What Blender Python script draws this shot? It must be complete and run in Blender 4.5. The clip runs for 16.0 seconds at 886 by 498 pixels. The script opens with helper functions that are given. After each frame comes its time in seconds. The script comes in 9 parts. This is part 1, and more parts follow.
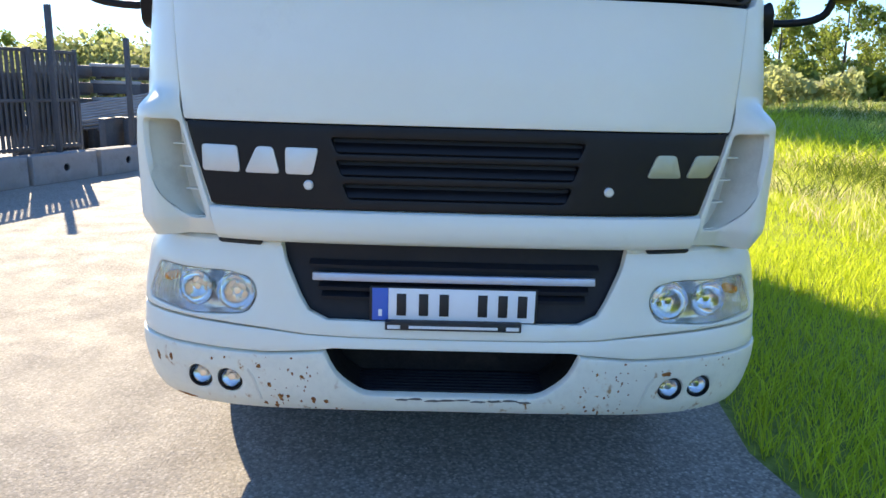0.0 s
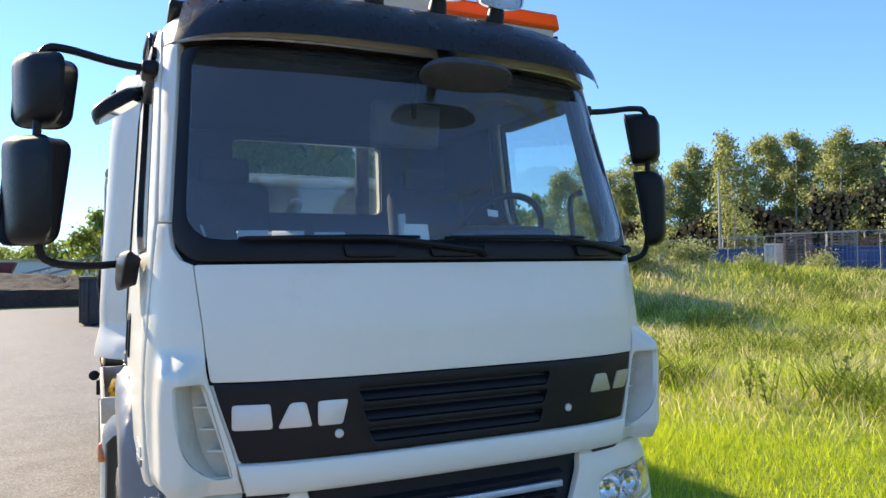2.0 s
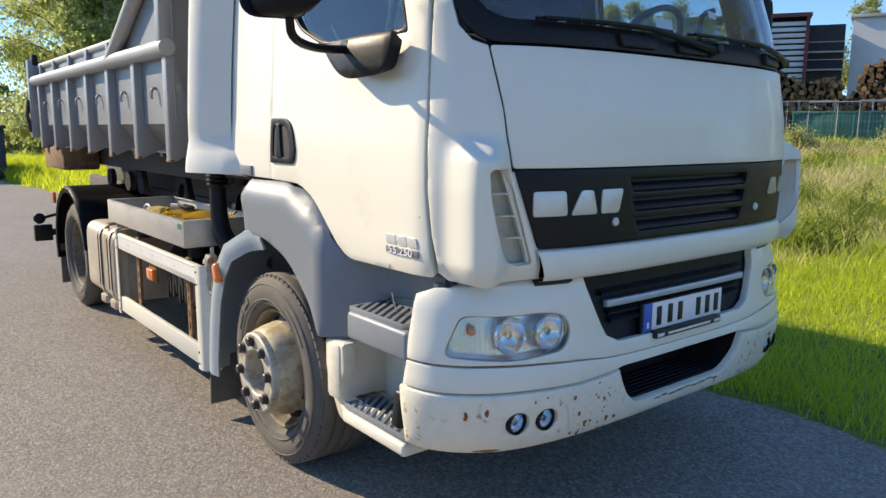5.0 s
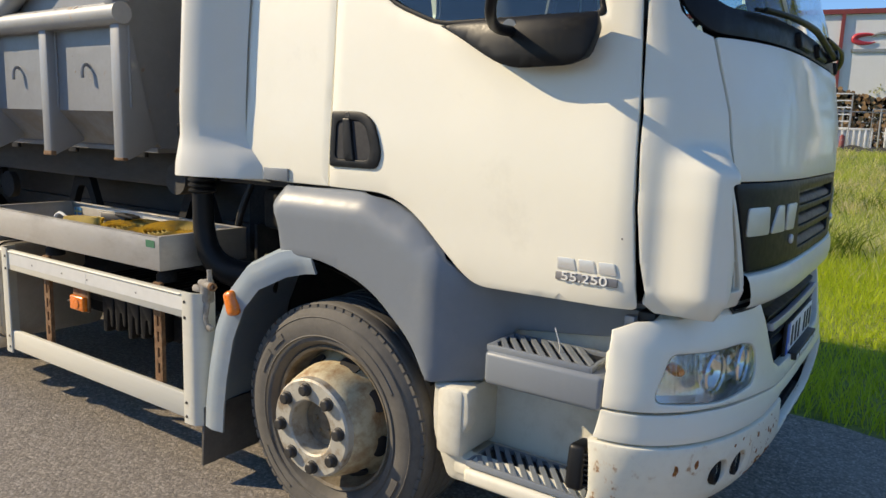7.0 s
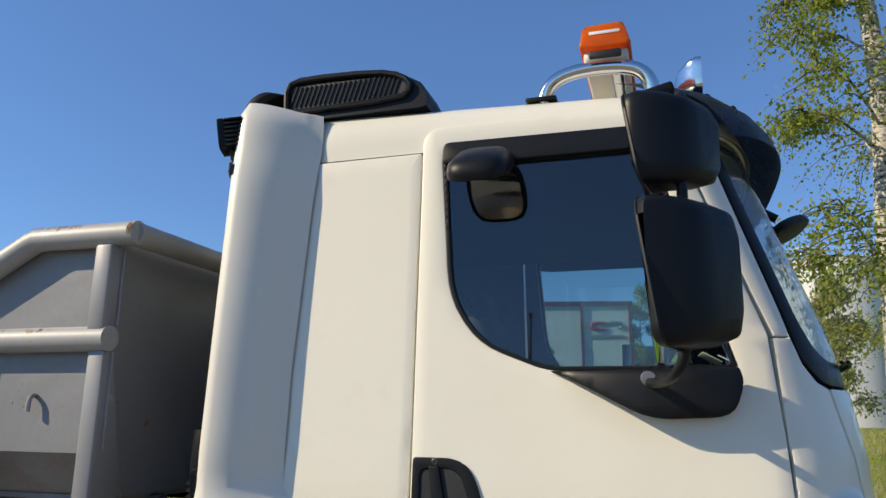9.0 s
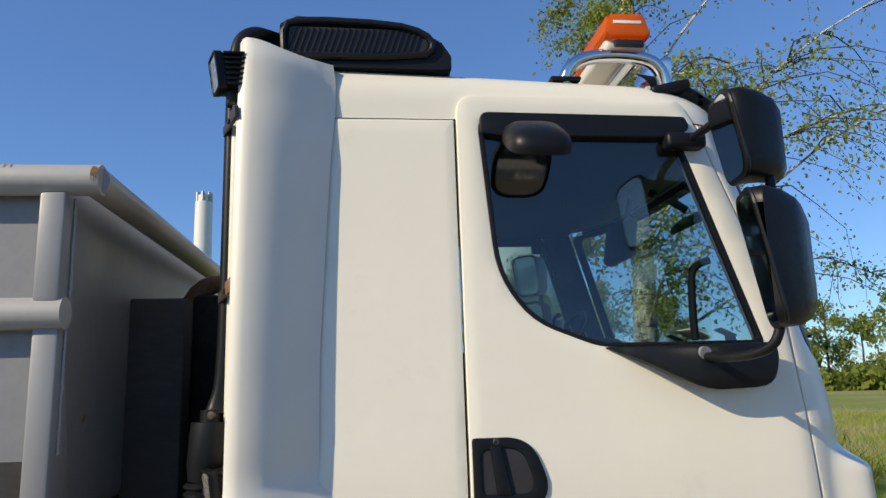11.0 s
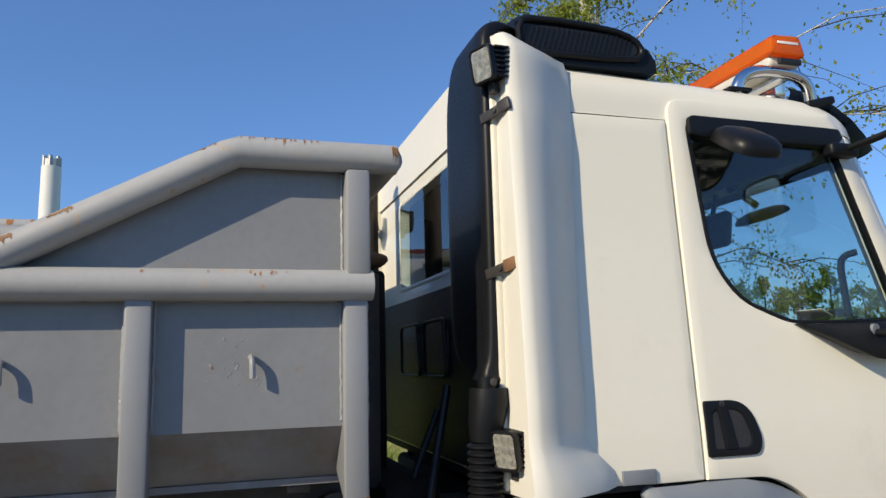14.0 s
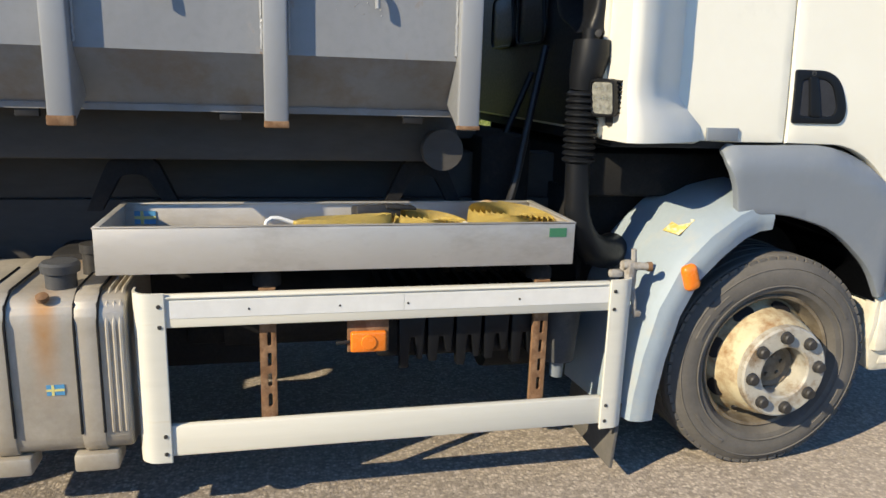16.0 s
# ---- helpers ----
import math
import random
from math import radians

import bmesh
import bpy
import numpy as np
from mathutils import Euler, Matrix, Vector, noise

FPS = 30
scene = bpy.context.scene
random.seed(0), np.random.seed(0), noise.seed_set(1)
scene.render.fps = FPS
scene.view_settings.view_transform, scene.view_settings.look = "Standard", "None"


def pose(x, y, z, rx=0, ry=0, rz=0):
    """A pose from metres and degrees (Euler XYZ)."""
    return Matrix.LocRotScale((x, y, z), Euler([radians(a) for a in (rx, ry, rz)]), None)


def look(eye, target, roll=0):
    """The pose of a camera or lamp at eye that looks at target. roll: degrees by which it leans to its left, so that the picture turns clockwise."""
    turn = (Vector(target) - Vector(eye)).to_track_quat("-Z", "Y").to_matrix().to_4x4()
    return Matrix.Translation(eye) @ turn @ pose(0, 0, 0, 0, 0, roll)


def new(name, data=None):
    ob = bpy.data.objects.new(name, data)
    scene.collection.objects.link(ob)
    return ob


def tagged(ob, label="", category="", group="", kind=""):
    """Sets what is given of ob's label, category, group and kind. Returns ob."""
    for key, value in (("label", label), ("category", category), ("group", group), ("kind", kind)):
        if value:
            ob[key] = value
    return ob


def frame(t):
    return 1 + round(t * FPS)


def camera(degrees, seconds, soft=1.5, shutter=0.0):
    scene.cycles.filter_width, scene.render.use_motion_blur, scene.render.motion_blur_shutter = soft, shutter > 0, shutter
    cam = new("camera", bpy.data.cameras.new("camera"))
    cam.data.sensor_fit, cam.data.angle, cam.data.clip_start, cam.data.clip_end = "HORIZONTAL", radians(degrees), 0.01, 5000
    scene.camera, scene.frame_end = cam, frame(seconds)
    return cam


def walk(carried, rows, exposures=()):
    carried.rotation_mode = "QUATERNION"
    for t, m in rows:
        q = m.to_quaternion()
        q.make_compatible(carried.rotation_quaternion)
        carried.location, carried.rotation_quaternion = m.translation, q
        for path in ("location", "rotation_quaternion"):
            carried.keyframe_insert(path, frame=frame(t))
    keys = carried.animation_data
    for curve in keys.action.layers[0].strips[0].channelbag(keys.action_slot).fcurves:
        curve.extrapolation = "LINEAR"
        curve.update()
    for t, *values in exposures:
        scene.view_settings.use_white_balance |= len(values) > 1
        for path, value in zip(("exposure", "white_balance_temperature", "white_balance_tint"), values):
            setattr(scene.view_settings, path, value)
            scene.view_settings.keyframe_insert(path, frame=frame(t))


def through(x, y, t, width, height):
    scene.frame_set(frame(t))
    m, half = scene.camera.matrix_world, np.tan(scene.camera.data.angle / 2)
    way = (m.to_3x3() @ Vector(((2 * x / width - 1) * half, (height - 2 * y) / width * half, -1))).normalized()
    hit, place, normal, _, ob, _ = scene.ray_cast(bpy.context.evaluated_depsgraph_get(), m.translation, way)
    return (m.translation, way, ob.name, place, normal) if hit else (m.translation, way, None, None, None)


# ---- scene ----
cam = camera(62.8, 16.0)
PATH = [
    (0, (-0.07, -2.2, 1.489), (-0.042, -0.249, 1.051), 1.6),
    (0.5, (-0.343, -2.115, 1.553), (-0.04, -0.164, 1.237), 1.6),
    (1, (-0.68, -2.119, 1.611), (-0.129, -0.21, 1.38), -2.1),
    (1.5, (-0.976, -2.216, 1.648), (-0.237, -0.363, 1.5), -2.8),
    (2, (-1.178, -2.337, 1.731), (-0.316, -0.533, 1.781), -0.7),
    (2.5, (-1.427, -2.409, 1.716), (-0.482, -0.658, 1.914), -0.1),
    (3, (-1.63, -2.375, 1.694), (-0.638, -0.656, 1.946), 0.8),
    (3.5, (-1.795, -2.17, 1.634), (-0.747, -0.47, 1.74), 1.1),
    (4, (-2.016, -1.987, 1.569), (-0.915, -0.318, 1.589), 0.9),
    (4.5, (-2.278, -1.775, 1.509), (-1.079, -0.188, 1.301), -0.1),
    (4.7, (-2.344, -1.696, 1.493), (-1.139, -0.123, 1.223), 0.4),
    (6.8, (-2.895, -0.472, 1.466), (-1.320, 0.688, 1.048), 1.2),
    (7, (-2.917, -0.380, 1.480), (-1.287, 0.736, 1.158), 2.0),
    (7.5, (-3.050, -0.148, 1.577), (-1.330, 0.867, 1.621), 1.1),
    (7.6, (-3.069, -0.088, 1.599), (-1.319, 0.873, 1.713), 2.8),
    (7.7, (-3.086, -0.057, 1.622), (-1.344, 0.913, 1.776), 1.3),
    (8, (-3.124, 0.066, 1.634), (-1.398, 1.033, 1.933), 1.1),
    (8.5, (-3.156, 0.318, 1.665), (-1.358, 1.094, 2.068), 1.6),
    (9, (-3.271, 0.606, 1.661), (-1.409, 1.182, 2.109), 0.6),
    (9.2, (-3.284, 0.714, 1.661), (-1.403, 1.23, 2.107), 0.6),
    (11.3, (-3.248, 1.865, 1.700), (-1.300, 1.555, 2.034), -1.95),
    (11.5, (-3.222, 1.959, 1.702), (-1.278, 1.606, 2.013), -1.95),
    (12, (-3.264, 2.183, 1.668), (-1.338, 1.724, 1.965), 0.4),
    (12.5, (-3.275, 2.484, 1.691), (-1.367, 1.938, 1.938), -0.03),
    (13, (-3.237, 2.707, 1.667), (-1.306, 2.252, 1.923), -0.72),
    (13.5, (-3.190, 2.886, 1.698), (-1.295, 2.335, 2.017), -2.2),
    (14, (-3.228, 2.991, 1.696), (-1.340, 2.407, 2.000), -1.49),
    (14.5, (-3.261, 3.039, 1.668), (-1.367, 2.434, 1.879), -0.98),
    (15, (-3.304, 3.059, 1.580), (-1.394, 2.465, 1.546), -0.06),
    (15.1, (-3.347, 3.054, 1.572), (-1.433, 2.480, 1.479), 0.04),
    (15.5, (-3.345, 3.092, 1.476), (-1.441, 2.546, 1.206), 0.84),
    (16, (-3.372, 3.206, 1.450), (-1.474, 2.765, 1.002), 1.87),
]
walk(cam, [(t, look(eye, target, roll)) for t, eye, target, roll in PATH], [(0, 1.62, 8600, 10), (1.5, 1.40, 8500, 10), (2.5, 1.05, 8500, 10), (3.5, 0.90, 8500, 10), (4.5, 0.95, 8700, 10), (7, 0.60, 9200, 9), (9, 0.31, 8700, 9), (12.5, 0.26, 8350, 9), (14.5, 0.34, 8200, 9), (15.3, 0.60, 8100, 8), (16, 0.78, 8300, 7)])

# ---- world, sun, exposure ----
world = bpy.data.worlds.new("sky")
scene.world = world
world.use_nodes = True
wn = world.node_tree.nodes
wl = world.node_tree.links
sky = wn.new("ShaderNodeTexSky")
sky.sky_type = "NISHITA"
sky.sun_disc = False
sky.sun_elevation = radians(30.0)
sky.sun_rotation = radians(332.2)
sky.altitude = 300
sky.air_density, sky.dust_density, sky.ozone_density = 1.0, 0.05, 4.5
tone = wn.new("ShaderNodeMix")
tone.data_type, tone.blend_type = "RGBA", "MULTIPLY"
tone.inputs[0].default_value = 1.0
tone.inputs[7].default_value = (0.51, 0.74, 1.06, 1)
wl.new(sky.outputs[0], tone.inputs[6])
even = wn.new("ShaderNodeMix")
even.data_type = "RGBA"
even.inputs[0].default_value = 0.28
even.inputs[7].default_value = (0.42, 1.40, 4.10, 1)
wl.new(tone.outputs[2], even.inputs[6])
wl.new(even.outputs[2], wn["Background"].inputs[0])
wn["Background"].inputs[1].default_value = 0.15
SUN_WAY = Vector((0.404, -0.767, -0.5))
sun = new("sun", bpy.data.lights.new("sun", "SUN"))
sun.data.energy, sun.data.angle, sun.data.color = 3.9, radians(0.53), (1.0, 0.95, 0.86)
sun.matrix_world = look((0, 0, 30), Vector((0, 0, 30)) + SUN_WAY)

# ---- materials ----
from mathutils.geometry import delaunay_2d_cdt


class Nodes:
    """A small builder of node materials."""

    def __init__(self, name):
        self.m = bpy.data.materials.new(name)
        self.m.use_nodes = True
        self.t = self.m.node_tree
        self.b = self.t.nodes["Principled BSDF"]
        self.co = self.t.nodes.new("ShaderNodeTexCoord")

    def put(self, kind, **kw):
        n = self.t.nodes.new(kind)
        for k, v in kw.items():
            if k in n.inputs:
                n.inputs[k].default_value = v
        return n

    def link(self, a, b):
        self.t.links.new(a, b)

    def noise(self, scale, detail=4.0, rough=0.6, stretch=None, space="Object"):
        n = self.put("ShaderNodeTexNoise", Scale=scale, Detail=detail, Roughness=rough)
        src = self.co.outputs[space]
        if stretch:
            mp = self.put("ShaderNodeMapping")
            mp.inputs["Scale"].default_value = stretch
            self.link(src, mp.inputs[0])
            src = mp.outputs[0]
        self.link(src, n.inputs["Vector"])
        return n.outputs[0]

    def ramp(self, src, a, b, va=0.0, vb=1.0):
        n = self.put("ShaderNodeMapRange")
        for i, v in enumerate((a, b, va, vb)):
            n.inputs[i + 1].default_value = v
        self.link(src, n.inputs[0])
        return n.outputs[0]

    def mix(self, fac, a, b, how="MIX"):
        n = self.t.nodes.new("ShaderNodeMix")
        n.data_type, n.blend_type = "RGBA", how
        for s, v in ((n.inputs[0], fac), (n.inputs[6], a), (n.inputs[7], b)):
            if isinstance(v, (int, float)):
                s.default_value = v
            elif isinstance(v, (tuple, list)):
                s.default_value = (*v[:3], 1)
            else:
                self.link(v, s)
        return n.outputs[2]

    def maths(self, op, a, b):
        n = self.t.nodes.new("ShaderNodeMath")
        n.operation = op
        for s, v in ((n.inputs[0], a), (n.inputs[1], b)):
            if isinstance(v, (int, float)):
                s.default_value = v
            else:
                self.link(v, s)
        return n.outputs[0]

    def bump(self, src, strength, dist=0.002):
        n = self.put("ShaderNodeBump", Strength=strength, Distance=dist)
        self.link(src, n.inputs["Height"])
        self.link(n.outputs[0], self.b.inputs["Normal"])

    def base(self, v):
        if isinstance(v, (tuple, list)):
            self.b.inputs["Base Color"].default_value = (*v[:3], 1)
        else:
            self.link(v, self.b.inputs["Base Color"])

    def set(self, **kw):
        for k, v in kw.items():
            k = k.replace("_", " ")
            if isinstance(v, (int, float, tuple)):
                self.b.inputs[k].default_value = v
            else:
                self.link(v, self.b.inputs[k])
        return self


def surface(name, colour, rough=0.5, metal=0.0, coat=0.0, vary=0.12, scale=3.0, dirt=None, dirt_at=(0.55, 0.75), dirt_scale=2.0,
            bump=0.0, bump_scale=120.0, dist=0.001, stretch=None, spec=0.5):
    n = Nodes(name)
    c = Vector(colour)
    f = n.noise(scale, stretch=stretch)
    fine = n.noise(scale * 14, stretch=stretch)
    col = n.mix(n.ramp(f, 0.3, 0.7), tuple(c * (1 - vary)), tuple(c * (1 + vary)))
    col = n.mix(n.ramp(fine, 0.3, 0.7, 0, 0.5), col, tuple(c * (1 - vary * 0.8)))
    if dirt:
        d = n.ramp(n.noise(dirt_scale, 8, 0.7, stretch), *dirt_at)
        col = n.mix(d, col, dirt)
    n.base(col)
    n.set(Roughness=n.ramp(fine, 0.3, 0.7, max(rough - 0.06, 0.02), min(rough + 0.08, 1)), Metallic=metal, Coat_Weight=coat)
    n.b.inputs["Coat Roughness"].default_value = 0.06
    n.b.inputs["Specular IOR Level"].default_value = spec
    if bump:
        n.bump(n.noise(bump_scale), bump, dist)
    return n.m


def spotted_paint(name, colour, rough, rust, amount, scale, coat=0.2, dents=0.0, bleed=(0.60, 0.33, 0.10)):
    """Painted steel with rust spots that have bled a little."""
    n = Nodes(name)
    c = Vector(colour)
    col = n.mix(n.ramp(n.noise(2.2), 0.3, 0.7), tuple(c * 0.92), tuple(c * 1.05))
    col = n.mix(n.ramp(n.noise(40), 0.45, 0.8, 0, 0.35), col, tuple(c * 0.75))
    patch = n.ramp(n.noise(scale * 0.16, 3), 0.5, 0.68)
    spot = n.ramp(n.noise(scale, 3, 0.6, (1, 1, 0.75)), amount, amount + 0.05)
    halo = n.ramp(n.noise(scale, 3, 0.6, (1, 1, 0.75)), amount - 0.07, amount + 0.04, 0, 0.55)
    spot = n.maths("MULTIPLY", spot, patch)
    halo = n.maths("MULTIPLY", halo, patch)
    col = n.mix(halo, col, bleed)
    col = n.mix(spot, col, rust)
    n.base(col)
    n.set(Roughness=n.ramp(spot, 0, 1, rough, 0.9), Coat_Weight=coat)
    n.bump(n.maths("ADD", n.noise(3.2, 3), n.maths("MULTIPLY", n.noise(scale), 0.06)), max(0.08, dents), 0.02 if dents else 0.002)
    return n.m


def glass(name, tint, rough=0.0, ior=1.45):
    n = Nodes(name)
    n.base(tint)
    n.set(Roughness=rough, Transmission_Weight=1.0, IOR=ior)
    return n.m


def pane(name, tint, gloss=0.06, veil=0.0):
    """Thin window glass: mostly clear, with a mirror-like part that grows at grazing angles."""
    n = Nodes(name)
    t = n.t
    out = t.nodes["Material Output"]
    tr = t.nodes.new("ShaderNodeBsdfTransparent")
    tr.inputs[0].default_value = (*tint, 1)
    gl = t.nodes.new("ShaderNodeBsdfGlossy")
    gl.inputs["Roughness"].default_value = 0.01
    gl.inputs["Color"].default_value = (1, 1, 1, 1)
    lw = t.nodes.new("ShaderNodeLayerWeight")
    lw.inputs[0].default_value = 0.5
    mx = t.nodes.new("ShaderNodeMixShader")
    fac = n.maths("ADD", n.maths("MULTIPLY", n.maths("POWER", lw.outputs["Facing"], 5.0), 0.9), 0.04 + gloss)
    t.links.new(fac, mx.inputs[0])
    t.links.new(tr.outputs[0], mx.inputs[1])
    t.links.new(gl.outputs[0], mx.inputs[2])
    last = mx
    # pale diffuse film stands in for the sky's haze on dusty glass
    if veil:
        film = t.nodes.new("ShaderNodeBsdfDiffuse")
        film.inputs[0].default_value = (0.62, 0.63, 0.62, 1)
        last = t.nodes.new("ShaderNodeMixShader")
        t.links.new(n.ramp(n.noise(6, 4), 0.3, 0.7, veil * 0.6, veil * 1.3), last.inputs[0])
        t.links.new(mx.outputs[0], last.inputs[1])
        t.links.new(film.outputs[0], last.inputs[2])
    t.links.new(last.outputs[0], out.inputs[0])
    t.nodes.remove(n.b)
    return n.m


WHITE = surface("white_paint", (0.765, 0.738, 0.632), 0.38, coat=0.35, vary=0.03, scale=1.3, dirt=(0.60, 0.57, 0.48), dirt_at=(0.60, 0.95), dirt_scale=2.5, bump=0.03, bump_scale=7, dist=0.004)


def chip(mat):
    """Adds a few tiny dark stone chips to a paint."""
    t = mat.node_tree
    pb = t.nodes["Principled BSDF"]
    old = pb.inputs["Base Color"].links[0].from_socket
    v = t.nodes.new("ShaderNodeTexVoronoi")
    v.inputs["Scale"].default_value = 4.2
    co = t.nodes.new("ShaderNodeTexCoord")
    t.links.new(co.outputs["Object"], v.inputs["Vector"])
    lim = t.nodes.new("ShaderNodeMath")
    lim.operation = "LESS_THAN"
    lim.inputs[1].default_value = 0.014
    t.links.new(v.outputs["Distance"], lim.inputs[0])
    mx = t.nodes.new("ShaderNodeMix")
    mx.data_type = "RGBA"
    t.links.new(lim.outputs[0], mx.inputs[0])
    t.links.new(old, mx.inputs[6])
    mx.inputs[7].default_value = (0.05, 0.035, 0.03, 1)
    t.links.new(mx.outputs[2], pb.inputs["Base Color"])


chip(WHITE)
FIN = surface("fin_paint", (0.67, 0.655, 0.585), 0.42, coat=0.2, vary=0.04, scale=1.5, bump=0.02, bump_scale=8, dist=0.003)
BUMPER = spotted_paint("bumper_paint", (0.765, 0.735, 0.615), 0.42, (0.27, 0.095, 0.02), 0.625, 34)
CREAM = surface("step_paint", (0.66, 0.63, 0.53), 0.5, vary=0.06, dirt=(0.40, 0.36, 0.27), dirt_at=(0.5, 0.85), dirt_scale=4, coat=0.1)
GREY = surface("grey_plastic", (0.178, 0.203, 0.230), 0.42, vary=0.05, scale=2.5, dirt=(0.23, 0.245, 0.255), dirt_at=(0.55, 0.9), dirt_scale=3.5, bump=0.05, bump_scale=250, dist=0.0006)
PALE = surface("pale_mudguard", (0.29, 0.35, 0.39), 0.45, vary=0.08, dirt=(0.40, 0.385, 0.33), dirt_at=(0.52, 0.8), dirt_scale=5, bump=0.04, bump_scale=60)
BLACK = surface("black_plastic", (0.0065, 0.0075, 0.0095), 0.42, spec=0.24, vary=0.2, scale=6, dirt=(0.013, 0.013, 0.013), dirt_at=(0.55, 0.95), dirt_scale=5, bump=0.06, bump_scale=350, dist=0.0005)
GLOSSBLACK = surface("grille_panel_paint", (0.008, 0.0078, 0.0095), 0.42, spec=0.25, vary=0.12, dirt=(0.016, 0.015, 0.014), dirt_at=(0.5, 0.9), dirt_scale=3)
GRILLE = surface("grille_plastic", (0.012, 0.0145, 0.020), 0.5, spec=0.25, vary=0.15, dirt=(0.022, 0.022, 0.021), dirt_at=(0.5, 0.9), dirt_scale=6, bump=0.05, bump_scale=200)
DARK = surface("dark_interior", (0.02, 0.022, 0.028), 0.8, vary=0.2, scale=5)
SEAT = surface("seat_cloth", (0.035, 0.037, 0.045), 0.95, vary=0.3, scale=8, bump=0.2, bump_scale=300)
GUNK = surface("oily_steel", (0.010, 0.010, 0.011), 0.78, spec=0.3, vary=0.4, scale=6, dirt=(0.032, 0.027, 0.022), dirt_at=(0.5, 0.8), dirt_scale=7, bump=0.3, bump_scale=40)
RUBBER = surface("tyre_rubber", (0.098, 0.091, 0.082), 0.85, vary=0.15, scale=5, dirt=(0.15, 0.135, 0.115), dirt_at=(0.45, 0.8), dirt_scale=6, bump=0.15, bump_scale=90)
RIM = surface("wheel_paint", (0.50, 0.43, 0.28), 0.6, vary=0.12, scale=8, dirt=(0.24, 0.12, 0.045), dirt_at=(0.44, 0.66), dirt_scale=9, bump=0.2, bump_scale=50)
RIMDARK = surface("worn_rim", (0.20, 0.165, 0.12), 0.65, vary=0.2, scale=10, dirt=(0.07, 0.05, 0.03), dirt_at=(0.45, 0.7), dirt_scale=11, bump=0.2, bump_scale=60)
NUT = surface("wheel_nut", (0.040, 0.038, 0.036), 0.5, metal=0.2, vary=0.3, scale=30)
HUBFACE = surface("hub_steel", (0.46, 0.435, 0.37), 0.55, metal=0.2, vary=0.15, scale=14, dirt=(0.20, 0.12, 0.055), dirt_at=(0.48, 0.70), dirt_scale=13)
ALU = surface("brushed_aluminium", (0.52, 0.495, 0.455), 0.46, metal=0.5, vary=0.07, scale=3, stretch=(1, 0.6, 1.5), dirt=(0.33, 0.29, 0.245), dirt_at=(0.48, 0.78), dirt_scale=4)
TANKALU = surface("dusty_tank_aluminium", (0.50, 0.455, 0.385), 0.48, metal=0.35, vary=0.1, scale=5, dirt=(0.34, 0.295, 0.23), dirt_at=(0.35, 0.7), dirt_scale=4)


def stained(mat, name, y, w, z0, z1, colour):
    """A copy of a metal with a rusty run-down stain in it: a band at y, from z0 down to z1."""
    m = mat.copy()
    m.name = name
    t = m.node_tree
    pb = t.nodes["Principled BSDF"]
    old = pb.inputs["Base Color"].links[0].from_socket
    co = t.nodes.new("ShaderNodeTexCoord")
    xyz = t.nodes.new("ShaderNodeSeparateXYZ")
    t.links.new(co.outputs["Object"], xyz.inputs[0])
    wob = t.nodes.new("ShaderNodeTexNoise")
    wob.inputs["Scale"].default_value = 22.0
    wob.inputs["Detail"].default_value = 5.0
    t.links.new(co.outputs["Object"], wob.inputs["Vector"])

    def mth(op, a, b):
        n = t.nodes.new("ShaderNodeMath")
        n.operation = op
        for s, v in zip(n.inputs, (a, b)):
            if isinstance(v, (int, float)):
                s.default_value = v
            else:
                t.links.new(v, s)
        return n.outputs[0]

    def span(v, a, b):
        n = t.nodes.new("ShaderNodeMapRange")
        n.interpolation_type = "SMOOTHSTEP"
        n.inputs[1].default_value, n.inputs[2].default_value = a, b
        t.links.new(v, n.inputs[0])
        return n.outputs[0]
    off = mth("ABSOLUTE", mth("SUBTRACT", xyz.outputs[1], y), 0.0)
    band = span(mth("ADD", off, mth("MULTIPLY", wob.outputs[0], w * 0.8)), w * 1.4, w * 0.5)
    down = mth("MULTIPLY", span(xyz.outputs[2], z1, z0), span(xyz.outputs[2], z0 + 0.03, z0 - 0.02))
    f = mth("MULTIPLY", mth("MULTIPLY", band, down), mth("ADD", wob.outputs[0], 0.25))
    mx = t.nodes.new("ShaderNodeMix")
    mx.data_type = "RGBA"
    t.links.new(f, mx.inputs[0])
    t.links.new(old, mx.inputs[6])
    mx.inputs[7].default_value = (*colour, 1)
    t.links.new(mx.outputs[2], pb.inputs["Base Color"])
    return m


TANKSTAIN = stained(TANKALU, "stained_tank_aluminium", 3.885, 0.055, 0.79, 0.40, (0.52, 0.24, 0.06))
RAIL = surface("cream_rail", (0.60, 0.585, 0.51), 0.5, vary=0.05, scale=5, stretch=(1, 0.3, 5), dirt=(0.50, 0.42, 0.27), dirt_at=(0.58, 0.85), dirt_scale=5)
CHROME = surface("chrome", (0.72, 0.73, 0.74), 0.12, metal=1.0, vary=0.03)
STRIP = surface("satin_strip", (0.42, 0.46, 0.54), 0.35, metal=0.5, vary=0.05)
BADGE = surface("badge_silver", (0.62, 0.62, 0.60), 0.35, metal=0.4, vary=0.05)
BADGEDIM = surface("badge_champagne", (0.40, 0.39, 0.29), 0.35, metal=0.4, vary=0.05)
BADGEGREY = surface("badge_grey", (0.20, 0.20, 0.21), 0.4, metal=0.3, vary=0.1)
RUST = surface("rust", (0.17, 0.085, 0.04), 0.9, vary=0.3, scale=12, dirt=(0.30, 0.18, 0.10), dirt_at=(0.45, 0.7), dirt_scale=20, bump=0.4, bump_scale=90)
AMBER = surface("amber_lens", (0.85, 0.20, 0.02), 0.25, coat=0.6, vary=0.06)
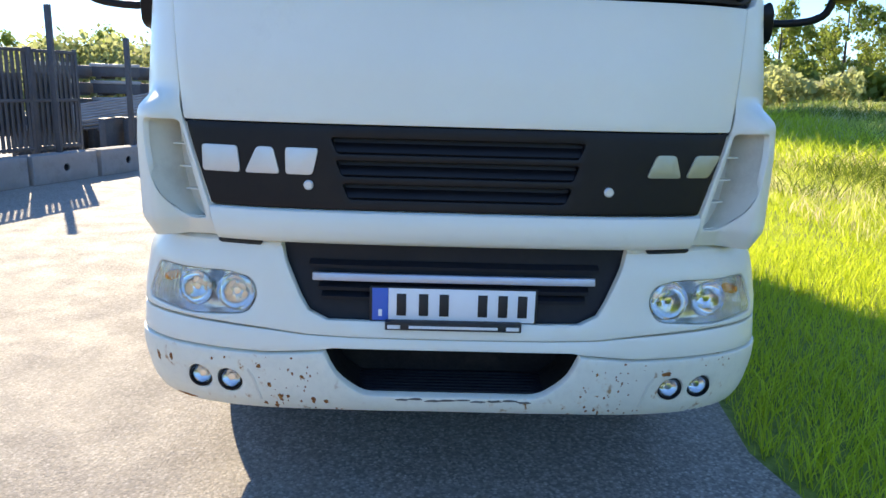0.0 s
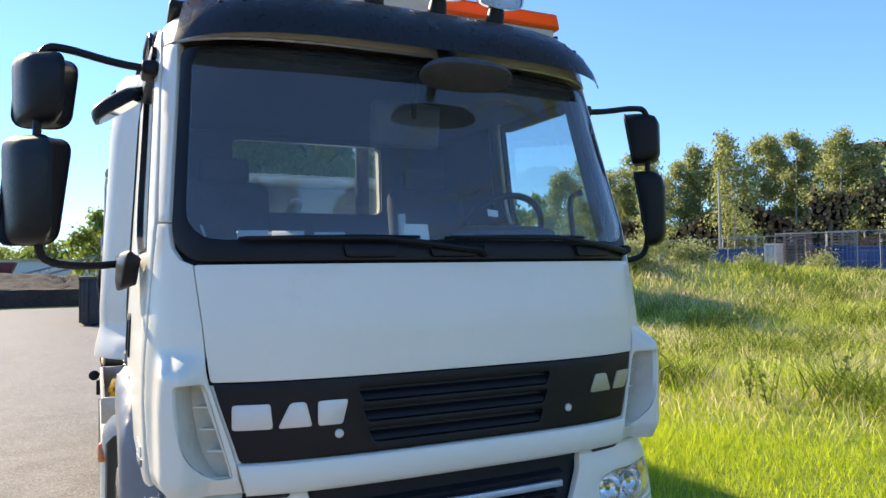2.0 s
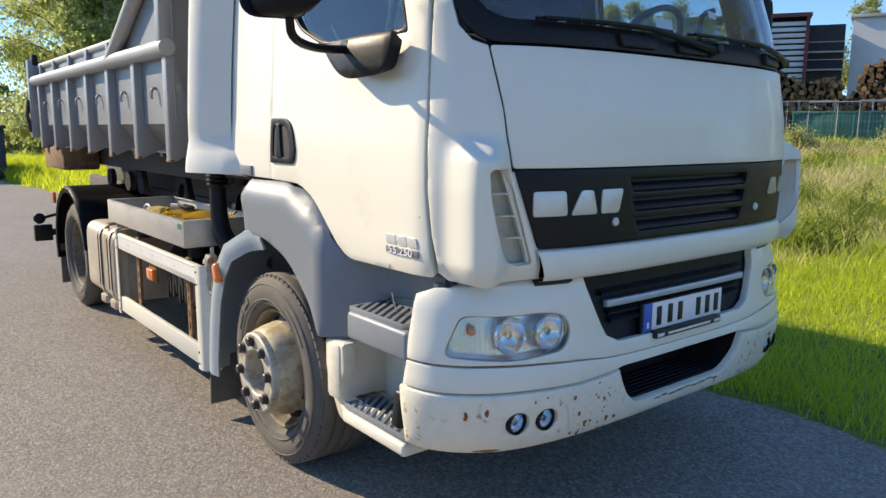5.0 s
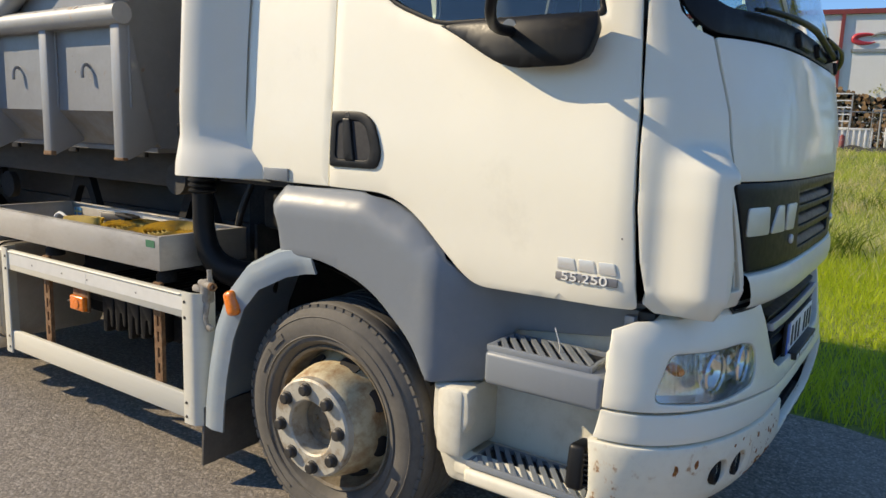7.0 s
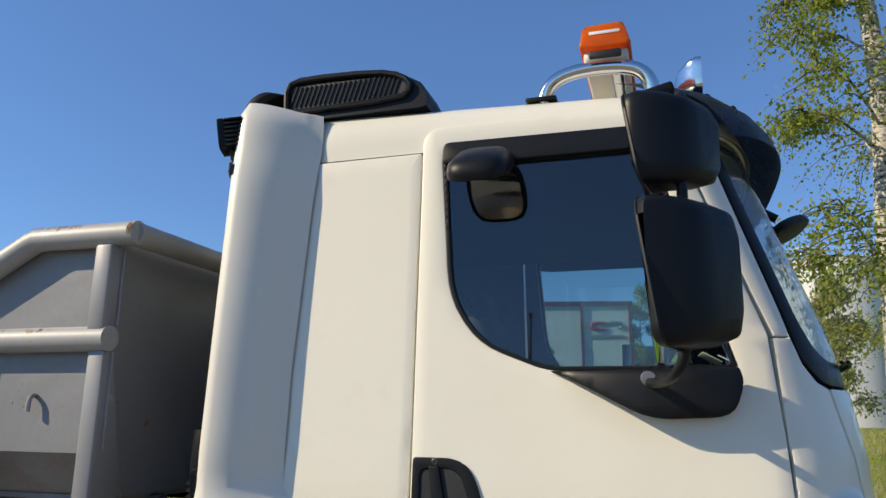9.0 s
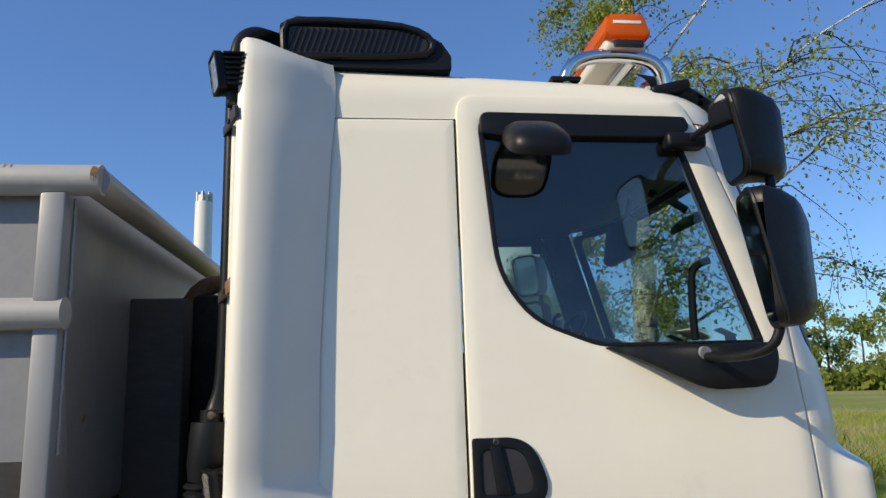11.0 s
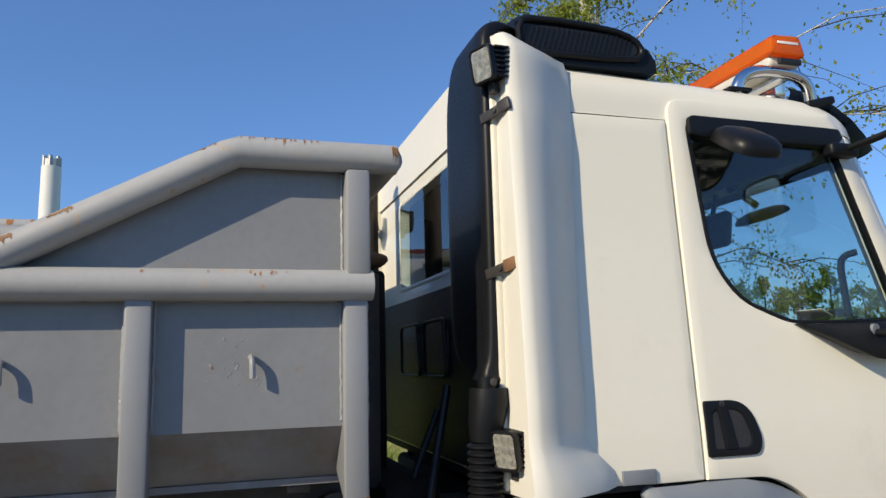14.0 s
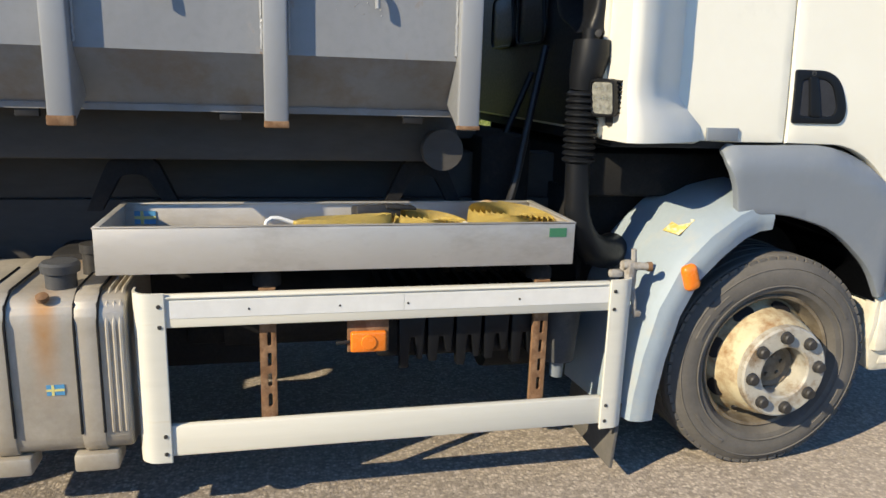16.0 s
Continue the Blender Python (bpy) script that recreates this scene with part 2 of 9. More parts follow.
BEACONDARK = surface("beacon_base", (0.55, 0.53, 0.47), 0.5, vary=0.08)
PLATE = surface("plate_white", (0.80, 0.80, 0.80), 0.4, vary=0.03)
PLATEBLUE = surface("plate_blue", (0.02, 0.12, 0.50), 0.4, vary=0.05)
INK = surface("black_ink", (0.012, 0.012, 0.014), 0.5, vary=0.1)
PALEPRINT = surface("pale_print", (0.70, 0.70, 0.68), 0.6, vary=0.05)
PAPER = surface("pale_sticker", (0.62, 0.70, 0.70), 0.7, vary=0.05)
YELLOW = surface("strap_webbing", (0.60, 0.46, 0.14), 0.85, vary=0.12, scale=12, dirt=(0.40, 0.32, 0.17), dirt_at=(0.5, 0.75), dirt_scale=14, bump=0.4, bump_scale=400)
FOIL = surface("yellow_foil", (0.62, 0.47, 0.13), 0.4, vary=0.25, scale=40, dirt=(0.7, 0.66, 0.5), dirt_at=(0.5, 0.6), dirt_scale=25)
BINGREY = surface("bin_paint", (0.25, 0.262, 0.276), 0.45, vary=0.06, scale=2.0, dirt=(0.36, 0.365, 0.36), dirt_at=(0.62, 0.72), dirt_scale=5, bump=0.08, bump_scale=14, dist=0.003, coat=0.15)
BINRUST = spotted_paint("bin_paint_rusted", (0.36, 0.365, 0.36), 0.5, (0.22, 0.09, 0.03), 0.65, 13, 0.1)
BINWALL = spotted_paint("bin_wall_paint", (0.218, 0.226, 0.238), 0.46, (0.20, 0.11, 0.06), 0.66, 17, 0.08, 0.34, (0.33, 0.30, 0.27))
BINDIRT = surface("bin_floor_edge_paint", (0.24, 0.238, 0.236), 0.6, vary=0.14, scale=3, dirt=(0.19, 0.135, 0.088), dirt_at=(0.46, 0.72), dirt_scale=3.4, bump=0.15, bump_scale=18, dist=0.004)
BEAM = surface("dusty_beam", (0.062, 0.058, 0.055), 0.8, vary=0.25, scale=3, dirt=(0.075, 0.06, 0.045), dirt_at=(0.5, 0.8), dirt_scale=4, stretch=(1, 0.3, 1), bump=0.2, bump_scale=40)
MIRRORGLASS = surface("mirror_glass", (0.9, 0.92, 0.92), 0.02, metal=1.0, vary=0.01)
REFLECTOR = surface("lamp_reflector", (0.85, 0.86, 0.86), 0.10, metal=1.0, vary=0.02, bump=0.2, bump_scale=30, dist=0.004)
LAMPBOWL = surface("lamp_bowl", (0.82, 0.83, 0.82), 0.18, metal=0.75, vary=0.05, scale=20, bump=0.35, bump_scale=28, dist=0.004)
DULL = surface("dull_black_plastic", (0.045, 0.048, 0.052), 0.7, vary=0.2, scale=8, dirt=(0.09, 0.085, 0.075), dirt_at=(0.5, 0.8), dirt_scale=9)
LENS = glass("lamp_lens", (0.97, 0.98, 0.97), 0.03)
LED = surface("led_lens", (0.36, 0.36, 0.32), 0.20, metal=0.3, vary=0.45, scale=60, coat=0.6)
WINDSCREEN = pane("windscreen_glass", (0.76, 0.85, 0.87), 0.045, veil=0.045)
SIDEGLASS = pane("side_window_glass", (0.52, 0.68, 0.68), 0.05)
VISORSOLID = surface("smoked_acrylic", (0.026, 0.026, 0.033), 0.30, coat=0.25, vary=0.2)

# ---- shape helpers ----
def part(name, bm, material, parent=None, label="", sharp=38.0, smooth=True):
    me = bpy.data.meshes.new(name)
    bm.to_mesh(me)
    bm.free()
    for m in material if isinstance(material, (list, tuple)) else (material,):
        me.materials.append(m)
    if smooth:
        me.polygons.foreach_set("use_smooth", [True] * len(me.polygons))
        me.set_sharp_from_angle(angle=radians(sharp))
    ob = new(name, me)
    if parent:
        ob.parent = parent
    return tagged(ob, label)


def thing(name, label, category, group="", at=(0, 0, 0)):
    ob = new(name)
    ob.location = at
    ob.empty_display_size = 0.2
    return tagged(ob, label, category, group)


def box(bm, c, s, turn=None, bevel=0.0, seg=2):
    m = Matrix.Translation(c) @ (turn.to_4x4() if turn else Matrix.Identity(4)) @ Matrix.Diagonal((*s, 1))
    r = bmesh.ops.create_cube(bm, size=1.0, matrix=m)
    if bevel:
        ed = list({e for v in r["verts"] for e in v.link_edges})
        bmesh.ops.bevel(bm, geom=ed, offset=bevel, segments=seg, profile=0.5, affect="EDGES")
    return bm


def boxed(c, s, turn=None, bevel=0.004, seg=2):
    return box(bmesh.new(), c, s, turn, bevel, seg)


def turned(x=0, y=0, z=0):
    return Euler((radians(x), radians(y), radians(z))).to_matrix()


def tube(bm, pts, r, seg=10, cap=True, round_=0):
    """A round bar along the points; round_ smooths the corners that many times."""
    P = [Vector([float(v) for v in p]) for p in pts]
    for _ in range(round_):
        Q = [P[0]]
        for a, b in zip(P, P[1:]):
            Q += [a.lerp(b, 0.25), a.lerp(b, 0.75)]
        P = Q + [P[-1]]
    R = r if isinstance(r, (list, tuple)) else [r] * len(P)
    if len(R) != len(P):
        R = [float(v) for v in np.interp(np.linspace(0, 1, len(P)), np.linspace(0, 1, len(R)), R)]
    t0 = (P[1] - P[0]).normalized()
    n = t0.orthogonal().normalized()
    rings = []
    for i, p in enumerate(P):
        t = (P[min(i + 1, len(P) - 1)] - P[max(i - 1, 0)]).normalized()
        n = (n - t * n.dot(t)).normalized()
        b = t.cross(n)
        rings.append([bm.verts.new(p + R[i] * (math.cos(a) * n + math.sin(a) * b)) for a in (2 * math.pi * k / seg for k in range(seg))])
    for A, B in zip(rings, rings[1:]):
        for k in range(seg):
            bm.faces.new((A[k], A[(k + 1) % seg], B[(k + 1) % seg], B[k]))
    if cap:
        bm.faces.new(rings[0][::-1])
        bm.faces.new(rings[-1])
    return bm


def lathe(bm, prof, centre, axis, seg=32, close=False):
    """Turns a profile of (radius, height) round an axis through the centre."""
    c, ax = Vector(centre), Vector(axis).normalized()
    u = ax.orthogonal().normalized()
    w = ax.cross(u)
    rings = []
    for r, h in prof:
        if r < 1e-5:
            rings.append([bm.verts.new(c + ax * h)] * seg)
        else:
            rings.append([bm.verts.new(c + ax * h + r * (math.cos(a) * u + math.sin(a) * w)) for a in (2 * math.pi * k / seg for k in range(seg))])
    pairs = list(zip(rings, rings[1:])) + ([(rings[-1], rings[0])] if close else [])
    for A, B in pairs:
        for k in range(seg):
            f = []
            for v in (A[k], A[(k + 1) % seg], B[(k + 1) % seg], B[k]):
                if v not in f:
                    f.append(v)
            if len(f) > 2:
                bm.faces.new(f)
    bmesh.ops.recalc_face_normals(bm, faces=bm.faces[:])
    return bm


def prism(bm, poly, put, a, b, bevel=0.0):
    """A flat outline pushed from a to b; put(u, v, w) places a point."""
    A = [bm.verts.new(put(u, v, a)) for u, v in poly]
    B = [bm.verts.new(put(u, v, b)) for u, v in poly]
    k = len(poly)
    fs = [bm.faces.new(A), bm.faces.new(B[::-1])]
    for i in range(k):
        fs.append(bm.faces.new((A[i], B[i], B[(i + 1) % k], A[(i + 1) % k])))
    bmesh.ops.recalc_face_normals(bm, faces=fs)
    if bevel:
        ed = list({e for f in fs for e in f.edges})
        bmesh.ops.bevel(bm, geom=ed, offset=bevel, segments=2, profile=0.5, affect="EDGES")
    return bm


def along_x(u, v, w):
    return Vector((w, u, v))


def along_y(u, v, w):
    return Vector((u, w, v))


def along_z(u, v, w):
    return Vector((u, v, w))


def rounded(pts, r, seg=4):
    """A closed outline with each corner turned into an arc of about radius r."""
    out = []
    k = len(pts)
    for i in range(k):
        p, a, b = Vector(pts[i][:2]), Vector(pts[i - 1][:2]), Vector(pts[(i + 1) % k][:2])
        rr = pts[i][2] if len(pts[i]) > 2 else r
        da, db = a - p, b - p
        la, lb = min(rr, da.length * 0.45), min(rr, db.length * 0.45)
        if rr <= 0:
            out.append(tuple(p))
            continue
        s, e = p + da.normalized() * la, p + db.normalized() * lb
        for j in range(seg + 1):
            t = j / seg
            q = s * (1 - t) ** 2 + p * 2 * t * (1 - t) + e * t * t
            out.append(tuple(q))
    return out


def dense(poly, step):
    out = []
    for a, b in zip(poly, poly[1:] + poly[:1]):
        a, b = Vector(a), Vector(b)
        n = max(1, math.ceil((b - a).length / step))
        out += [tuple(a.lerp(b, i / n)) for i in range(n)]
    return out


def inside(poly, P):
    x, y = P[:, 0], P[:, 1]
    r = np.zeros(len(P), bool)
    for (x0, y0), (x1, y1) in zip(poly, poly[1:] + poly[:1]):
        if y0 != y1:
            r ^= ((y0 > y) != (y1 > y)) & (x < (x1 - x0) * (y - y0) / (y1 - y0) + x0)
    return r


def reach(loops, P):
    d = np.full(len(P), 1e9)
    for lp in loops:
        for a, b in zip(lp, lp[1:] + lp[:1]):
            a, b = np.array(a), np.array(b)
            ab = b - a
            t = np.clip(((P - a) @ ab) / max(ab @ ab, 1e-12), 0, 1)
            d = np.minimum(d, np.linalg.norm(P - a - t[:, None] * ab, axis=1))
    return d


HEART = Vector((0, 1.2, 1.6))


def panel(poly, place, thick=0.012, holes=(), step=0.06, edge=0.006, bm=None, heart=None, back=True):
    """A sheet with the given outline and holes on the surface place(a, b), with rounded edges and a thickness."""
    bm = bm or bmesh.new()
    loops = [dense(list(p), step) for p in (poly, *holes)]
    pts, seams = [], []
    for lp in loops:
        k = len(pts)
        pts += lp
        seams += [(k + i, k + (i + 1) % len(lp)) for i in range(len(lp))]
    extra = []
    if edge:
        for lp in loops:
            for i in range(len(lp)):
                a, b, c = (Vector(lp[(i + j) % len(lp)]) for j in (-1, 0, 1))
                t = (c - a).normalized()
                nn = Vector((-t.y, t.x))
                for s in (1, -1):
                    for q in (0.35, 1.0):
                        extra.append(tuple(b + nn * s * q * edge))
    A = np.array(loops[0])
    lo, hi = A.min(0), A.max(0)
    gx = np.arange(lo[0] + step / 2, hi[0], step)
    gy = np.arange(lo[1] + step / 2, hi[1], step)
    if len(gx) and len(gy):
        G = np.stack(np.meshgrid(gx, gy), -1).reshape(-1, 2)
        G = G[reach(loops, G) > step * 0.45]
    else:
        G = np.zeros((0, 2))
    if extra:
        E = np.array(extra)
        E = E[reach(loops, E) > edge * 0.25]
        G = np.concatenate([G, E])
    ok = inside(loops[0], G)
    for h in loops[1:]:
        ok &= ~inside(h, G)
    pts = [Vector(p) for p in pts] + [Vector(p) for p in G[ok]]
    vs, _, fs, *_ = delaunay_2d_cdt(pts, seams, [], 0, 1e-6)
    V = np.array([tuple(v) for v in vs])
    C = np.array([V[list(f)].mean(0) for f in fs])
    keep = inside(loops[0], C)
    for h in loops[1:]:
        keep &= ~inside(h, C)
    d = reach(loops, V)
    heart = heart or HEART
    top, low = [], []
    for (a, b), dd in zip(V, d):
        p = place(a, b)
        n = (place(a + 1e-3, b) - place(a - 1e-3, b)).cross(place(a, b + 1e-3) - place(a, b - 1e-3)).normalized()
        if n.dot(p - heart) < 0:
            n = -n
        q = 1 - min(dd / edge, 1) if edge else 0
        top.append(bm.verts.new(p - n * edge * (1 - math.sqrt(max(0, 1 - q * q)))))
        low.append(bm.verts.new(p - n * thick) if back else None)
    border = {}
    made = []
    for f, k in zip(fs, keep):
        if not k:
            continue
        made.append(bm.faces.new([top[i] for i in f]))
        if back:
            bm.faces.new([low[i] for i in reversed(f)])
        for i in range(len(f)):
            e = (f[i], f[(i + 1) % len(f)])
            if (e[1], e[0]) in border:
                del border[(e[1], e[0])]
            else:
                border[e] = 1
    if back:
        for i, j in border:
            bm.faces.new((top[j], top[i], low[i], low[j]))
    for v in [v for v in bm.verts if not v.link_faces]:
        bm.verts.remove(v)
    bm.normal_update()
    f0 = made[0]
    if f0.normal.dot(f0.calc_center_median() - heart) < 0:
        bmesh.ops.reverse_faces(bm, faces=bm.faces[:])
    return bm


# the skin of the cab and the bumper: rounded in plan, with the width and the front changing with height
SKIN_Z = (0.40, 0.48, 0.58, 0.66, 0.80, 0.93, 0.985, 1.00, 1.06, 1.30, 1.40, 1.47, 1.55, 1.90, 2.30, 2.60, 2.70, 2.78)
SKIN_X = (1.05, 1.075, 1.09, 1.09, 1.085, 1.065, 1.04, 1.028, 1.040, 1.044, 1.041, 1.037, 1.030, 1.010, 0.985, 0.968, 0.957, 0.88)
SKIN_Y = (0.05, 0.005, -0.015, -0.02, 0.0, 0.015, 0.03, 0.015, -0.012, -0.012, -0.008, -0.004, -0.002, 0.055, 0.19, 0.29, 0.34, 0.45)
DEEP, POW = 0.36, 3.6


def skin(z):
    return float(np.interp(z, SKIN_Z, SKIN_X)), float(np.interp(z, SKIN_Z, SKIN_Y))


def front(x, z):
    xs, yf = skin(z)
    r = min(abs(x) / xs, 0.9999)
    return Vector((x, yf + DEEP * (1 - (1 - r ** POW) ** 0.48), z))


def side_x(y, z):
    xs, yf = skin(z)
    k = (y - yf) / DEEP
    if k >= 1:
        return xs
    return xs * max(0.0, 1 - (1 - max(k, 0.0)) ** 2.08) ** (1 / POW)


def side(sx, off=0.0):
    return lambda y, z: Vector((sx * (side_x(y, z) + off), y, z))


_phi = np.linspace(0, math.pi / 2, 400) ** 1.0
_px = 1.04 * np.sin(_phi) ** (2 / POW)
_py = DEEP * (1 - np.maximum(np.cos(_phi), 0) ** (2 / 2.08))
_len = np.concatenate([[0], np.cumsum(np.hypot(np.diff(_px), np.diff(_py)))])
ROUND = float(_len[-1])


def wrap(s, z):
    """The skin by the way along it: 0 in the middle of the front, past +-ROUND the straight sides."""
    xs, yf = skin(z)
    a = abs(s)
    x = float(np.interp(a, _len, _px)) / 1.04 * xs
    y = yf + float(np.interp(a, _len, _py)) + max(0.0, a - ROUND)
    return Vector((math.copysign(x, s), y, z))


def of_x(x, z):
    return math.copysign(float(np.interp(abs(x) / skin(z)[0] * 1.04, _px, _len)), x)


def of_y(y, z):
    d = y - skin(z)[1]
    return float(np.interp(d, _py, _len)) + max(0.0, d - DEEP)


def pushed(place, off):
    """The same surface, moved outwards."""
    def there(a, b):
        p = place(a, b)
        n = (place(a + 1e-3, b) - place(a - 1e-3, b)).cross(place(a, b + 1e-3) - place(a, b - 1e-3)).normalized()
        return p + n * (off if n.dot(p - HEART) > 0 else -off)
    return there

# ---- the truck ----
truck = thing("truck", "white two-axle tipper truck parked on the asphalt, dusty and lightly rusted", "truck")


def both(fn):
    for sx in (-1, 1):
        fn(sx)


def wx(*pts):
    """An outline on the front skin given by x, turned into ways along the skin."""
    return [(of_x(p[0], p[1]), p[1], *p[2:]) for p in pts]


# bonnet, badge panel, lower strip
part("bonnet", panel(rounded(wx((-0.889, 1.748), (0.889, 1.748), (0.849, 1.370), (-0.849, 1.370)), 0.012), pushed(wrap, 0.003), step=0.05, edge=0.003), WHITE, truck)
blk = rounded(wx((-0.844, 1.366), (0.844, 1.366), (0.765, 1.112), (-0.765, 1.112)), 0.012)
slots = []
for zc, hh, w in ((1.306, 0.024, 0.385), (1.238, 0.024, 0.370), (1.168, 0.024, 0.350)):
    slots.append(rounded(wx((-w, zc + hh), (w, zc + hh), (w - 0.02, zc - hh), (-w + 0.02, zc - hh)), 0.012))
grille = part("grille_panel", panel(blk, pushed(wrap, -0.001), step=0.024, holes=slots, thick=0.03, edge=0.003), GLOSSBLACK, truck, "matt black grille panel with three louvres")
for zc, hh, w in ((1.306, 0.024, 0.385), (1.238, 0.024, 0.370), (1.168, 0.024, 0.350)):
    b = bmesh.new()
    n = 14
    rows = []
    for dy, dz in ((0.034, hh + 0.004), (0.030, hh * 0.35), (0.010, -hh * 0.30), (0.006, -hh * 0.75), (0.010, -hh), (0.034, -hh - 0.006)):
        rows.append([b.verts.new(wrap(of_x(-w - 0.01 + (2 * w + 0.02) * i / n, zc), zc) + Vector((0, dy, dz))) for i in range(n + 1)])
    for A, B in zip(rows, rows[1:]):
        for i in range(n):
            b.faces.new((A[i], A[i + 1], B[i + 1], B[i]))
    bmesh.ops.recalc_face_normals(b, faces=b.faces[:])
    part("louvre", b, GLOSSBLACK, grille)
part("grille_backing", panel(rounded(wx((-0.83, 1.40), (0.83, 1.40), (0.72, 1.09), (-0.72, 1.09)), 0.01), pushed(wrap, -0.045), step=0.1, edge=0), DARK, grille)
for x in (-0.452, 0.463):
    p = wrap(of_x(x, 1.185), 1.185)
    b = lathe(bmesh.new(), [(0.015, -0.004), (0.015, 0.004), (0.011, 0.008), (0.0, 0.008)], p, (0, -1, 0), 20)
    part("washer_bolt", b, BADGE, grille)

# the maker's marks are plain shapes
def mark(name, poly, mtl, parent, off=0.004, holes=(), thick=0.006):
    return part(name, panel(poly, pushed(wrap, off), thick=thick, step=0.05, edge=0.0015, holes=holes), mtl, parent)


for half, mtl in ((((-0.788, 1.297), (-0.672, 1.297), (-0.664, 1.216), (-0.788, 1.216)), BADGE), (((-0.650, 1.216), (-0.610, 1.297), (-0.560, 1.297), (-0.540, 1.216)), BADGE), (((-0.522, 1.297), (-0.420, 1.297), (-0.440, 1.216), (-0.522, 1.216)), BADGE),
                  (((0.606, 1.300), (0.668, 1.300), (0.690, 1.230), (0.578, 1.230)), BADGEDIM), (((0.735, 1.300), (0.822, 1.300), (0.782, 1.231), (0.706, 1.231)), BADGEDIM)):
    mark("badge_block", rounded(wx(*half), 0.012), mtl, grille)

# the white lip under the badge panel, rolled inwards at its foot
b = bmesh.new()
n = 40
prof = ((0.05, 1.108), (0.004, 1.108), (-0.006, 1.102), (-0.012, 1.085), (-0.014, 1.050), (-0.010, 1.022), (0.002, 1.006), (0.030, 0.998), (0.06, 1.0))
rows = []
for dy, z in prof:
    w = 0.772 - max(0.0, 1.106 - z) * 0.26
    rows.append([b.verts.new(Vector((x, front(x, 1.09).y + dy, z))) for x in (-w + 2 * w * i / n for i in range(n + 1))])
for A, B in zip(rows, rows[1:]):
    for i in range(n):
        b.faces.new((A[i], B[i], B[i + 1], A[i + 1]))
bmesh.ops.recalc_face_normals(b, faces=b.faces[:])
part("bonnet_lip", b, WHITE, truck)


def smoothed(t):
    t = min(1.0, max(0.0, t))
    return t * t * (3 - 2 * t)


def corner(sx):
    """The white corner panel with its air duct, from the bonnet round to the door."""
    def edge_in(z):
        return float(np.interp(z, (1.0, 1.105, 1.365, 1.748), (0.748, 0.775, 0.853, 0.893)))

    def edge_out(z):
        return float(np.interp(z, (1.0, 1.29, 1.9), (0.255, 0.285, 0.315)))
    outline = [(of_x(edge_in(z), z), z) for z in (1.010, 1.105, 1.235, 1.365, 1.55, 1.748)]
    outline += [(of_x(0.93, 1.765), 1.765), (of_x(0.955, 1.81), 1.81), (of_x(0.962, 1.89), 1.89), (of_y(0.315, 1.89), 1.89)]
    outline += [(of_y(edge_out(z), z), z) for z in (1.75, 1.6, 1.45, 1.29, 1.15, 1.03)]
    outline += [(of_y(0.235, 1.0), 1.004), (of_x(0.9, 1.0), 0.998)]
    duct = rounded([(of_x(0.864, 1.366), 1.366, 0.012), (of_x(0.935, 1.372), 1.372, 0.025), (of_x(0.930, 1.26), 1.26, 0.06), (of_x(0.900, 1.13), 1.13, 0.06), (of_x(0.850, 1.058), 1.058, 0.035), (of_x(0.786, 1.066), 1.066, 0.012)], 0.02, 6)
    outline = [(sx * a, z) for a, z in outline]
    duct = [(sx * a, z) for a, z in duct]
    def bulged(s, z):
        p = wrap(s, z)
        k = float(smoothed((1.475 - z) / 0.085)) * float(smoothed((abs(p.x) - 0.848) / 0.075)) * float(smoothed((0.235 - p.y) / 0.075))
        return p + Vector((sx * 0.034 * k, -0.078 * k, 0))
    c = part("corner_panel", panel(outline, bulged, thick=0.02, step=0.016, holes=[duct], edge=0.004), WHITE, truck)
    part("duct_backing", panel(duct, pushed(wrap, -0.06), thick=0.006, step=0.06, edge=0), CREAM, c)
    b = bmesh.new()
    k = len(duct)
    A = [b.verts.new(bulged(*p) + Vector((0, 0.006, 0))) for p in duct]
    B = [b.verts.new(pushed(wrap, -0.06)(*p)) for p in duct]
    for i in range(k):
        b.faces.new((A[i], A[(i + 1) % k], B[(i + 1) % k], B[i]))
    part("duct_wall", b, CREAM, c)
    for z in (1.29, 1.22, 1.15):
        p = wrap(sx * of_x(0.875 - (1.29 - z) * 0.3, z), z)
        part("duct_fin", boxed(p + Vector((-sx * 0.012, 0.028, 0)), (0.065, 0.040, 0.005), turned(0, 0, sx * 30), 0.001), WHITE, c)
    # pillar above, beside the windscreen
    outline = [(of_x(0.962, 1.895), 1.895), (of_y(0.312, 1.895), 1.895)]
    for z in (2.0, 2.2, 2.35, 2.45, 2.57):
        outline.append((of_y(float(np.interp(z, (1.9, 2.43, 2.57), (0.315, 0.505, 0.545))), z), z))
    for z in (2.57, 2.4, 2.2, 2.0):
        outline.append((of_x(float(np.interp(z, (1.89, 2.6), (0.960, 0.905))), z), z))
    outline = [(sx * a, z) for a, z in outline]
    pillar = part("windscreen_pillar", panel(outline, wrap, thick=0.03, step=0.05), WHITE, truck)
    lining = [(sx * of_x(0.93, 1.80), 1.80), (sx * of_y(0.36, 1.80), 1.80)]
    lining += [(sx * of_y(float(np.interp(z, (1.9, 2.43, 2.57), (0.35, 0.54, 0.58))), z), z) for z in (1.95, 2.2, 2.4, 2.56)]
    lining += [(sx * of_x(float(np.interp(z, (1.89, 2.6), (0.952, 0.897))), z), z) for z in (2.56, 2.4, 2.2, 2.0, 1.9)]
    part("pillar_lining", panel(lining, pushed(wrap, -0.036), thick=0.012, step=0.05, edge=0.002), DULL, pillar, "dark plastic pillar lining")


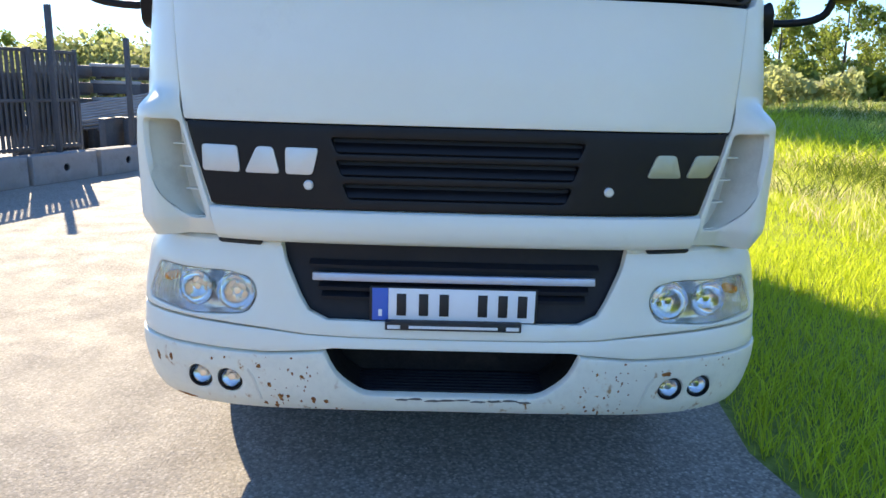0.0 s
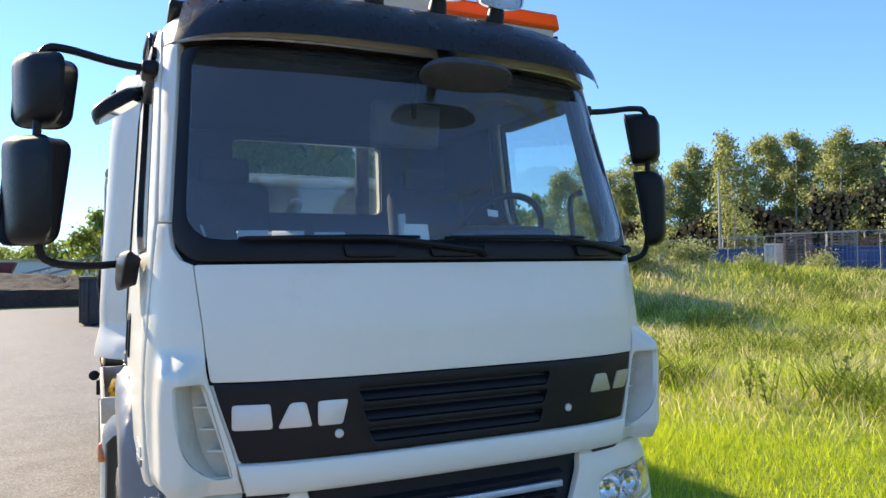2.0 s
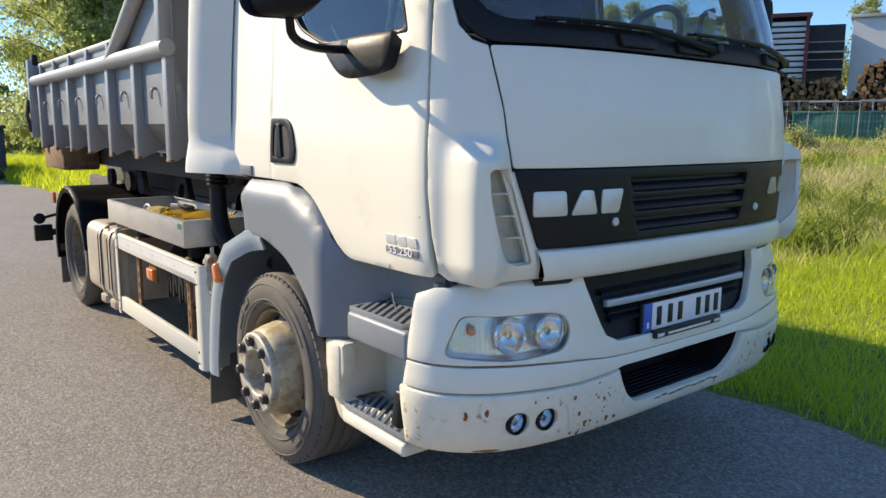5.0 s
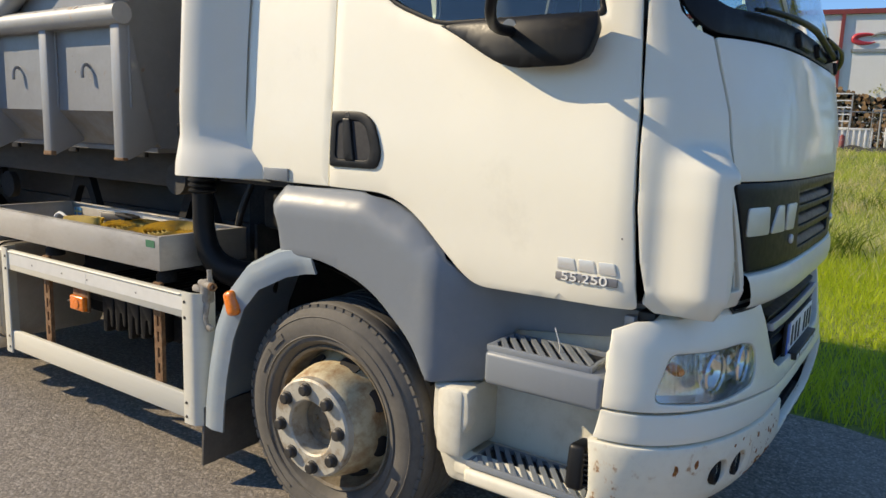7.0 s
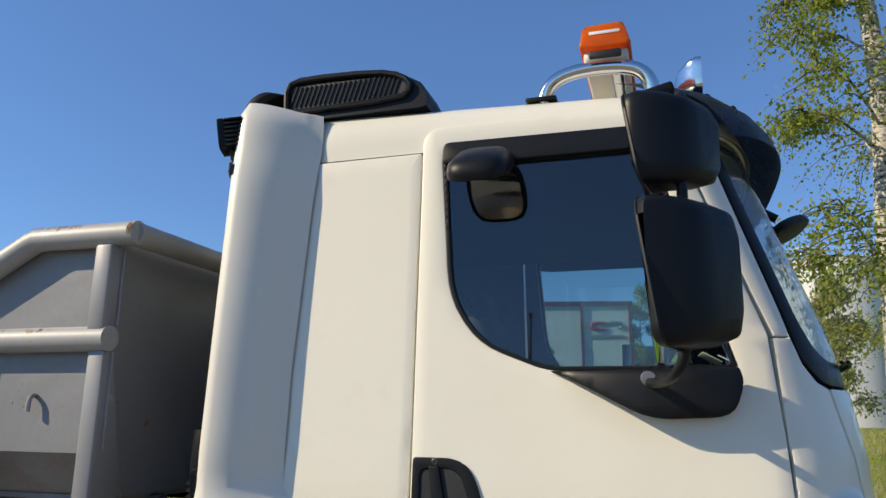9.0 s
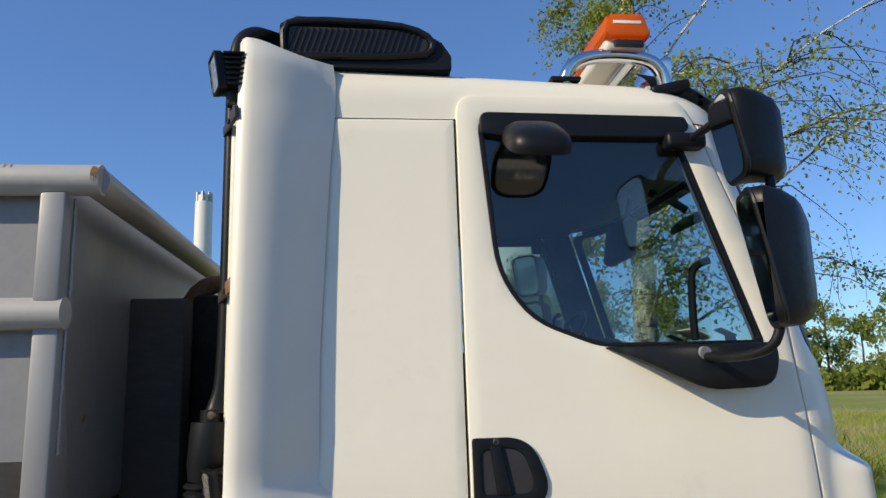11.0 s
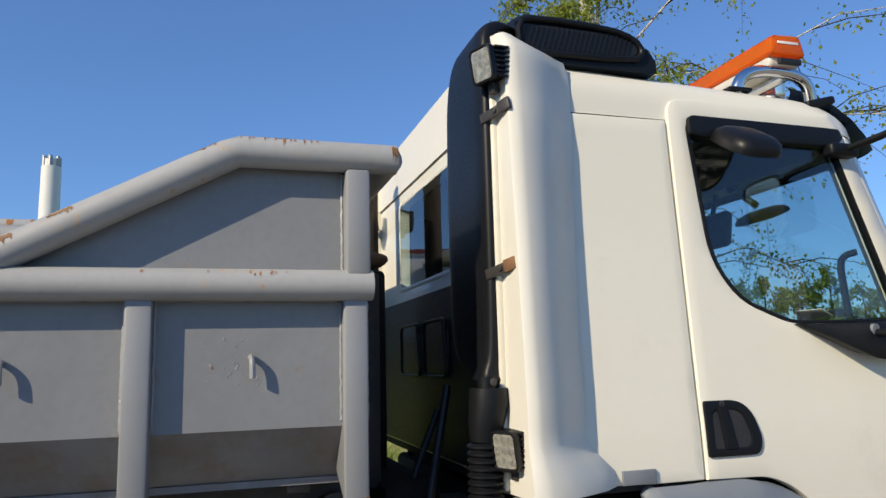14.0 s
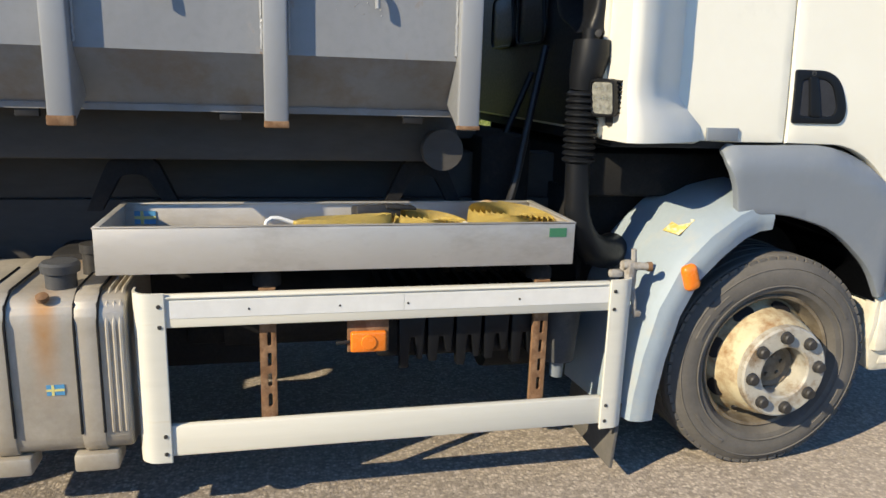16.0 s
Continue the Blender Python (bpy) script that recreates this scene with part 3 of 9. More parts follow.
both(corner)


def seam_backing(sx):
    edge = ((1.36, 0.852), (1.45, 0.862), (1.55, 0.873), (1.65, 0.883), (1.748, 0.893))
    outline = [(sx * of_x(x - 0.022, z), z) for z, x in edge] + [(sx * of_x(x + 0.022, z), z) for z, x in reversed(edge)]
    part("seam_backing", panel(outline, pushed(wrap, -0.011), thick=0.004, step=0.06, edge=0), BLACK, truck)


both(seam_backing)


def corner_return(sx):
    edge = ((1.0, 0.748), (1.105, 0.775), (1.235, 0.815), (1.362, 0.852))
    outline = [(sx * of_x(x - 0.015, z), z) for z, x in edge] + [(sx * of_x(x + 0.03, z), z) for z, x in reversed(edge)]
    part("corner_return", panel(outline, pushed(wrap, -0.012), thick=0.03, step=0.06, edge=0), WHITE, truck)


both(corner_return)
# hidden black strip added to stop light showing through the seam
part("scuttle_light_stop", panel(wx((-0.90, 1.80), (0.90, 1.80), (0.88, 1.715), (-0.88, 1.715)), pushed(wrap, -0.03), thick=0.01, step=0.08, edge=0), BLACK, truck)

# windscreen, its black surround, the trough below it
ws = rounded(wx((-0.902, 2.548, 0.05), (0.902, 2.548, 0.05), (0.957, 1.835, 0.06), (0.90, 1.758, 0.06), (-0.90, 1.758, 0.06), (-0.957, 1.835, 0.06)), 0.05)
hole = rounded(wx((-0.868, 2.530, 0.06), (0.868, 2.530, 0.06), (0.915, 1.89, 0.08), (0.85, 1.832, 0.06), (-0.85, 1.832, 0.06), (-0.915, 1.89, 0.08)), 0.06)
part("windscreen_surround", panel(ws, pushed(wrap, -0.004), thick=0.012, step=0.07, holes=[hole], edge=0.004), GLOSSBLACK, truck)
screen = part("windscreen", panel(hole, pushed(wrap, -0.006), thick=0.006, step=0.07, edge=0, back=False), WINDSCREEN, truck, "tinted windscreen")
screen.visible_shadow = False
for x0, x1 in ((-0.42, -0.22), (-0.10, 0.10), (0.55, 0.75)):
    part("trough_cover", panel(rounded(wx((x0, 1.815), (x1, 1.815), (x1 - 0.01, 1.768), (x0 + 0.01, 1.768)), 0.012), pushed(wrap, 0.012), thick=0.02, step=0.06), BLACK, truck)
for x0, x1, z0, z1 in ((0.12, -0.74, 1.80, 1.845), (0.86, -0.02, 1.80, 1.85)):
    w = part("wiper", tube(bmesh.new(), [wrap(of_x(x0 + (x1 - x0) * t, 1.84), 1.79 + (z1 - z0) * min(1, t * 2.2)) + Vector((0, -0.03, 0)) for t in np.linspace(0, 1, 12)], [0.012, 0.010, 0.006]), BLACK, truck)
    b = bmesh.new()
    tube(b, [wrap(of_x(x0 + (x1 - x0) * t, 1.84), z1 - 0.012 + 0.008 * math.sin(t * 3)) + Vector((0, -0.014, 0)) for t in np.linspace(0.3, 1.02, 10)], 0.006, 6)
    part("wiper_blade", b, BLACK, w)
    part("wiper_spindle", lathe(bmesh.new(), [(0.0, 0.05), (0.018, 0.045), (0.024, 0.0)], wrap(of_x(x0, 1.79), 1.79), (0, -1, 0.2), 16), BLACK, w)
part("sticker", panel(wx((-0.185, 1.890), (-0.09, 1.890), (-0.086, 1.822), (-0.185, 1.822)), pushed(wrap, -0.014), thick=0.002, step=0.1, edge=0), PAPER, truck, "pale sticker inside the windscreen")
part("sticker", panel(wx((0.17, 1.955), (0.215, 1.950), (0.213, 1.925), (0.17, 1.928)), pushed(wrap, -0.014), thick=0.002, step=0.1, edge=0), PAPER, truck)

# roof: steep sides, a flat crown that rises a little to the rear, a rounded front
b = bmesh.new()
NU, NV = 64, 30
grid = []
for j in range(NV + 1):
    y = 0.26 + (2.095 - 0.26) * (j / NV) ** 1.25
    h = 0.19 + 0.045 * (y - 0.68)
    if y < 0.75:
        h *= max(0.0, 1 - ((0.75 - y) / 0.49) ** 2.4) ** 0.5
    fw = max(0.0, 1 - (y - 0.26) / 0.5)
    row = []
    for i in range(NU + 1):
        u = 2 * i / NU - 1
        r = math.sin(abs(u) * math.pi / 2) ** 0.5
        x = math.copysign(0.957 * r, u)
        z = 2.574 + h * max(0.0, 1 - r ** 10) ** 0.3
        row.append(b.verts.new((x, y + fw * DEEP * (1 - (1 - min(r, 0.995) ** POW) ** 0.48), z)))
    grid.append(row)
for A, B in zip(grid, grid[1:]):
    for i in range(NU):
        b.faces.new((A[i], A[i + 1], B[i + 1], B[i]))
b.faces.new(grid[-1])
bmesh.ops.recalc_face_normals(b, faces=b.faces[:])
part("roof", b, WHITE, truck, sharp=60)
part("roof_lining", boxed((0, 1.25, 2.55), (1.8, 1.5, 0.02), None, 0.005), DARK, truck)

# smoked sun visor over the windscreen
b = bmesh.new()
n = 48
rows = []
for dy, z in ((0.22, 2.815), (0.11, 2.800), (0.01, 2.760), (-0.075, 2.69), (-0.12, 2.62), (-0.135, 2.565)):
    row = []
    for i in range(n + 1):
        x = -0.93 + 1.86 * i / n
        p = front(x, 2.60)
        sag = 0.055 * abs(x / 0.93) ** 4
        row.append(b.verts.new((x * (1.0 - (z - 2.565) * 0.25), p.y + dy, z - sag * 0.4)))
    rows.append(row)
for A, B in zip(rows, rows[1:]):
    for i in range(n):
        b.faces.new((A[i], A[i + 1], B[i + 1], B[i]))
bmesh.ops.solidify(b, geom=b.faces[:], thickness=0.006)
bmesh.ops.recalc_face_normals(b, faces=b.faces[:])
visor = part("sun_visor", b, VISORSOLID, truck, "dark smoked acrylic sun visor", sharp=60)
for x in (-0.80, -0.72, 0.72, 0.80):
    for dy, z in ((0.03, 2.762), (-0.05, 2.708)):
        part("bolt", lathe(bmesh.new(), [(0.010, -0.006), (0.010, 0.001), (0.006, 0.003), (0, 0.003)], (x * 0.965, front(x, 2.6).y + dy, z - 0.02 * abs(x) ** 4), (0, -0.6, 0.8), 12), BLACK, visor)
part("light_strip", panel(rounded(wx((-0.92, 2.580), (0.92, 2.580), (0.92, 2.569), (-0.92, 2.569)), 0.004), pushed(wrap, 0.006), thick=0.010, step=0.08), STRIP, truck)
# front mirror hung below the visor
b = bmesh.new()
ring = [(0.19 * math.copysign(abs(math.cos(a)) ** 0.8, math.cos(a)), 0.085 * math.copysign(abs(math.sin(a)) ** 0.8, math.sin(a))) for a in np.linspace(0, 2 * math.pi, 36, False)]
q = turned(-24, 0, 0)
R = [[b.verts.new(Vector((0.085, 0.085, 2.458)) + q @ Vector((u * k, v * k, dz))) for u, v in ring] for dz, k in ((-0.020, 0.92), (-0.016, 1.0), (0.0, 0.98), (0.018, 0.86), (0.030, 0.60), (0.034, 0.25))]
for A, B in zip(R, R[1:]):
    for i in range(len(ring)):
        b.faces.new((A[i], A[(i + 1) % len(ring)], B[(i + 1) % len(ring)], B[i]))
b.faces.new(R[-1])
b.faces.new(R[0][::-1])
bmesh.ops.recalc_face_normals(b, faces=b.faces[:])
m = part("front_mirror", b, DULL, truck, "black front mirror housing under the visor", sharp=50)
part("mirror_arm", tube(bmesh.new(), [(0.07, 0.12, 2.51), (0.07, 0.20, 2.56), (0.07, 0.30, 2.60)], 0.02), BLACK, m)
# mirror inside the cab
m = part("inner_mirror", boxed((0.006, 0.494, 2.335), (0.31, 0.06, 0.19), turned(8, 0, 0), 0.028, 4), DULL, truck)
part("mirror_arm", tube(bmesh.new(), [(0.03, 0.47, 2.36), (0.03, 0.44, 2.47), (0.03, 0.42, 2.55)], 0.014), BLACK, m)


# ---- doors and sides of the cab ----


DOOR = [(1.395, 1.272, 0.0), (1.395, 2.662, 0.07), (0.60, 2.655, 0.03), (0.54, 2.53, 0), (0.512, 2.43, 0), (0.42, 2.17, 0), (0.327, 1.90, 0), (0.305, 1.6, 0), (0.293, 1.29, 0), (0.270, 1.01, 0.02),
        (0.79, 1.005, 0.05), (0.90, 1.10, 0.08), (1.02, 1.215, 0.08), (1.14, 1.268, 0.06)]
WINDOW = [(1.325, 2.575, 0.05), (1.285, 2.04, 0.10), (1.18, 1.885, 0.08), (0.965, 1.800, 0.05), (0.415, 1.800, 0.02), (0.645, 2.575, 0.03)]


def make_door(sx):
    out = rounded(DOOR, 0.02)
    win = rounded(WINDOW, 0.03)
    d = part("door", panel(out, side(sx, 0.003), thick=0.045, step=0.05, holes=[win], edge=0.005), WHITE, truck, "cream-white cab door")
    inner = [(y + (0.87 - y) * 0.035, z + (2.15 - z) * 0.035) for y, z in win]
    part("window_seal", panel(win, side(sx, 0.006), thick=0.03, step=0.03, holes=[inner], edge=0.002), BLACK, d)
    g = part("window", panel(inner, side(sx, -0.008), thick=0.005, step=0.08, edge=0, back=False), SIDEGLASS, d, "tinted side window")
    g.visible_shadow = False
    part("inner_lining", panel(rounded([(1.38, 1.30), (1.38, 2.02), (1.18, 1.87), (0.96, 1.79), (0.42, 1.79), (0.33, 1.3), (0.32, 1.05), (0.78, 1.03), (1.0, 1.25)], 0.02), side(sx, -0.05), thick=0.02, step=0.1, edge=0), DARK, d)
    # black bar over the window
    part("window_bar", panel(rounded([(1.318, 2.592, 0.03), (1.318, 2.515), (1.25, 2.505), (0.70, 2.505), (0.62, 2.515), (0.585, 2.545), (0.60, 2.585)], 0.012), side(sx, 0.022), thick=0.03, step=0.07), BLACK, d)
    # handle: a recessed cup with an upright grip
    cup = rounded([(1.388, 1.535, 0.012), (1.388, 1.345, 0.012), (1.175, 1.345, 0.03), (1.160, 1.40, 0.03), (1.195, 1.50, 0.05), (1.25, 1.535, 0.04)], 0.02)
    rec = rounded([(1.362, 1.50), (1.362, 1.372), (1.215, 1.372), (1.205, 1.41), (1.232, 1.485), (1.27, 1.505)], 0.02)
    h = part("handle", panel(cup, side(sx, 0.012), thick=0.014, step=0.05, holes=[rec], edge=0.004), BLACK, d, "black recessed door handle")
    part("handle_cup", panel(rec, side(sx, 0.0065), thick=0.002, step=0.05, edge=0), DARK, h)
    part("grip", panel(rounded([(1.335, 1.512), (1.300, 1.512), (1.272, 1.368), (1.318, 1.368)], 0.008), side(sx, 0.017), thick=0.015, step=0.04, edge=0.006), BLACK, h)
    part("lock", lathe(bmesh.new(), [(0.012, 0), (0.012, 0.006), (0.008, 0.008), (0.0, 0.006)], side(sx, 0.005)(1.315, 1.522), (sx, 0, 0), 14), NUT, h)
    # mirror foot at the window's lower front corner
    b = bmesh.new()
    prof = rounded([(0.955, 1.798, 0.01), (0.86, 1.755, 0.03), (0.66, 1.652, 0.06), (0.44, 1.662, 0.06), (0.405, 1.76, 0.03), (0.415, 1.806, 0.01)], 0.03)
    panel(prof, lambda y, z: Vector((sx * (side_x(y, z) + 0.02 + 0.075 * max(0, 1 - ((y - 0.60) / 0.34) ** 2) * max(0, 1 - ((z - 1.725) / 0.11) ** 4)), y, z)), thick=0.05, step=0.028, edge=0.008, bm=b)
    foot = part("mirror_foot", b, BLACK, d)
    return d


def make_mirrors(sx):
    """Two mirror heads on a bent bar, above one another."""
    m = part("mirror_bar", tube(bmesh.new(), [(sx * 0.985, 0.60, 2.492), (sx * 1.12, 0.585, 2.50), (sx * 1.27, 0.55, 2.525), (sx * 1.35, 0.53, 2.52), (sx * 1.365, 0.545, 2.40), (sx * 1.365, 0.55, 1.95), (sx * 1.365, 0.56, 1.83),
                                              (sx * 1.345, 0.585, 1.765), (sx * 1.22, 0.64, 1.748), (sx * 1.06, 0.665, 1.762)], 0.0145, 12, True, 2), BLACK, truck, "black mirror bar with two housings")
    part("bar_foot", boxed((sx * 0.995, 0.615, 2.49), (0.06, 0.14, 0.055), turned(0, 0, 0), 0.015, 3), BLACK, m)
    part("bar_clamp", tube(bmesh.new(), [(sx * 1.04, 0.675, 1.775), (sx * 1.11, 0.662, 1.77)], 0.021, 12), GREY, m)
    for zc, hh, w, xm, ym, turn_, slope, deep in ((2.378, 0.130, 0.190, 1.374, 0.609, 33, 0.40, 1.05), (2.018, 0.192, 0.203, 1.405, 0.580, 40, 0.39, 0.82)):
        b = bmesh.new()
        ring = rounded([(-w / 2, hh, 0.055), (w / 2, hh, 0.055), (w / 2 * 0.94, -hh, 0.055), (-w / 2 * 0.94, -hh, 0.055)], 0.05, 6)
        layers = ((0.052, 0.97), (0.045, 1.0), (0.0, 1.0), (-0.040, 0.97), (-0.075, 0.86), (-0.090, 0.62))
        R = []
        tilt = Matrix.Rotation(radians(-turn_ if sx < 0 else 44), 3, "Z")
        slant = slope if sx < 0 else 0.0
        for dy, k in layers:
            R.append([b.verts.new(Vector((sx * xm, ym, zc)) + tilt @ Vector((u * k - 1.18 * min(dy, 0) * (sx < 0), dy * deep + (slant * u + 0.16 * v) * (dy > 0.02), v * k))) for u, v in ring])
        for A, B in zip(R, R[1:]):
            for i in range(len(ring)):
                b.faces.new((A[i], A[(i + 1) % len(ring)], B[(i + 1) % len(ring)], B[i]))
        b.faces.new(R[-1])
        b.faces.new(R[0][::-1])
        bmesh.ops.recalc_face_normals(b, faces=b.faces[:])
        hd = part("mirror_housing", b, BLACK, m, sharp=50)
        b = bmesh.new()
        b.faces.new([b.verts.new(Vector((sx * xm, ym, zc)) + tilt @ Vector((u * 0.90, 0.0545 * deep + slant * u * 0.9 + 0.16 * v * 0.92, v * 0.92))) for u, v in ring])
        part("mirror_glass", b, MIRRORGLASS, hd)
        part("housing_rim", tube(bmesh.new(), [Vector((sx * xm, ym, zc)) + tilt @ Vector((u * 0.985, 0.046 * deep + slant * u + 0.16 * v, v * 0.985)) for u, v in ring + ring[:1]], 0.006, 6, False), BLACK, hd)
    if sx > 0:
        return
    # kerb mirror over the door window: a shallow dome that slopes outwards, glass below
    b = bmesh.new()
    place = Vector((sx * 1.098, 1.155, 2.462))
    ring = [(0.118 * math.copysign(abs(math.cos(a)) ** 0.62, math.cos(a)), 0.104 * math.copysign(abs(math.sin(a)) ** 0.62, math.sin(a))) for a in np.linspace(0, 2 * math.pi, 32, False)]
    tilt = Matrix.Rotation(radians(sx * 34), 3, "Y")
    R = [[b.verts.new(place + tilt @ Vector((sx * u * k, v * k, dz))) for u, v in ring] for dz, k in ((-0.026, 0.93), (-0.024, 1.0), (-0.004, 1.0), (0.018, 0.93), (0.034, 0.74), (0.042, 0.40), (0.044, 0.12))]
    for A, B in zip(R, R[1:]):
        for i in range(len(ring)):
            b.faces.new((A[i], A[(i + 1) % len(ring)], B[(i + 1) % len(ring)], B[i]))
    b.faces.new(R[-1])
    b.faces.new(R[0][::-1])
    bmesh.ops.recalc_face_normals(b, faces=b.faces[:])
    k = part("kerb_mirror", b, BLACK, truck, "black kerb mirror over the door window", sharp=50)
    b = bmesh.new()
    b.faces.new([b.verts.new(place + tilt @ Vector((sx * u * 0.86, v * 0.86, -0.0275))) for u, v in ring])
    part("mirror_glass", b, MIRRORGLASS, k)
    part("mirror_arm", boxed((sx * 1.005, 1.150, 2.528), (0.085, 0.12, 0.026), turned(0, sx * 14, 0), 0.008), BLACK, k)
    part("arm_clamp", boxed((sx * 1.035, 1.150, 2.512), (0.04, 0.05, 0.05), turned(0, sx * 30, 0), 0.010), BLACK, k)


def make_side(sx):
    # the panel behind the door, with a groove below the roof
    part("rear_side_panel", panel(rounded([(1.403, 1.272), (1.403, 2.570), (2.075, 2.568), (2.075, 1.285), (1.60, 1.272)], 0.006), side(sx, -0.003), thick=0.03, step=0.08), WHITE, truck)
    # air fin at the rear edge
    b = bmesh.new()
    rows = []
    ny, nz = 12, 30
    for j in range(nz + 1):
        z = 1.275 + (2.815 - 1.275) * j / nz
        row = []
        lead = float(np.interp(z, (1.27, 1.33, 1.37, 1.42, 1.8, 2.4, 2.6, 2.70, 2.765, 2.80, 2.816), (1.74, 1.74, 1.785, 1.84, 1.84, 1.812, 1.795, 1.795, 1.805, 1.845, 1.93)))
        for i in range(ny + 1):
            t = i / ny
            y = lead + (2.092 - lead) * t
            foot = float(np.interp(z, (1.27, 1.34, 1.42), (0.028, 0.022, 0.0)))
            topper = float(np.interp(z, (2.5, 2.74, 2.79, 2.816), (0.0, -0.02, -0.04, -0.07)))
            x = min(side_x(y, min(z, 2.6)), 1.03) + 0.006 + foot * min(1, t * 6) + topper + (0.126 * math.sin(min(1.0, t * 1.06) * math.pi / 2) ** 1.2 if t < 0.95 else 0.126 - (t - 0.95) * 0.30)
            row.append(b.verts.new((sx * x, y, z)))
        rows.append(row)
    for A, B in zip(rows, rows[1:]):
        for i in range(ny):
            b.faces.new((A[i], A[i + 1], B[i + 1], B[i]))
    # inner return and foot
    back = [b.verts.new((sx * 0.985, 2.105, r[-1].co.z)) for r in rows]
    for k in range(nz):
        b.faces.new((rows[k][-1], back[k], back[k + 1], rows[k + 1][-1]))
    cap = [b.verts.new((sx * 0.93, v.co.y, 2.80)) for v in rows[-1]]
    for i in range(ny):
        b.faces.new((rows[-1][i], rows[-1][i + 1], cap[i + 1], cap[i]))
    low = [b.verts.new((sx * 1.0, v.co.y, 1.262)) for v in rows[0]]
    for i in range(ny):
        b.faces.new((rows[0][i], low[i], low[i + 1], rows[0][i + 1]))
    bmesh.ops.recalc_face_normals(b, faces=b.faces[:])
    part("air_fin", b, FIN, truck, "pale grey air fin behind the door", sharp=45)
    part("step_plaque", boxed((sx * 1.046, 1.66, 1.300), (0.012, 0.125, 0.046), None, 0.002), GREY, truck)
    # rear edge posts of the cab
    for y, w, x in ((2.105, 0.035, 0.985), (2.09, 0.05, 0.95)):
        part("cab_edge", boxed((sx * x, y, 2.02), (0.05, w, 1.48), None, 0.012, 3), CREAM, truck)


both(make_door)
both(make_mirrors)
both(make_side)

# badge on the near door: shapes and a type number
dbadge = part("type_badge", boxed((-(side_x(0.42, 1.085) + 0.003), 0.415, 1.083), (0.006, 0.186, 0.024), None, 0.002), BADGEGREY, truck, "grey type badge on the door")
for y0, y1 in ((0.505, 0.445), (0.440, 0.385), (0.380, 0.325)):
    pl = lambda y, z: Vector((-(side_x(y, z) + 0.006), y, z))
    part("badge_block", panel(rounded([(y0, 1.137), (y1 + 0.008, 1.137), (y1, 1.103), (y0, 1.103)], 0.006), pl, thick=0.006, step=0.05, edge=0.0015), BADGE, dbadge)
txt = bpy.data.curves.new("type_number", "FONT")
txt.body, txt.size, txt.extrude, txt.align_x, txt.align_y = "55.250", 0.036, 0.0015, "CENTER", "CENTER"
tob = new("type_number", txt)
tob.matrix_world = Matrix.Translation((-(side_x(0.42, 1.085) + 0.0075), 0.42, 1.083)) @ Matrix(((0, 0, -1, 0), (-1, 0, 0, 0), (0, 1, 0, 0), (0, 0, 0, 1)))
tob.scale = (1.45, 1, 1)
txt.materials.append(PALEPRINT)
tob.parent = dbadge

# rear wall of the cab with its window
rear = lambda x, z: Vector((x, 2.085, z))
b = panel(rounded([(-0.96, 2.0), (0.96, 2.0), (0.99, 1.30), (-0.99, 1.30)], 0.01), lambda x, z: Vector((x, 2.0875, z)), thick=0.002, step=0.3, edge=0)
SHIELD = surface("dark_blue_paint", (0.012, 0.014, 0.019), 0.42, spec=0.3, vary=0.2, scale=5)
part("rear_shield", b, SHIELD, truck, "dark glossy lower rear wall of the cab")
rw = rounded([(-0.455, 2.505), (0.455, 2.505), (0.465, 2.07), (-0.465, 2.07)], 0.05)
part("cab_rear_wall", panel(rounded([(-0.955, 2.70, 0.08), (0.955, 2.70, 0.08), (1.0, 1.29), (-1.0, 1.29)], 0.02), rear, thick=0.05, step=0.12, holes=[rw]), WHITE, truck)
g = part("rear_window", panel(rw, lambda x, z: Vector((x, 2.0865, z)), thick=0.004, step=0.2, edge=0, back=False), SIDEGLASS, truck)
g.visible_shadow = False
part("rear_window_seal", panel([(x * 1.0 + (x - 0.025) * 0.05, z + (z - 2.29) * 0.09) for x, z in rw], lambda x, z: Vector((x, 2.09, z)), thick=0.008, step=0.1, holes=[rw], edge=0.003), WHITE, truck)
part("rear_lining", panel([(-0.93, 2.56), (0.93, 2.56), (0.98, 1.3), (-0.98, 1.3)], lambda x, z: Vector((x, 2.02, z)), thick=0.01, step=0.2, holes=[rounded([(-0.46, 2.50), (0.47, 2.50), (0.47, 2.07), (-0.46, 2.07)], 0.05)], edge=0), DARK, truck)
for sx in (-1, 1):
    part("side_lining", panel(rounded([(1.40, 1.30), (1.40, 2.56), (2.03, 2.56), (2.03, 1.30)], 0.02), side(sx, -0.055), thick=0.012, step=0.12, edge=0), DARK, truck)
    lin = rounded([(1.385, 2.60), (1.385, 1.80), (0.36, 1.79), (0.40, 2.0), (0.575, 2.54), (0.62, 2.60)], 0.03)
    part("frame_lining", panel(lin, side(sx, -0.052), thick=0.01, step=0.05, holes=[rounded(WINDOW, 0.03)], edge=0.002), DULL, truck)
for x0, x1 in ((-0.36, 0.0), (0.06, 0.42)):
    part("pressed_panel", panel(rounded([(x0, 1.87), (x1, 1.87), (x1, 1.63), (x0, 1.63)], 0.05), lambda x, z: Vector((x, 2.098, z)), thick=0.009, step=0.1, edge=0.006), SHIELD, truck)
    part("panel_rim", tube(bmesh.new(), [(x, 2.099, z) for x, z in rounded([(x0, 1.87), (x1, 1.87), (x1, 1.63), (x0, 1.63)], 0.05) + [(x0 + 0.05, 1.87)]], 0.007, 6, False), SHIELD, truck)
part("cab_floor", boxed((0, 1.2, 1.27), (1.98, 1.72, 0.05), None, 0.01), DARK, truck)

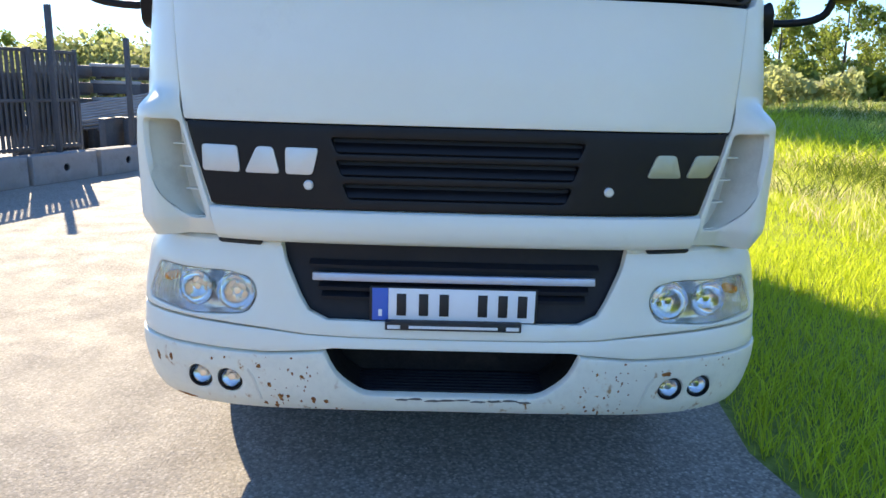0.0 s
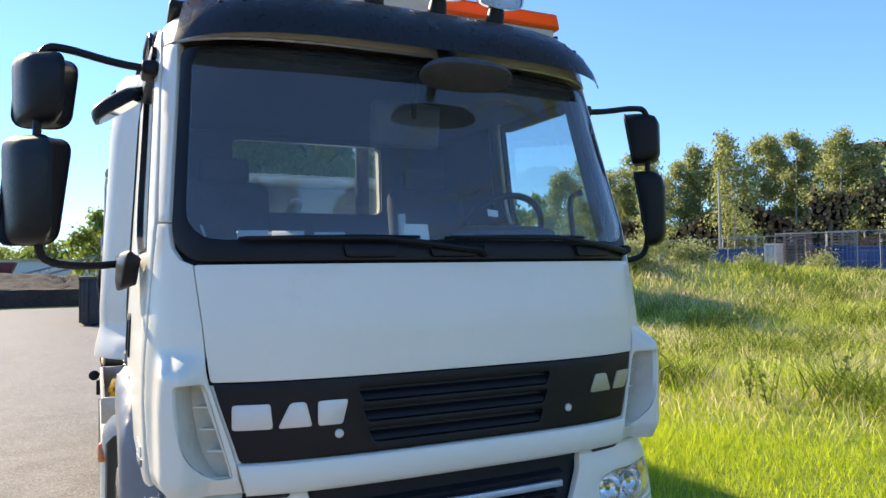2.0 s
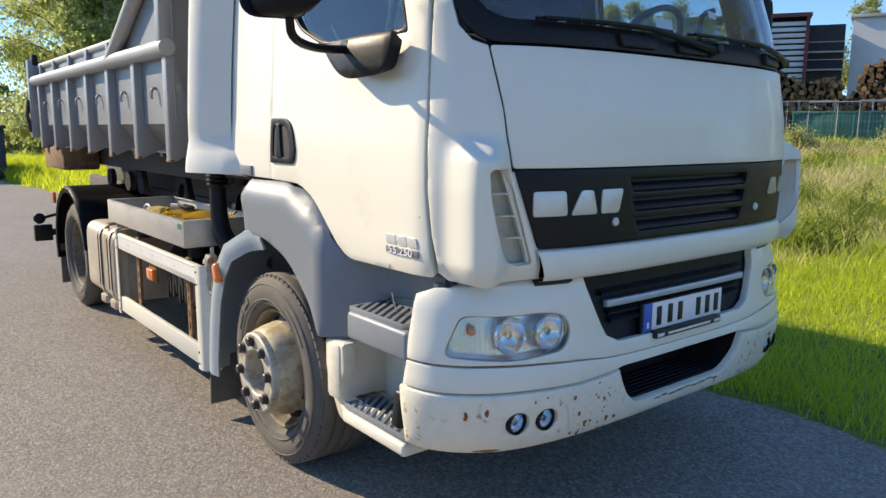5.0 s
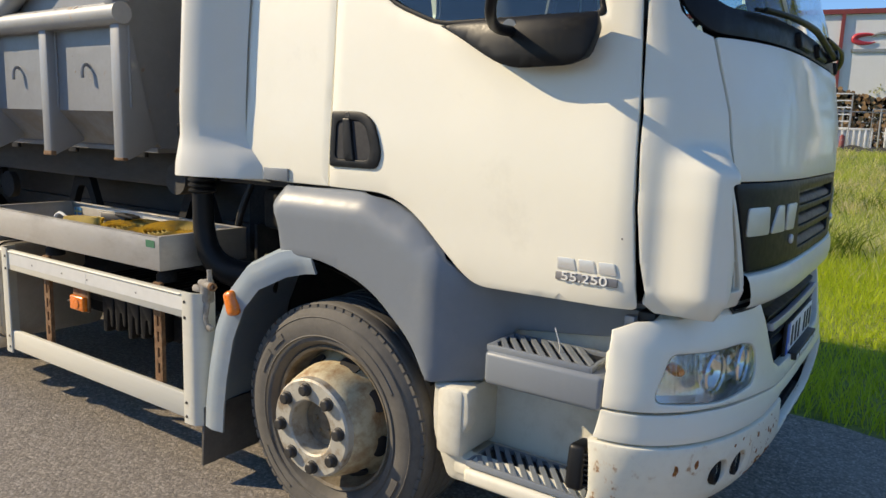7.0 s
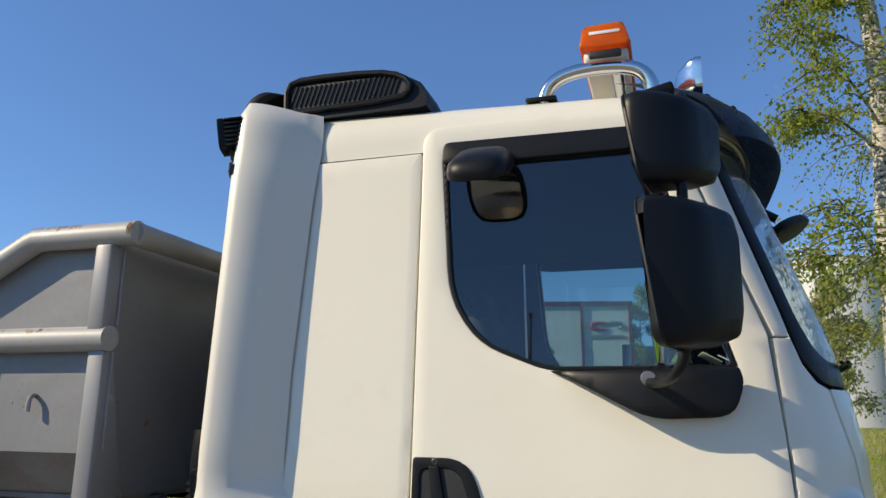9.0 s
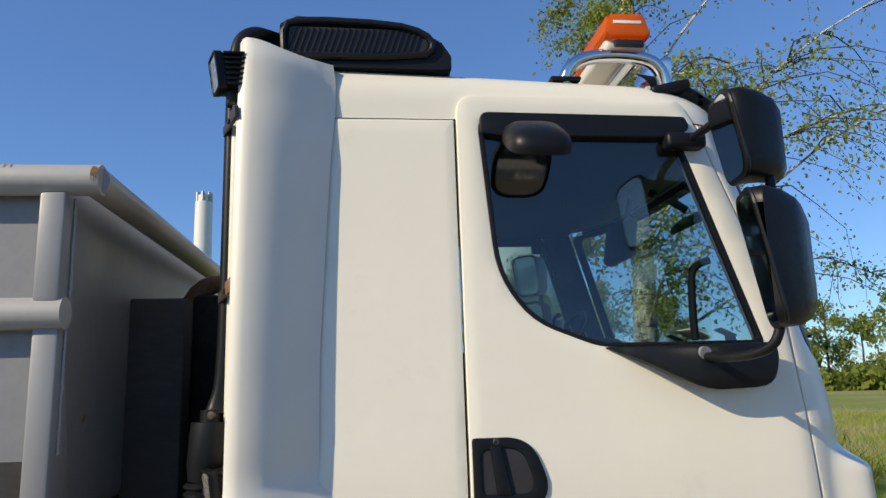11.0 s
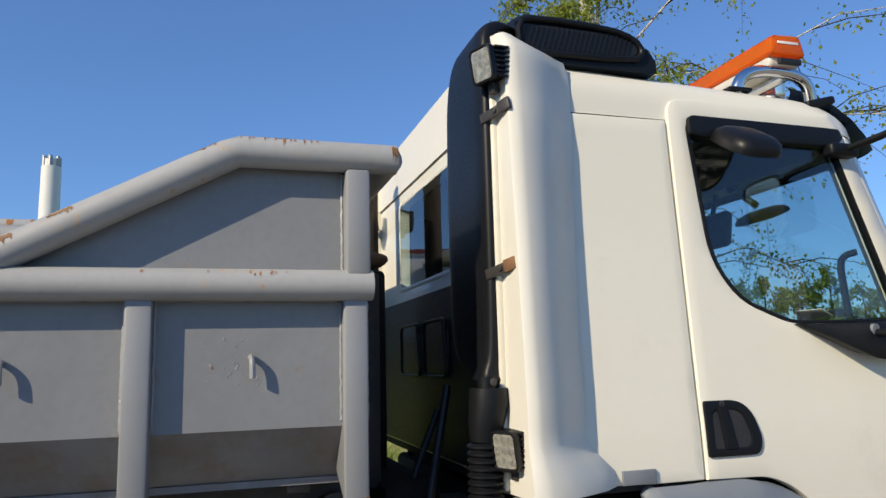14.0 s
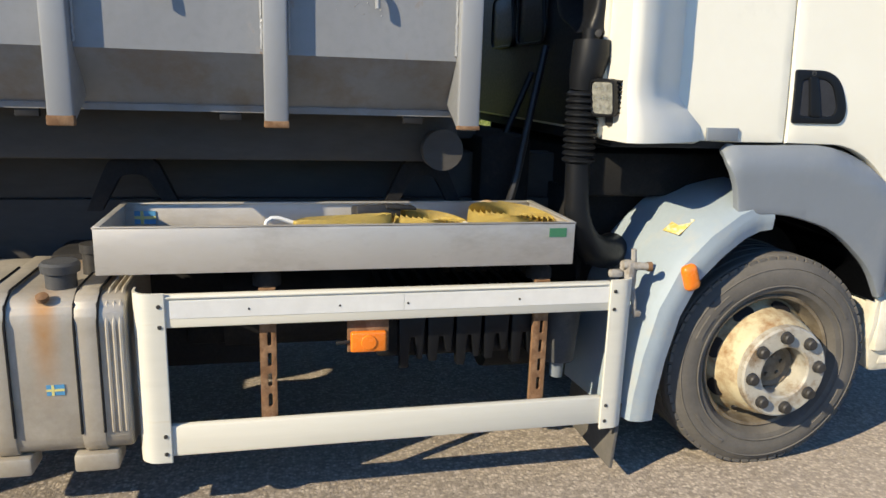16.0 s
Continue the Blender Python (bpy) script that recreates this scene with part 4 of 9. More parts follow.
# inside the cab
dash = bmesh.new()
prism(dash, [(0.20, 1.30), (0.18, 1.74), (0.30, 1.80), (0.48, 1.815), (0.62, 1.78), (0.66, 1.60), (0.60, 1.30)], along_x, -0.93, 0.93, 0.02)
dash = part("dashboard", dash, DARK, truck)
part("instrument_hood", boxed((0.50, 0.50, 1.86), (0.42, 0.22, 0.10), turned(8, 0, 0), 0.04, 3), DARK, dash)
for x, y, wx_, wy in ((-0.66, 0.36, 0.11, 0.045), (-0.52, 0.40, 0.12, 0.05), (-0.62, 0.47, 0.15, 0.05), (-0.35, 0.42, 0.12, 0.04)):
    part("paper", boxed((x, y, 1.86), (wx_, wy * 1.4, 0.004), turned(28, 0, 12 * math.sin(x * 40)), 0.001), PALEPRINT, dash)
wheel = part("steering_wheel", tube(bmesh.new(), [Vector((0.56, 0.66, 1.88)) + turned(-55, 0, 0) @ Vector((0.215 * math.cos(a), 0.215 * math.sin(a), 0)) for a in np.linspace(0, 2 * math.pi, 40)], 0.016, 8, False), BLACK, truck)
part("wheel_hub", boxed((0.56, 0.655, 1.875), (0.17, 0.13, 0.04), turned(-62, 0, 0), 0.018, 3), BLACK, wheel)
part("wheel_spoke", boxed((0.56, 0.655, 1.875), (0.41, 0.035, 0.02), turned(-55, 0, 0), 0.006), BLACK, wheel)
part("steering_column", tube(bmesh.new(), [(0.56, 0.66, 1.86), (0.56, 0.55, 1.70)], 0.045, 10), DARK, wheel)
for x in (-0.58, 0.56):
    s = part("seat", boxed((x, 1.18, 1.56), (0.50, 0.50, 0.16), None, 0.05, 3), SEAT, truck, "dark cloth cab seat")
    part("seat_base", boxed((x, 1.20, 1.42), (0.40, 0.40, 0.26), None, 0.02), DARK, s)
    part("backrest", boxed((x, 1.50, 1.88), (0.46, 0.14, 0.62), turned(-10, 0, 0), 0.06, 3), SEAT, s)
    part("headrest", boxed((x, 1.56, 2.24), (0.26, 0.10, 0.15), turned(-6, 0, 0), 0.04, 3), SEAT, s)
part("grab_handle", tube(bmesh.new(), [(0.955, 0.62, 1.82), (0.935, 0.61, 1.93), (0.91, 0.592, 2.05), (0.925, 0.572, 2.078), (0.955, 0.545, 2.086)], 0.014, 8, True, 1), BLACK, truck)
part("grab_handle", tube(bmesh.new(), [(-0.955, 0.62, 1.82), (-0.935, 0.61, 1.93), (-0.91, 0.592, 2.05), (-0.925, 0.572, 2.078), (-0.955, 0.545, 2.086)], 0.014, 8, True, 1), BLACK, truck)
part("gear_lever", tube(bmesh.new(), [(0.12, 0.80, 1.55), (0.10, 0.78, 1.98)], [0.012, 0.012, 0.02], 8), PALEPRINT, truck)
part("seat_belt", tube(bmesh.new(), [(-0.80, 1.62, 2.25), (-0.66, 1.36, 1.80)], 0.008, 6), PALEPRINT, truck)

# ---- bumper and its lamps ----
# upper part: from the cab's lip to the first seam, with the grille mouth and the headlights cut out


def lamp_outline(sx, grow=0.0):
    g = grow
    return rounded([(sx * of_x(0.622 - g, 0.82), 0.822, 0.03), (sx * of_x(0.640, 0.88), 0.880 + g, 0.045), (sx * of_x(0.72, 0.9), 0.897 + g, 0.04), (sx * of_x(0.84, 0.9), 0.893 + g, 0.05), (sx * of_y(0.180 + g, 0.9), 0.898 + g, 0.025),
                    (sx * of_y(0.205 + g, 0.78), 0.768 - g, 0.03), (sx * of_x(0.84, 0.76), 0.747 - g, 0.06), (sx * of_x(0.655 - g, 0.78), 0.764 - g, 0.035)], 0.04)


E_OUT = 0.325
left = [(-of_y(E_OUT, 0.74), 0.742), (-of_y(E_OUT, 0.95), 0.955), (-of_y(0.27, 0.97), 0.980), (-of_x(0.93, 0.98), 0.990), (-of_x(0.552, 0.98), 0.990)]
mid = [p for p in wx((-0.545, 0.985), (-0.487, 0.83), (-0.46, 0.785), (-0.40, 0.757), (0.0, 0.755), (0.40, 0.757), (0.46, 0.785), (0.487, 0.83), (0.545, 0.985))]
right = [(-a, z) for a, z in reversed(left)]
low = wx((0.90, 0.738), (0.74, 0.731), (0.60, 0.722), (0.46, 0.708), (0.30, 0.703), (0.0, 0.702), (-0.30, 0.703), (-0.46, 0.708), (-0.60, 0.722), (-0.74, 0.731), (-0.90, 0.738))
bump = part("bumper", panel(left + mid + right + low, pushed(wrap, 0.004), thick=0.03, step=0.028, holes=[lamp_outline(-1), lamp_outline(1)], edge=0.005), WHITE, truck, "white bumper with rust spots and stone chips")
# seam strip and lower part with the dark opening
seam = [(-of_y(E_OUT, 0.72), 0.735)] + wx((-0.90, 0.731), (-0.74, 0.725), (-0.60, 0.717), (-0.46, 0.7055), (-0.30, 0.7015), (0.0, 0.7005), (0.30, 0.7015), (0.46, 0.7055), (0.60, 0.717), (0.74, 0.725), (0.90, 0.731)) + [(of_y(E_OUT, 0.72), 0.735), (of_y(E_OUT + 0.02, 0.65), 0.652)] + wx((0.80, 0.648), (0.60, 0.645), (0.42, 0.660), (0.38, 0.666), (0.0, 0.667), (-0.38, 0.666), (-0.42, 0.660), (-0.60, 0.645), (-0.80, 0.648)) + [(-of_y(E_OUT + 0.02, 0.65), 0.652)]
part("bumper_seam", panel(seam, pushed(wrap, 0.003), thick=0.03, step=0.022, edge=0.003), WHITE, bump)
opening = rounded(wx((-0.405, 0.652, 0.0), (-0.392, 0.615), (-0.355, 0.555, 0.04), (-0.285, 0.505, 0.03), (0.285, 0.505, 0.03), (0.355, 0.555, 0.04), (0.392, 0.615), (0.405, 0.652, 0.0)), 0.02)
lowb = [(-of_y(0.36, 0.60), 0.645)] + wx((-0.80, 0.641), (-0.60, 0.638), (-0.45, 0.650), (-0.408, 0.656)) + opening[1:-1] + wx((0.408, 0.656), (0.45, 0.650), (0.60, 0.638), (0.80, 0.641)) + [(of_y(0.36, 0.60), 0.645), (of_y(0.36, 0.45), 0.432)] + wx((0.85, 0.425), (0.40, 0.440), (0.0, 0.443), (-0.40, 0.440), (-0.85, 0.425)) + [(-of_y(0.36, 0.45), 0.432)]
fogs = [(sx * x, 0.535) for sx in (-1, 1) for x in (0.722, 0.826)]
holes = [[(of_x(x, z) + 0.040 * math.cos(a), z + 0.040 * math.sin(a)) for a in np.linspace(0, 2 * math.pi, 20, False)] for x, z in fogs]
part("lower_bumper", panel(lowb, pushed(wrap, 0.010), thick=0.03, step=0.03, holes=holes, edge=0.008), BUMPER, bump, "rust-spotted lower bumper")
# hollow behind the opening, shut with added dark sheets for its shade, with a black tread plate on its floor
part("intake_dark_back", panel(rounded(wx((-0.48, 0.70), (0.48, 0.70), (0.40, 0.47), (-0.40, 0.47)), 0.02), lambda s, z: wrap(s, z) + Vector((0, 0.22, 0)), thick=0.01, step=0.08, edge=0), GUNK, bump)
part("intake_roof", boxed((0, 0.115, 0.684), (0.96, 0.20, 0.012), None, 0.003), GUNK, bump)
b = bmesh.new()
prism(b, rounded([(-0.300, 0.012, 0.02), (0.300, 0.012, 0.02), (0.360, 0.215, 0.01), (-0.360, 0.215, 0.01)], 0.02), along_z, 0.494, 0.508, 0.003)
ledge = part("bumper_tread", b, GRILLE, bump, "black ribbed tread plate in the bumper")
for k in range(7):
    part("tread_rib", boxed((0, 0.035 + 0.026 * k, 0.509), (0.56 + 0.014 * k, 0.009, 0.005), None, 0.001), GRILLE, ledge)
for sx in (-1, 1):
    b = bmesh.new()
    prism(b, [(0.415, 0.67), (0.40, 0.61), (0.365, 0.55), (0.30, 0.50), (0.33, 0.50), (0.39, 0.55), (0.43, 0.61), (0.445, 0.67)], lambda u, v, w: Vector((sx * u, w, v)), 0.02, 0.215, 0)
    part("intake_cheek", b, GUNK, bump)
for sx in (-1, 1):
    part("slot", panel(rounded(wx((sx * 0.605, 0.998), (sx * 0.755, 0.998), (sx * 0.745, 0.987), (sx * 0.615, 0.987)), 0.004), pushed(wrap, 0.007), thick=0.02, step=0.05, edge=0.001), INK, bump)
    part("recess_panel", panel([(of_x(sx * 0.63, 0.53), 0.475), (of_x(sx * 0.645, 0.55), 0.55), (of_x(sx * 0.66, 0.57), 0.578), (of_x(sx * 0.655, 0.57), 0.585), (of_x(sx * 0.635, 0.55), 0.555), (of_x(sx * 0.62, 0.53), 0.475)], pushed(wrap, 0.0115), thick=0.01, step=0.04, edge=0.001), CREAM, bump)
for x, z in fogs:
    p = wrap(of_x(x, z), z)
    f = part("fog_lamp", lathe(bmesh.new(), [(0.041, -0.055), (0.041, 0.004), (0.034, 0.007), (0.031, 0.0), (0.031, -0.05), (0.0, -0.06)], p, (0.0, -1, 0), 28), BLACK, bump, "round fog lamp")
    part("reflector", lathe(bmesh.new(), [(0.031, -0.004), (0.026, -0.022), (0.012, -0.036), (0.0, -0.040)], p, (0, -1, 0), 24), REFLECTOR, f)
    part("bulb_shield", lathe(bmesh.new(), [(0.010, -0.036), (0.010, -0.016), (0.0, -0.014)], p, (0, -1, 0), 16), CHROME, f)
    part("lens", lathe(bmesh.new(), [(0.031, -0.003), (0.022, 0.002), (0.0, 0.004)], p, (0, -1, 0), 24), LENS, f).visible_shadow = False

# rust spots and scrapes on the lower bumper
RUSTSPOT = surface("rust_spot", (0.26, 0.085, 0.02), 0.9, vary=0.35, scale=60, dirt=(0.50, 0.23, 0.06), dirt_at=(0.5, 0.65), dirt_scale=70)
SCRAPE = surface("scraped_edge", (0.10, 0.09, 0.08), 0.8, vary=0.4, scale=50)


def blot(x, z, rx, rz, seed, mtl, name):
    g = random.Random(seed)
    k = 11
    poly = [(of_x(x, z) + rx * g.uniform(0.45, 1.1) * math.cos(2 * math.pi * i / k), z + rz * g.uniform(0.45, 1.1) * math.sin(2 * math.pi * i / k)) for i in range(k)]
    part(name, panel(poly, pushed(wrap, 0.0108), thick=0.002, step=0.05, edge=0), mtl, bump)


g = random.Random(77)
for i in range(120):
    if i < 48:
        x, z = g.gauss(-0.47, 0.09), g.uniform(0.445, 0.61)
    elif i < 92:
        x, z = g.gauss(0.50, 0.09), g.uniform(0.445, 0.61)
    else:
        x, z = g.uniform(-0.95, 0.95), g.uniform(0.600, 0.634)
    if abs(x) < 0.42 and z > 0.485 or min(math.hypot(abs(x) - fx, z - 0.532) for fx in (0.722, 0.826)) < 0.055:
        continue
    r = g.choice((0.002, 0.002, 0.003, 0.003, 0.004, 0.005, 0.008))
    blot(x, z, r, r * g.uniform(0.8, 1.7), i, RUSTSPOT, "rust_spot")
blot(0.70, 0.592, 0.022, 0.010, 91, RUSTSPOT, "rust_spot")
blot(-0.985, 0.575, 0.010, 0.022, 94, RUSTSPOT, "rust_spot")
blot(-0.93, 0.585, 0.008, 0.014, 92, RUSTSPOT, "rust_spot")
blot(-0.90, 0.44, 0.05, 0.007, 93, RUSTSPOT, "rust_spot")
for i in range(9):
    blot(-0.16 + 0.05 * i, 0.494 + 0.003 * math.sin(i * 2.1), 0.032, 0.005, 200 + i, SCRAPE, "scrape")

# grille mouth
mg = part("lower_grille", panel([(a * 1.04, z + 0.0) for a, z in [p for p in wx((-0.555, 1.01), (-0.50, 0.83), (-0.47, 0.775), (-0.40, 0.745), (0.40, 0.745), (0.47, 0.775), (0.50, 0.83), (0.555, 1.01))]], lambda s, z: wrap(s, z) + Vector((0, 0.035, 0)), thick=0.01, step=0.08, edge=0), GRILLE, truck, "dark ribbed lower grille")
for z, w in ((0.925, 0.46), (0.855, 0.43), (0.825, 0.42)):
    b = bmesh.new()
    n = 20
    A = [[b.verts.new(wrap(of_x(-w + 2 * w * i / n, z), z) + Vector((0, dy, dz))) for i in range(n + 1)] for dy, dz in ((0.036, 0.016), (0.010, 0.004), (0.012, -0.006), (0.036, -0.004))]
    for P, Q in zip(A, A[1:]):
        for i in range(n):
            b.faces.new((P[i], P[i + 1], Q[i + 1], Q[i]))
    bmesh.ops.recalc_face_normals(b, faces=b.faces[:])
    part("grille_slat", b, GRILLE, mg)
part("grille_strip", panel(rounded(wx((-0.448, 0.906), (0.448, 0.906), (0.448, 0.881), (-0.448, 0.881)), 0.003), pushed(wrap, 0.002), thick=0.02, step=0.08, edge=0.003), STRIP, mg, "satin metal strip")

# number plate: a blank field with plain bars in place of the characters
plate = part("number_plate", boxed((0, 0.008, 0.807), (0.532, 0.012, 0.124), None, 0.003), INK, truck, "white number plate with a blue end, in a black holder")
part("plate_field", boxed((0.026, 0.0015, 0.812), (0.464, 0.003, 0.105), None, 0.001), PLATE, plate)
part("plate_band", boxed((-0.232, 0.0015, 0.812), (0.050, 0.003, 0.105), None, 0.001), PLATEBLUE, plate)
part("plate_bar", boxed((-0.232, -0.001, 0.784), (0.012, 0.002, 0.022), None, 0.0005), PLATE, plate)
for x in (-0.165, -0.095, -0.030, 0.092, 0.156, 0.218):
    part("plate_bar", boxed((x, -0.001, 0.812), (0.030, 0.002, 0.072), None, 0.0005), INK, plate)
part("plate_foot", boxed((0, -0.008, 0.749), (0.43, 0.040, 0.027), None, 0.002), INK, plate)
part("plate_foot_bar", boxed((0.0, -0.029, 0.747), (0.28, 0.002, 0.009), None, 0.0005), PALEPRINT, plate)
for x in (-0.187, 0.187):
    part("plate_foot_bar", boxed((x, -0.029, 0.747), (0.04, 0.002, 0.012), None, 0.0005), PALEPRINT, plate)


def headlight(sx):
    out = lamp_outline(sx, -0.002)
    h = part("headlight", panel(out, lambda s, z: wrap(s, z) + Vector((-sx * 0.035 * min(1, abs(s) / 1.1), 0.060, 0)), thick=0.006, step=0.05, edge=0), LAMPBOWL, truck, "clear twin headlight with an amber corner")
    b = bmesh.new()
    k = len(out)
    A = [b.verts.new(pushed(wrap, -0.002)(*p)) for p in out]
    B = [b.verts.new(wrap(*p) + Vector((-sx * 0.035 * min(1, abs(p[0]) / 1.1), 0.060, 0))) for p in out]
    for i in range(k):
        b.faces.new((A[i], A[(i + 1) % k], B[(i + 1) % k], B[i]))
    part("lamp_bowl", b, LAMPBOWL, h)
    for x, r in ((0.698, 0.060), (0.842, 0.058)):
        p = wrap(sx * of_x(x, 0.825), 0.828)
        ax = Vector((sx * (0.02 if x < 0.8 else 0.18), -1, 0)).normalized()
        c = part("reflector", lathe(bmesh.new(), [(r, -0.012), (r * 0.96, -0.022), (r * 0.72, -0.045), (r * 0.35, -0.056), (0.0, -0.058)], p, ax, 32), REFLECTOR, h)
        part("bulb_cap", lathe(bmesh.new(), [(r * 0.30, -0.055), (r * 0.30, -0.026), (r * 0.2, -0.018), (0, -0.016)], p, ax, 20), CHROME, h)
        part("lamp_ring", lathe(bmesh.new(), [(r * 1.0, -0.02), (r * 1.06, -0.010), (r * 1.0, -0.004), (r * 0.94, -0.010)], p, ax, 36, True), CHROME, h)
    part("amber_bulb", lathe(bmesh.new(), [(0.016, -0.03), (0.016, 0.0), (0.010, 0.014), (0, 0.017)], wrap(sx * of_y(0.165, 0.85), 0.845) + Vector((-sx * 0.03, 0.0, 0)), (sx * 0.6, -0.8, 0), 16), AMBER, h)
    for i in range(9):
        s = sx * (of_y(0.185, 0.85) - 0.016 * i)
        p, q = (pushed(wrap, -0.004)(s, z) for z in (0.772, 0.890))
        part("lens_rib", tube(bmesh.new(), [p, p.lerp(q, 0.5), q], 0.0028, 6), LENS, h).visible_shadow = False
    ln = part("lens", panel(lamp_outline(sx, -0.001), pushed(wrap, 0.002), thick=0.004, step=0.05, edge=0.002, back=False), pane_clear, h)
    ln.visible_shadow = False


pane_clear = pane("headlight_glass", (0.94, 0.95, 0.94), 0.03)
both(headlight)

# ---- on the roof ----
def lens_material(name, colour):
    """Coloured plastic that lets light through."""
    n = Nodes(name)
    col = n.mix(n.ramp(n.noise(12), 0.3, 0.7), tuple(Vector(colour) * 0.9), colour)
    n.base(col)
    n.set(Roughness=0.2, Coat_Weight=0.5)
    tr = n.t.nodes.new("ShaderNodeBsdfTranslucent")
    n.link(col, tr.inputs[0])
    mx = n.t.nodes.new("ShaderNodeMixShader")
    mx.inputs[0].default_value = 0.6
    n.link(n.b.outputs[0], mx.inputs[1])
    n.link(tr.outputs[0], mx.inputs[2])
    n.link(mx.outputs[0], n.t.nodes["Material Output"].inputs[0])
    return n.m


BEACON = lens_material("orange_beacon_lens", (0.95, 0.24, 0.015))
SPOTBOWL = surface("spot_reflector", (0.62, 0.63, 0.63), 0.30, metal=0.55, vary=0.04, bump=0.35, bump_scale=55, dist=0.004)
bar = part("beacon_bar", boxed((0, 0.755, 2.895), (1.80, 0.155, 0.055), None, 0.02, 3), BEACONDARK, truck, "orange warning light bar across the roof")
for x0, x1 in ((-0.925, -0.28), (0.21, 0.925)):
    b = bmesh.new()
    prism(b, rounded([(0.665, 2.912), (0.845, 2.912), (0.830, 2.998), (0.69, 3.003)], 0.02), along_x, x0, x1, 0.010)
    part("beacon_lens", b, BEACON, bar, "orange lens")
part("beacon_middle", boxed((0, 0.76, 2.945), (0.56, 0.15, 0.075), None, 0.015, 3), BEACONDARK, bar)
for sx in (-1, 1):
    part("beacon_end", boxed((sx * 0.925, 0.755, 2.882), (0.02, 0.11, 0.026), None, 0.006), INK, bar)
    part("beacon_print", boxed((sx * 0.9262, 0.755, 2.965), (0.003, 0.105, 0.012), turned(0, sx * -4, 0), 0.0005), PALEPRINT, bar)
    hoop = part("roof_hoop", tube(bmesh.new(), [(sx * 0.86, 0.985, 2.750), (sx * 0.87, 0.955, 2.825), (sx * 0.875, 0.86, 2.858), (sx * 0.875, 0.70, 2.856), (sx * 0.87, 0.62, 2.822), (sx * 0.86, 0.595, 2.72)], 0.026, 14, True, 2), CHROME, truck, "chromed roof hoop")
    part("hoop_foot", boxed((sx * 0.865, 0.985, 2.758), (0.07, 0.11, 0.014), None, 0.004), BLACK, hoop)
    part("hoop_foot", boxed((sx * 0.885, 0.61, 2.722), (0.09, 0.15, 0.035), turned(-14, 0, 0), 0.012, 3), BLACK, hoop)
part("lamp_bar", tube(bmesh.new(), [(-0.87, 0.72, 2.85), (0.87, 0.72, 2.85)], 0.024, 12), CHROME, truck)
for xc in (-0.42, -0.135, 0.155, 0.442):
    b = bmesh.new()
    ring = rounded([(-0.130, 0.060, 0.020), (0.130, 0.060, 0.020), (0.112, -0.062, 0.025), (-0.112, -0.062, 0.025)], 0.03, 5)
    ring = dense(ring, 0.02)
    ring = [(u, v + math.copysign(0.026 * max(0.0, 1 - (u / 0.132) ** 2), v) * min(1.0, abs(v) / 0.05)) for u, v in ring]
    R = []
    for dy, k in ((-0.012, 0.94), (-0.014, 1.0), (0.006, 1.0), (0.035, 0.88), (0.07, 0.55), (0.085, 0.2)):
        R.append([b.verts.new((xc + u * k, 0.435 + dy, 2.958 + v * k)) for u, v in ring])
    for A, B in zip(R, R[1:]):
        for i in range(len(ring)):
            b.faces.new((A[i], A[(i + 1) % len(ring)], B[(i + 1) % len(ring)], B[i]))
    b.faces.new(R[-1])
    bmesh.ops.recalc_face_normals(b, faces=b.faces[:])
    s = part("spot_lamp", b, CHROME, truck, "chromed rectangular spot lamp on the roof", sharp=50)
    b = bmesh.new()
    b.faces.new([b.verts.new((xc + u * 0.93, 0.428, 2.958 + v * 0.92)) for u, v in ring])
    bmesh.ops.recalc_face_normals(b, faces=b.faces[:])
    bowl = bmesh.new()
    R = [[bowl.verts.new((xc + u * k, 0.431 + dy, 2.958 + v * k)) for u, v in ring] for dy, k in ((0.0, 0.93), (0.018, 0.86), (0.034, 0.62), (0.042, 0.30), (0.043, 0.1))]
    for A, B in zip(R, R[1:]):
        for i in range(len(ring)):
            bowl.faces.new((A[i], A[(i + 1) % len(ring)], B[(i + 1) % len(ring)], B[i]))
    bowl.faces.new(R[-1])
    part("reflector", bowl, SPOTBOWL, s, sharp=60)
    part("lens", b, pane_clear, s).visible_shadow = False
    part("bulb_cap", lathe(bmesh.new(), [(0.02, -0.04), (0.02, -0.012), (0, -0.008)], (xc, 0.43, 2.958), (0, -1, 0), 16), CHROME, s)
    part("lamp_foot", tube(bmesh.new(), [(xc, 0.465, 2.89), (xc, 0.475, 2.86), (xc, 0.50, 2.78)], [0.034, 0.040, 0.046], 12), BLACK, s)

# air scoop on the roof edge and the intake duct behind the cab
b = bmesh.new()
R = []
for y, dx, z0, z1 in ((1.985, 0.30, 2.765, 2.935), (1.93, 0.31, 2.765, 2.965), (1.70, 0.31, 2.765, 2.955), (1.52, 0.30, 2.765, 2.93), (1.43, 0.27, 2.765, 2.875), (1.40, 0.24, 2.77, 2.82)):
    R.append([b.verts.new((-0.93 + u * dx, y, z0 + v * (z1 - z0))) for u, v in ((0, 0), (0, 0.86), (0.06, 0.97), (0.2, 1.0), (0.8, 1.0), (0.94, 0.95), (1, 0.8), (1, 0))])
for A, B in zip(R, R[1:]):
    for i in range(8):
        b.faces.new((A[i], A[(i + 1) % 8], B[(i + 1) % 8], B[i]))
b.faces.new(R[0])
b.faces.new(R[-1])
bmesh.ops.recalc_face_normals(b, faces=b.faces[:])
scoop = part("air_scoop", b, BLACK, truck, "black air intake scoop on the roof edge", sharp=42)
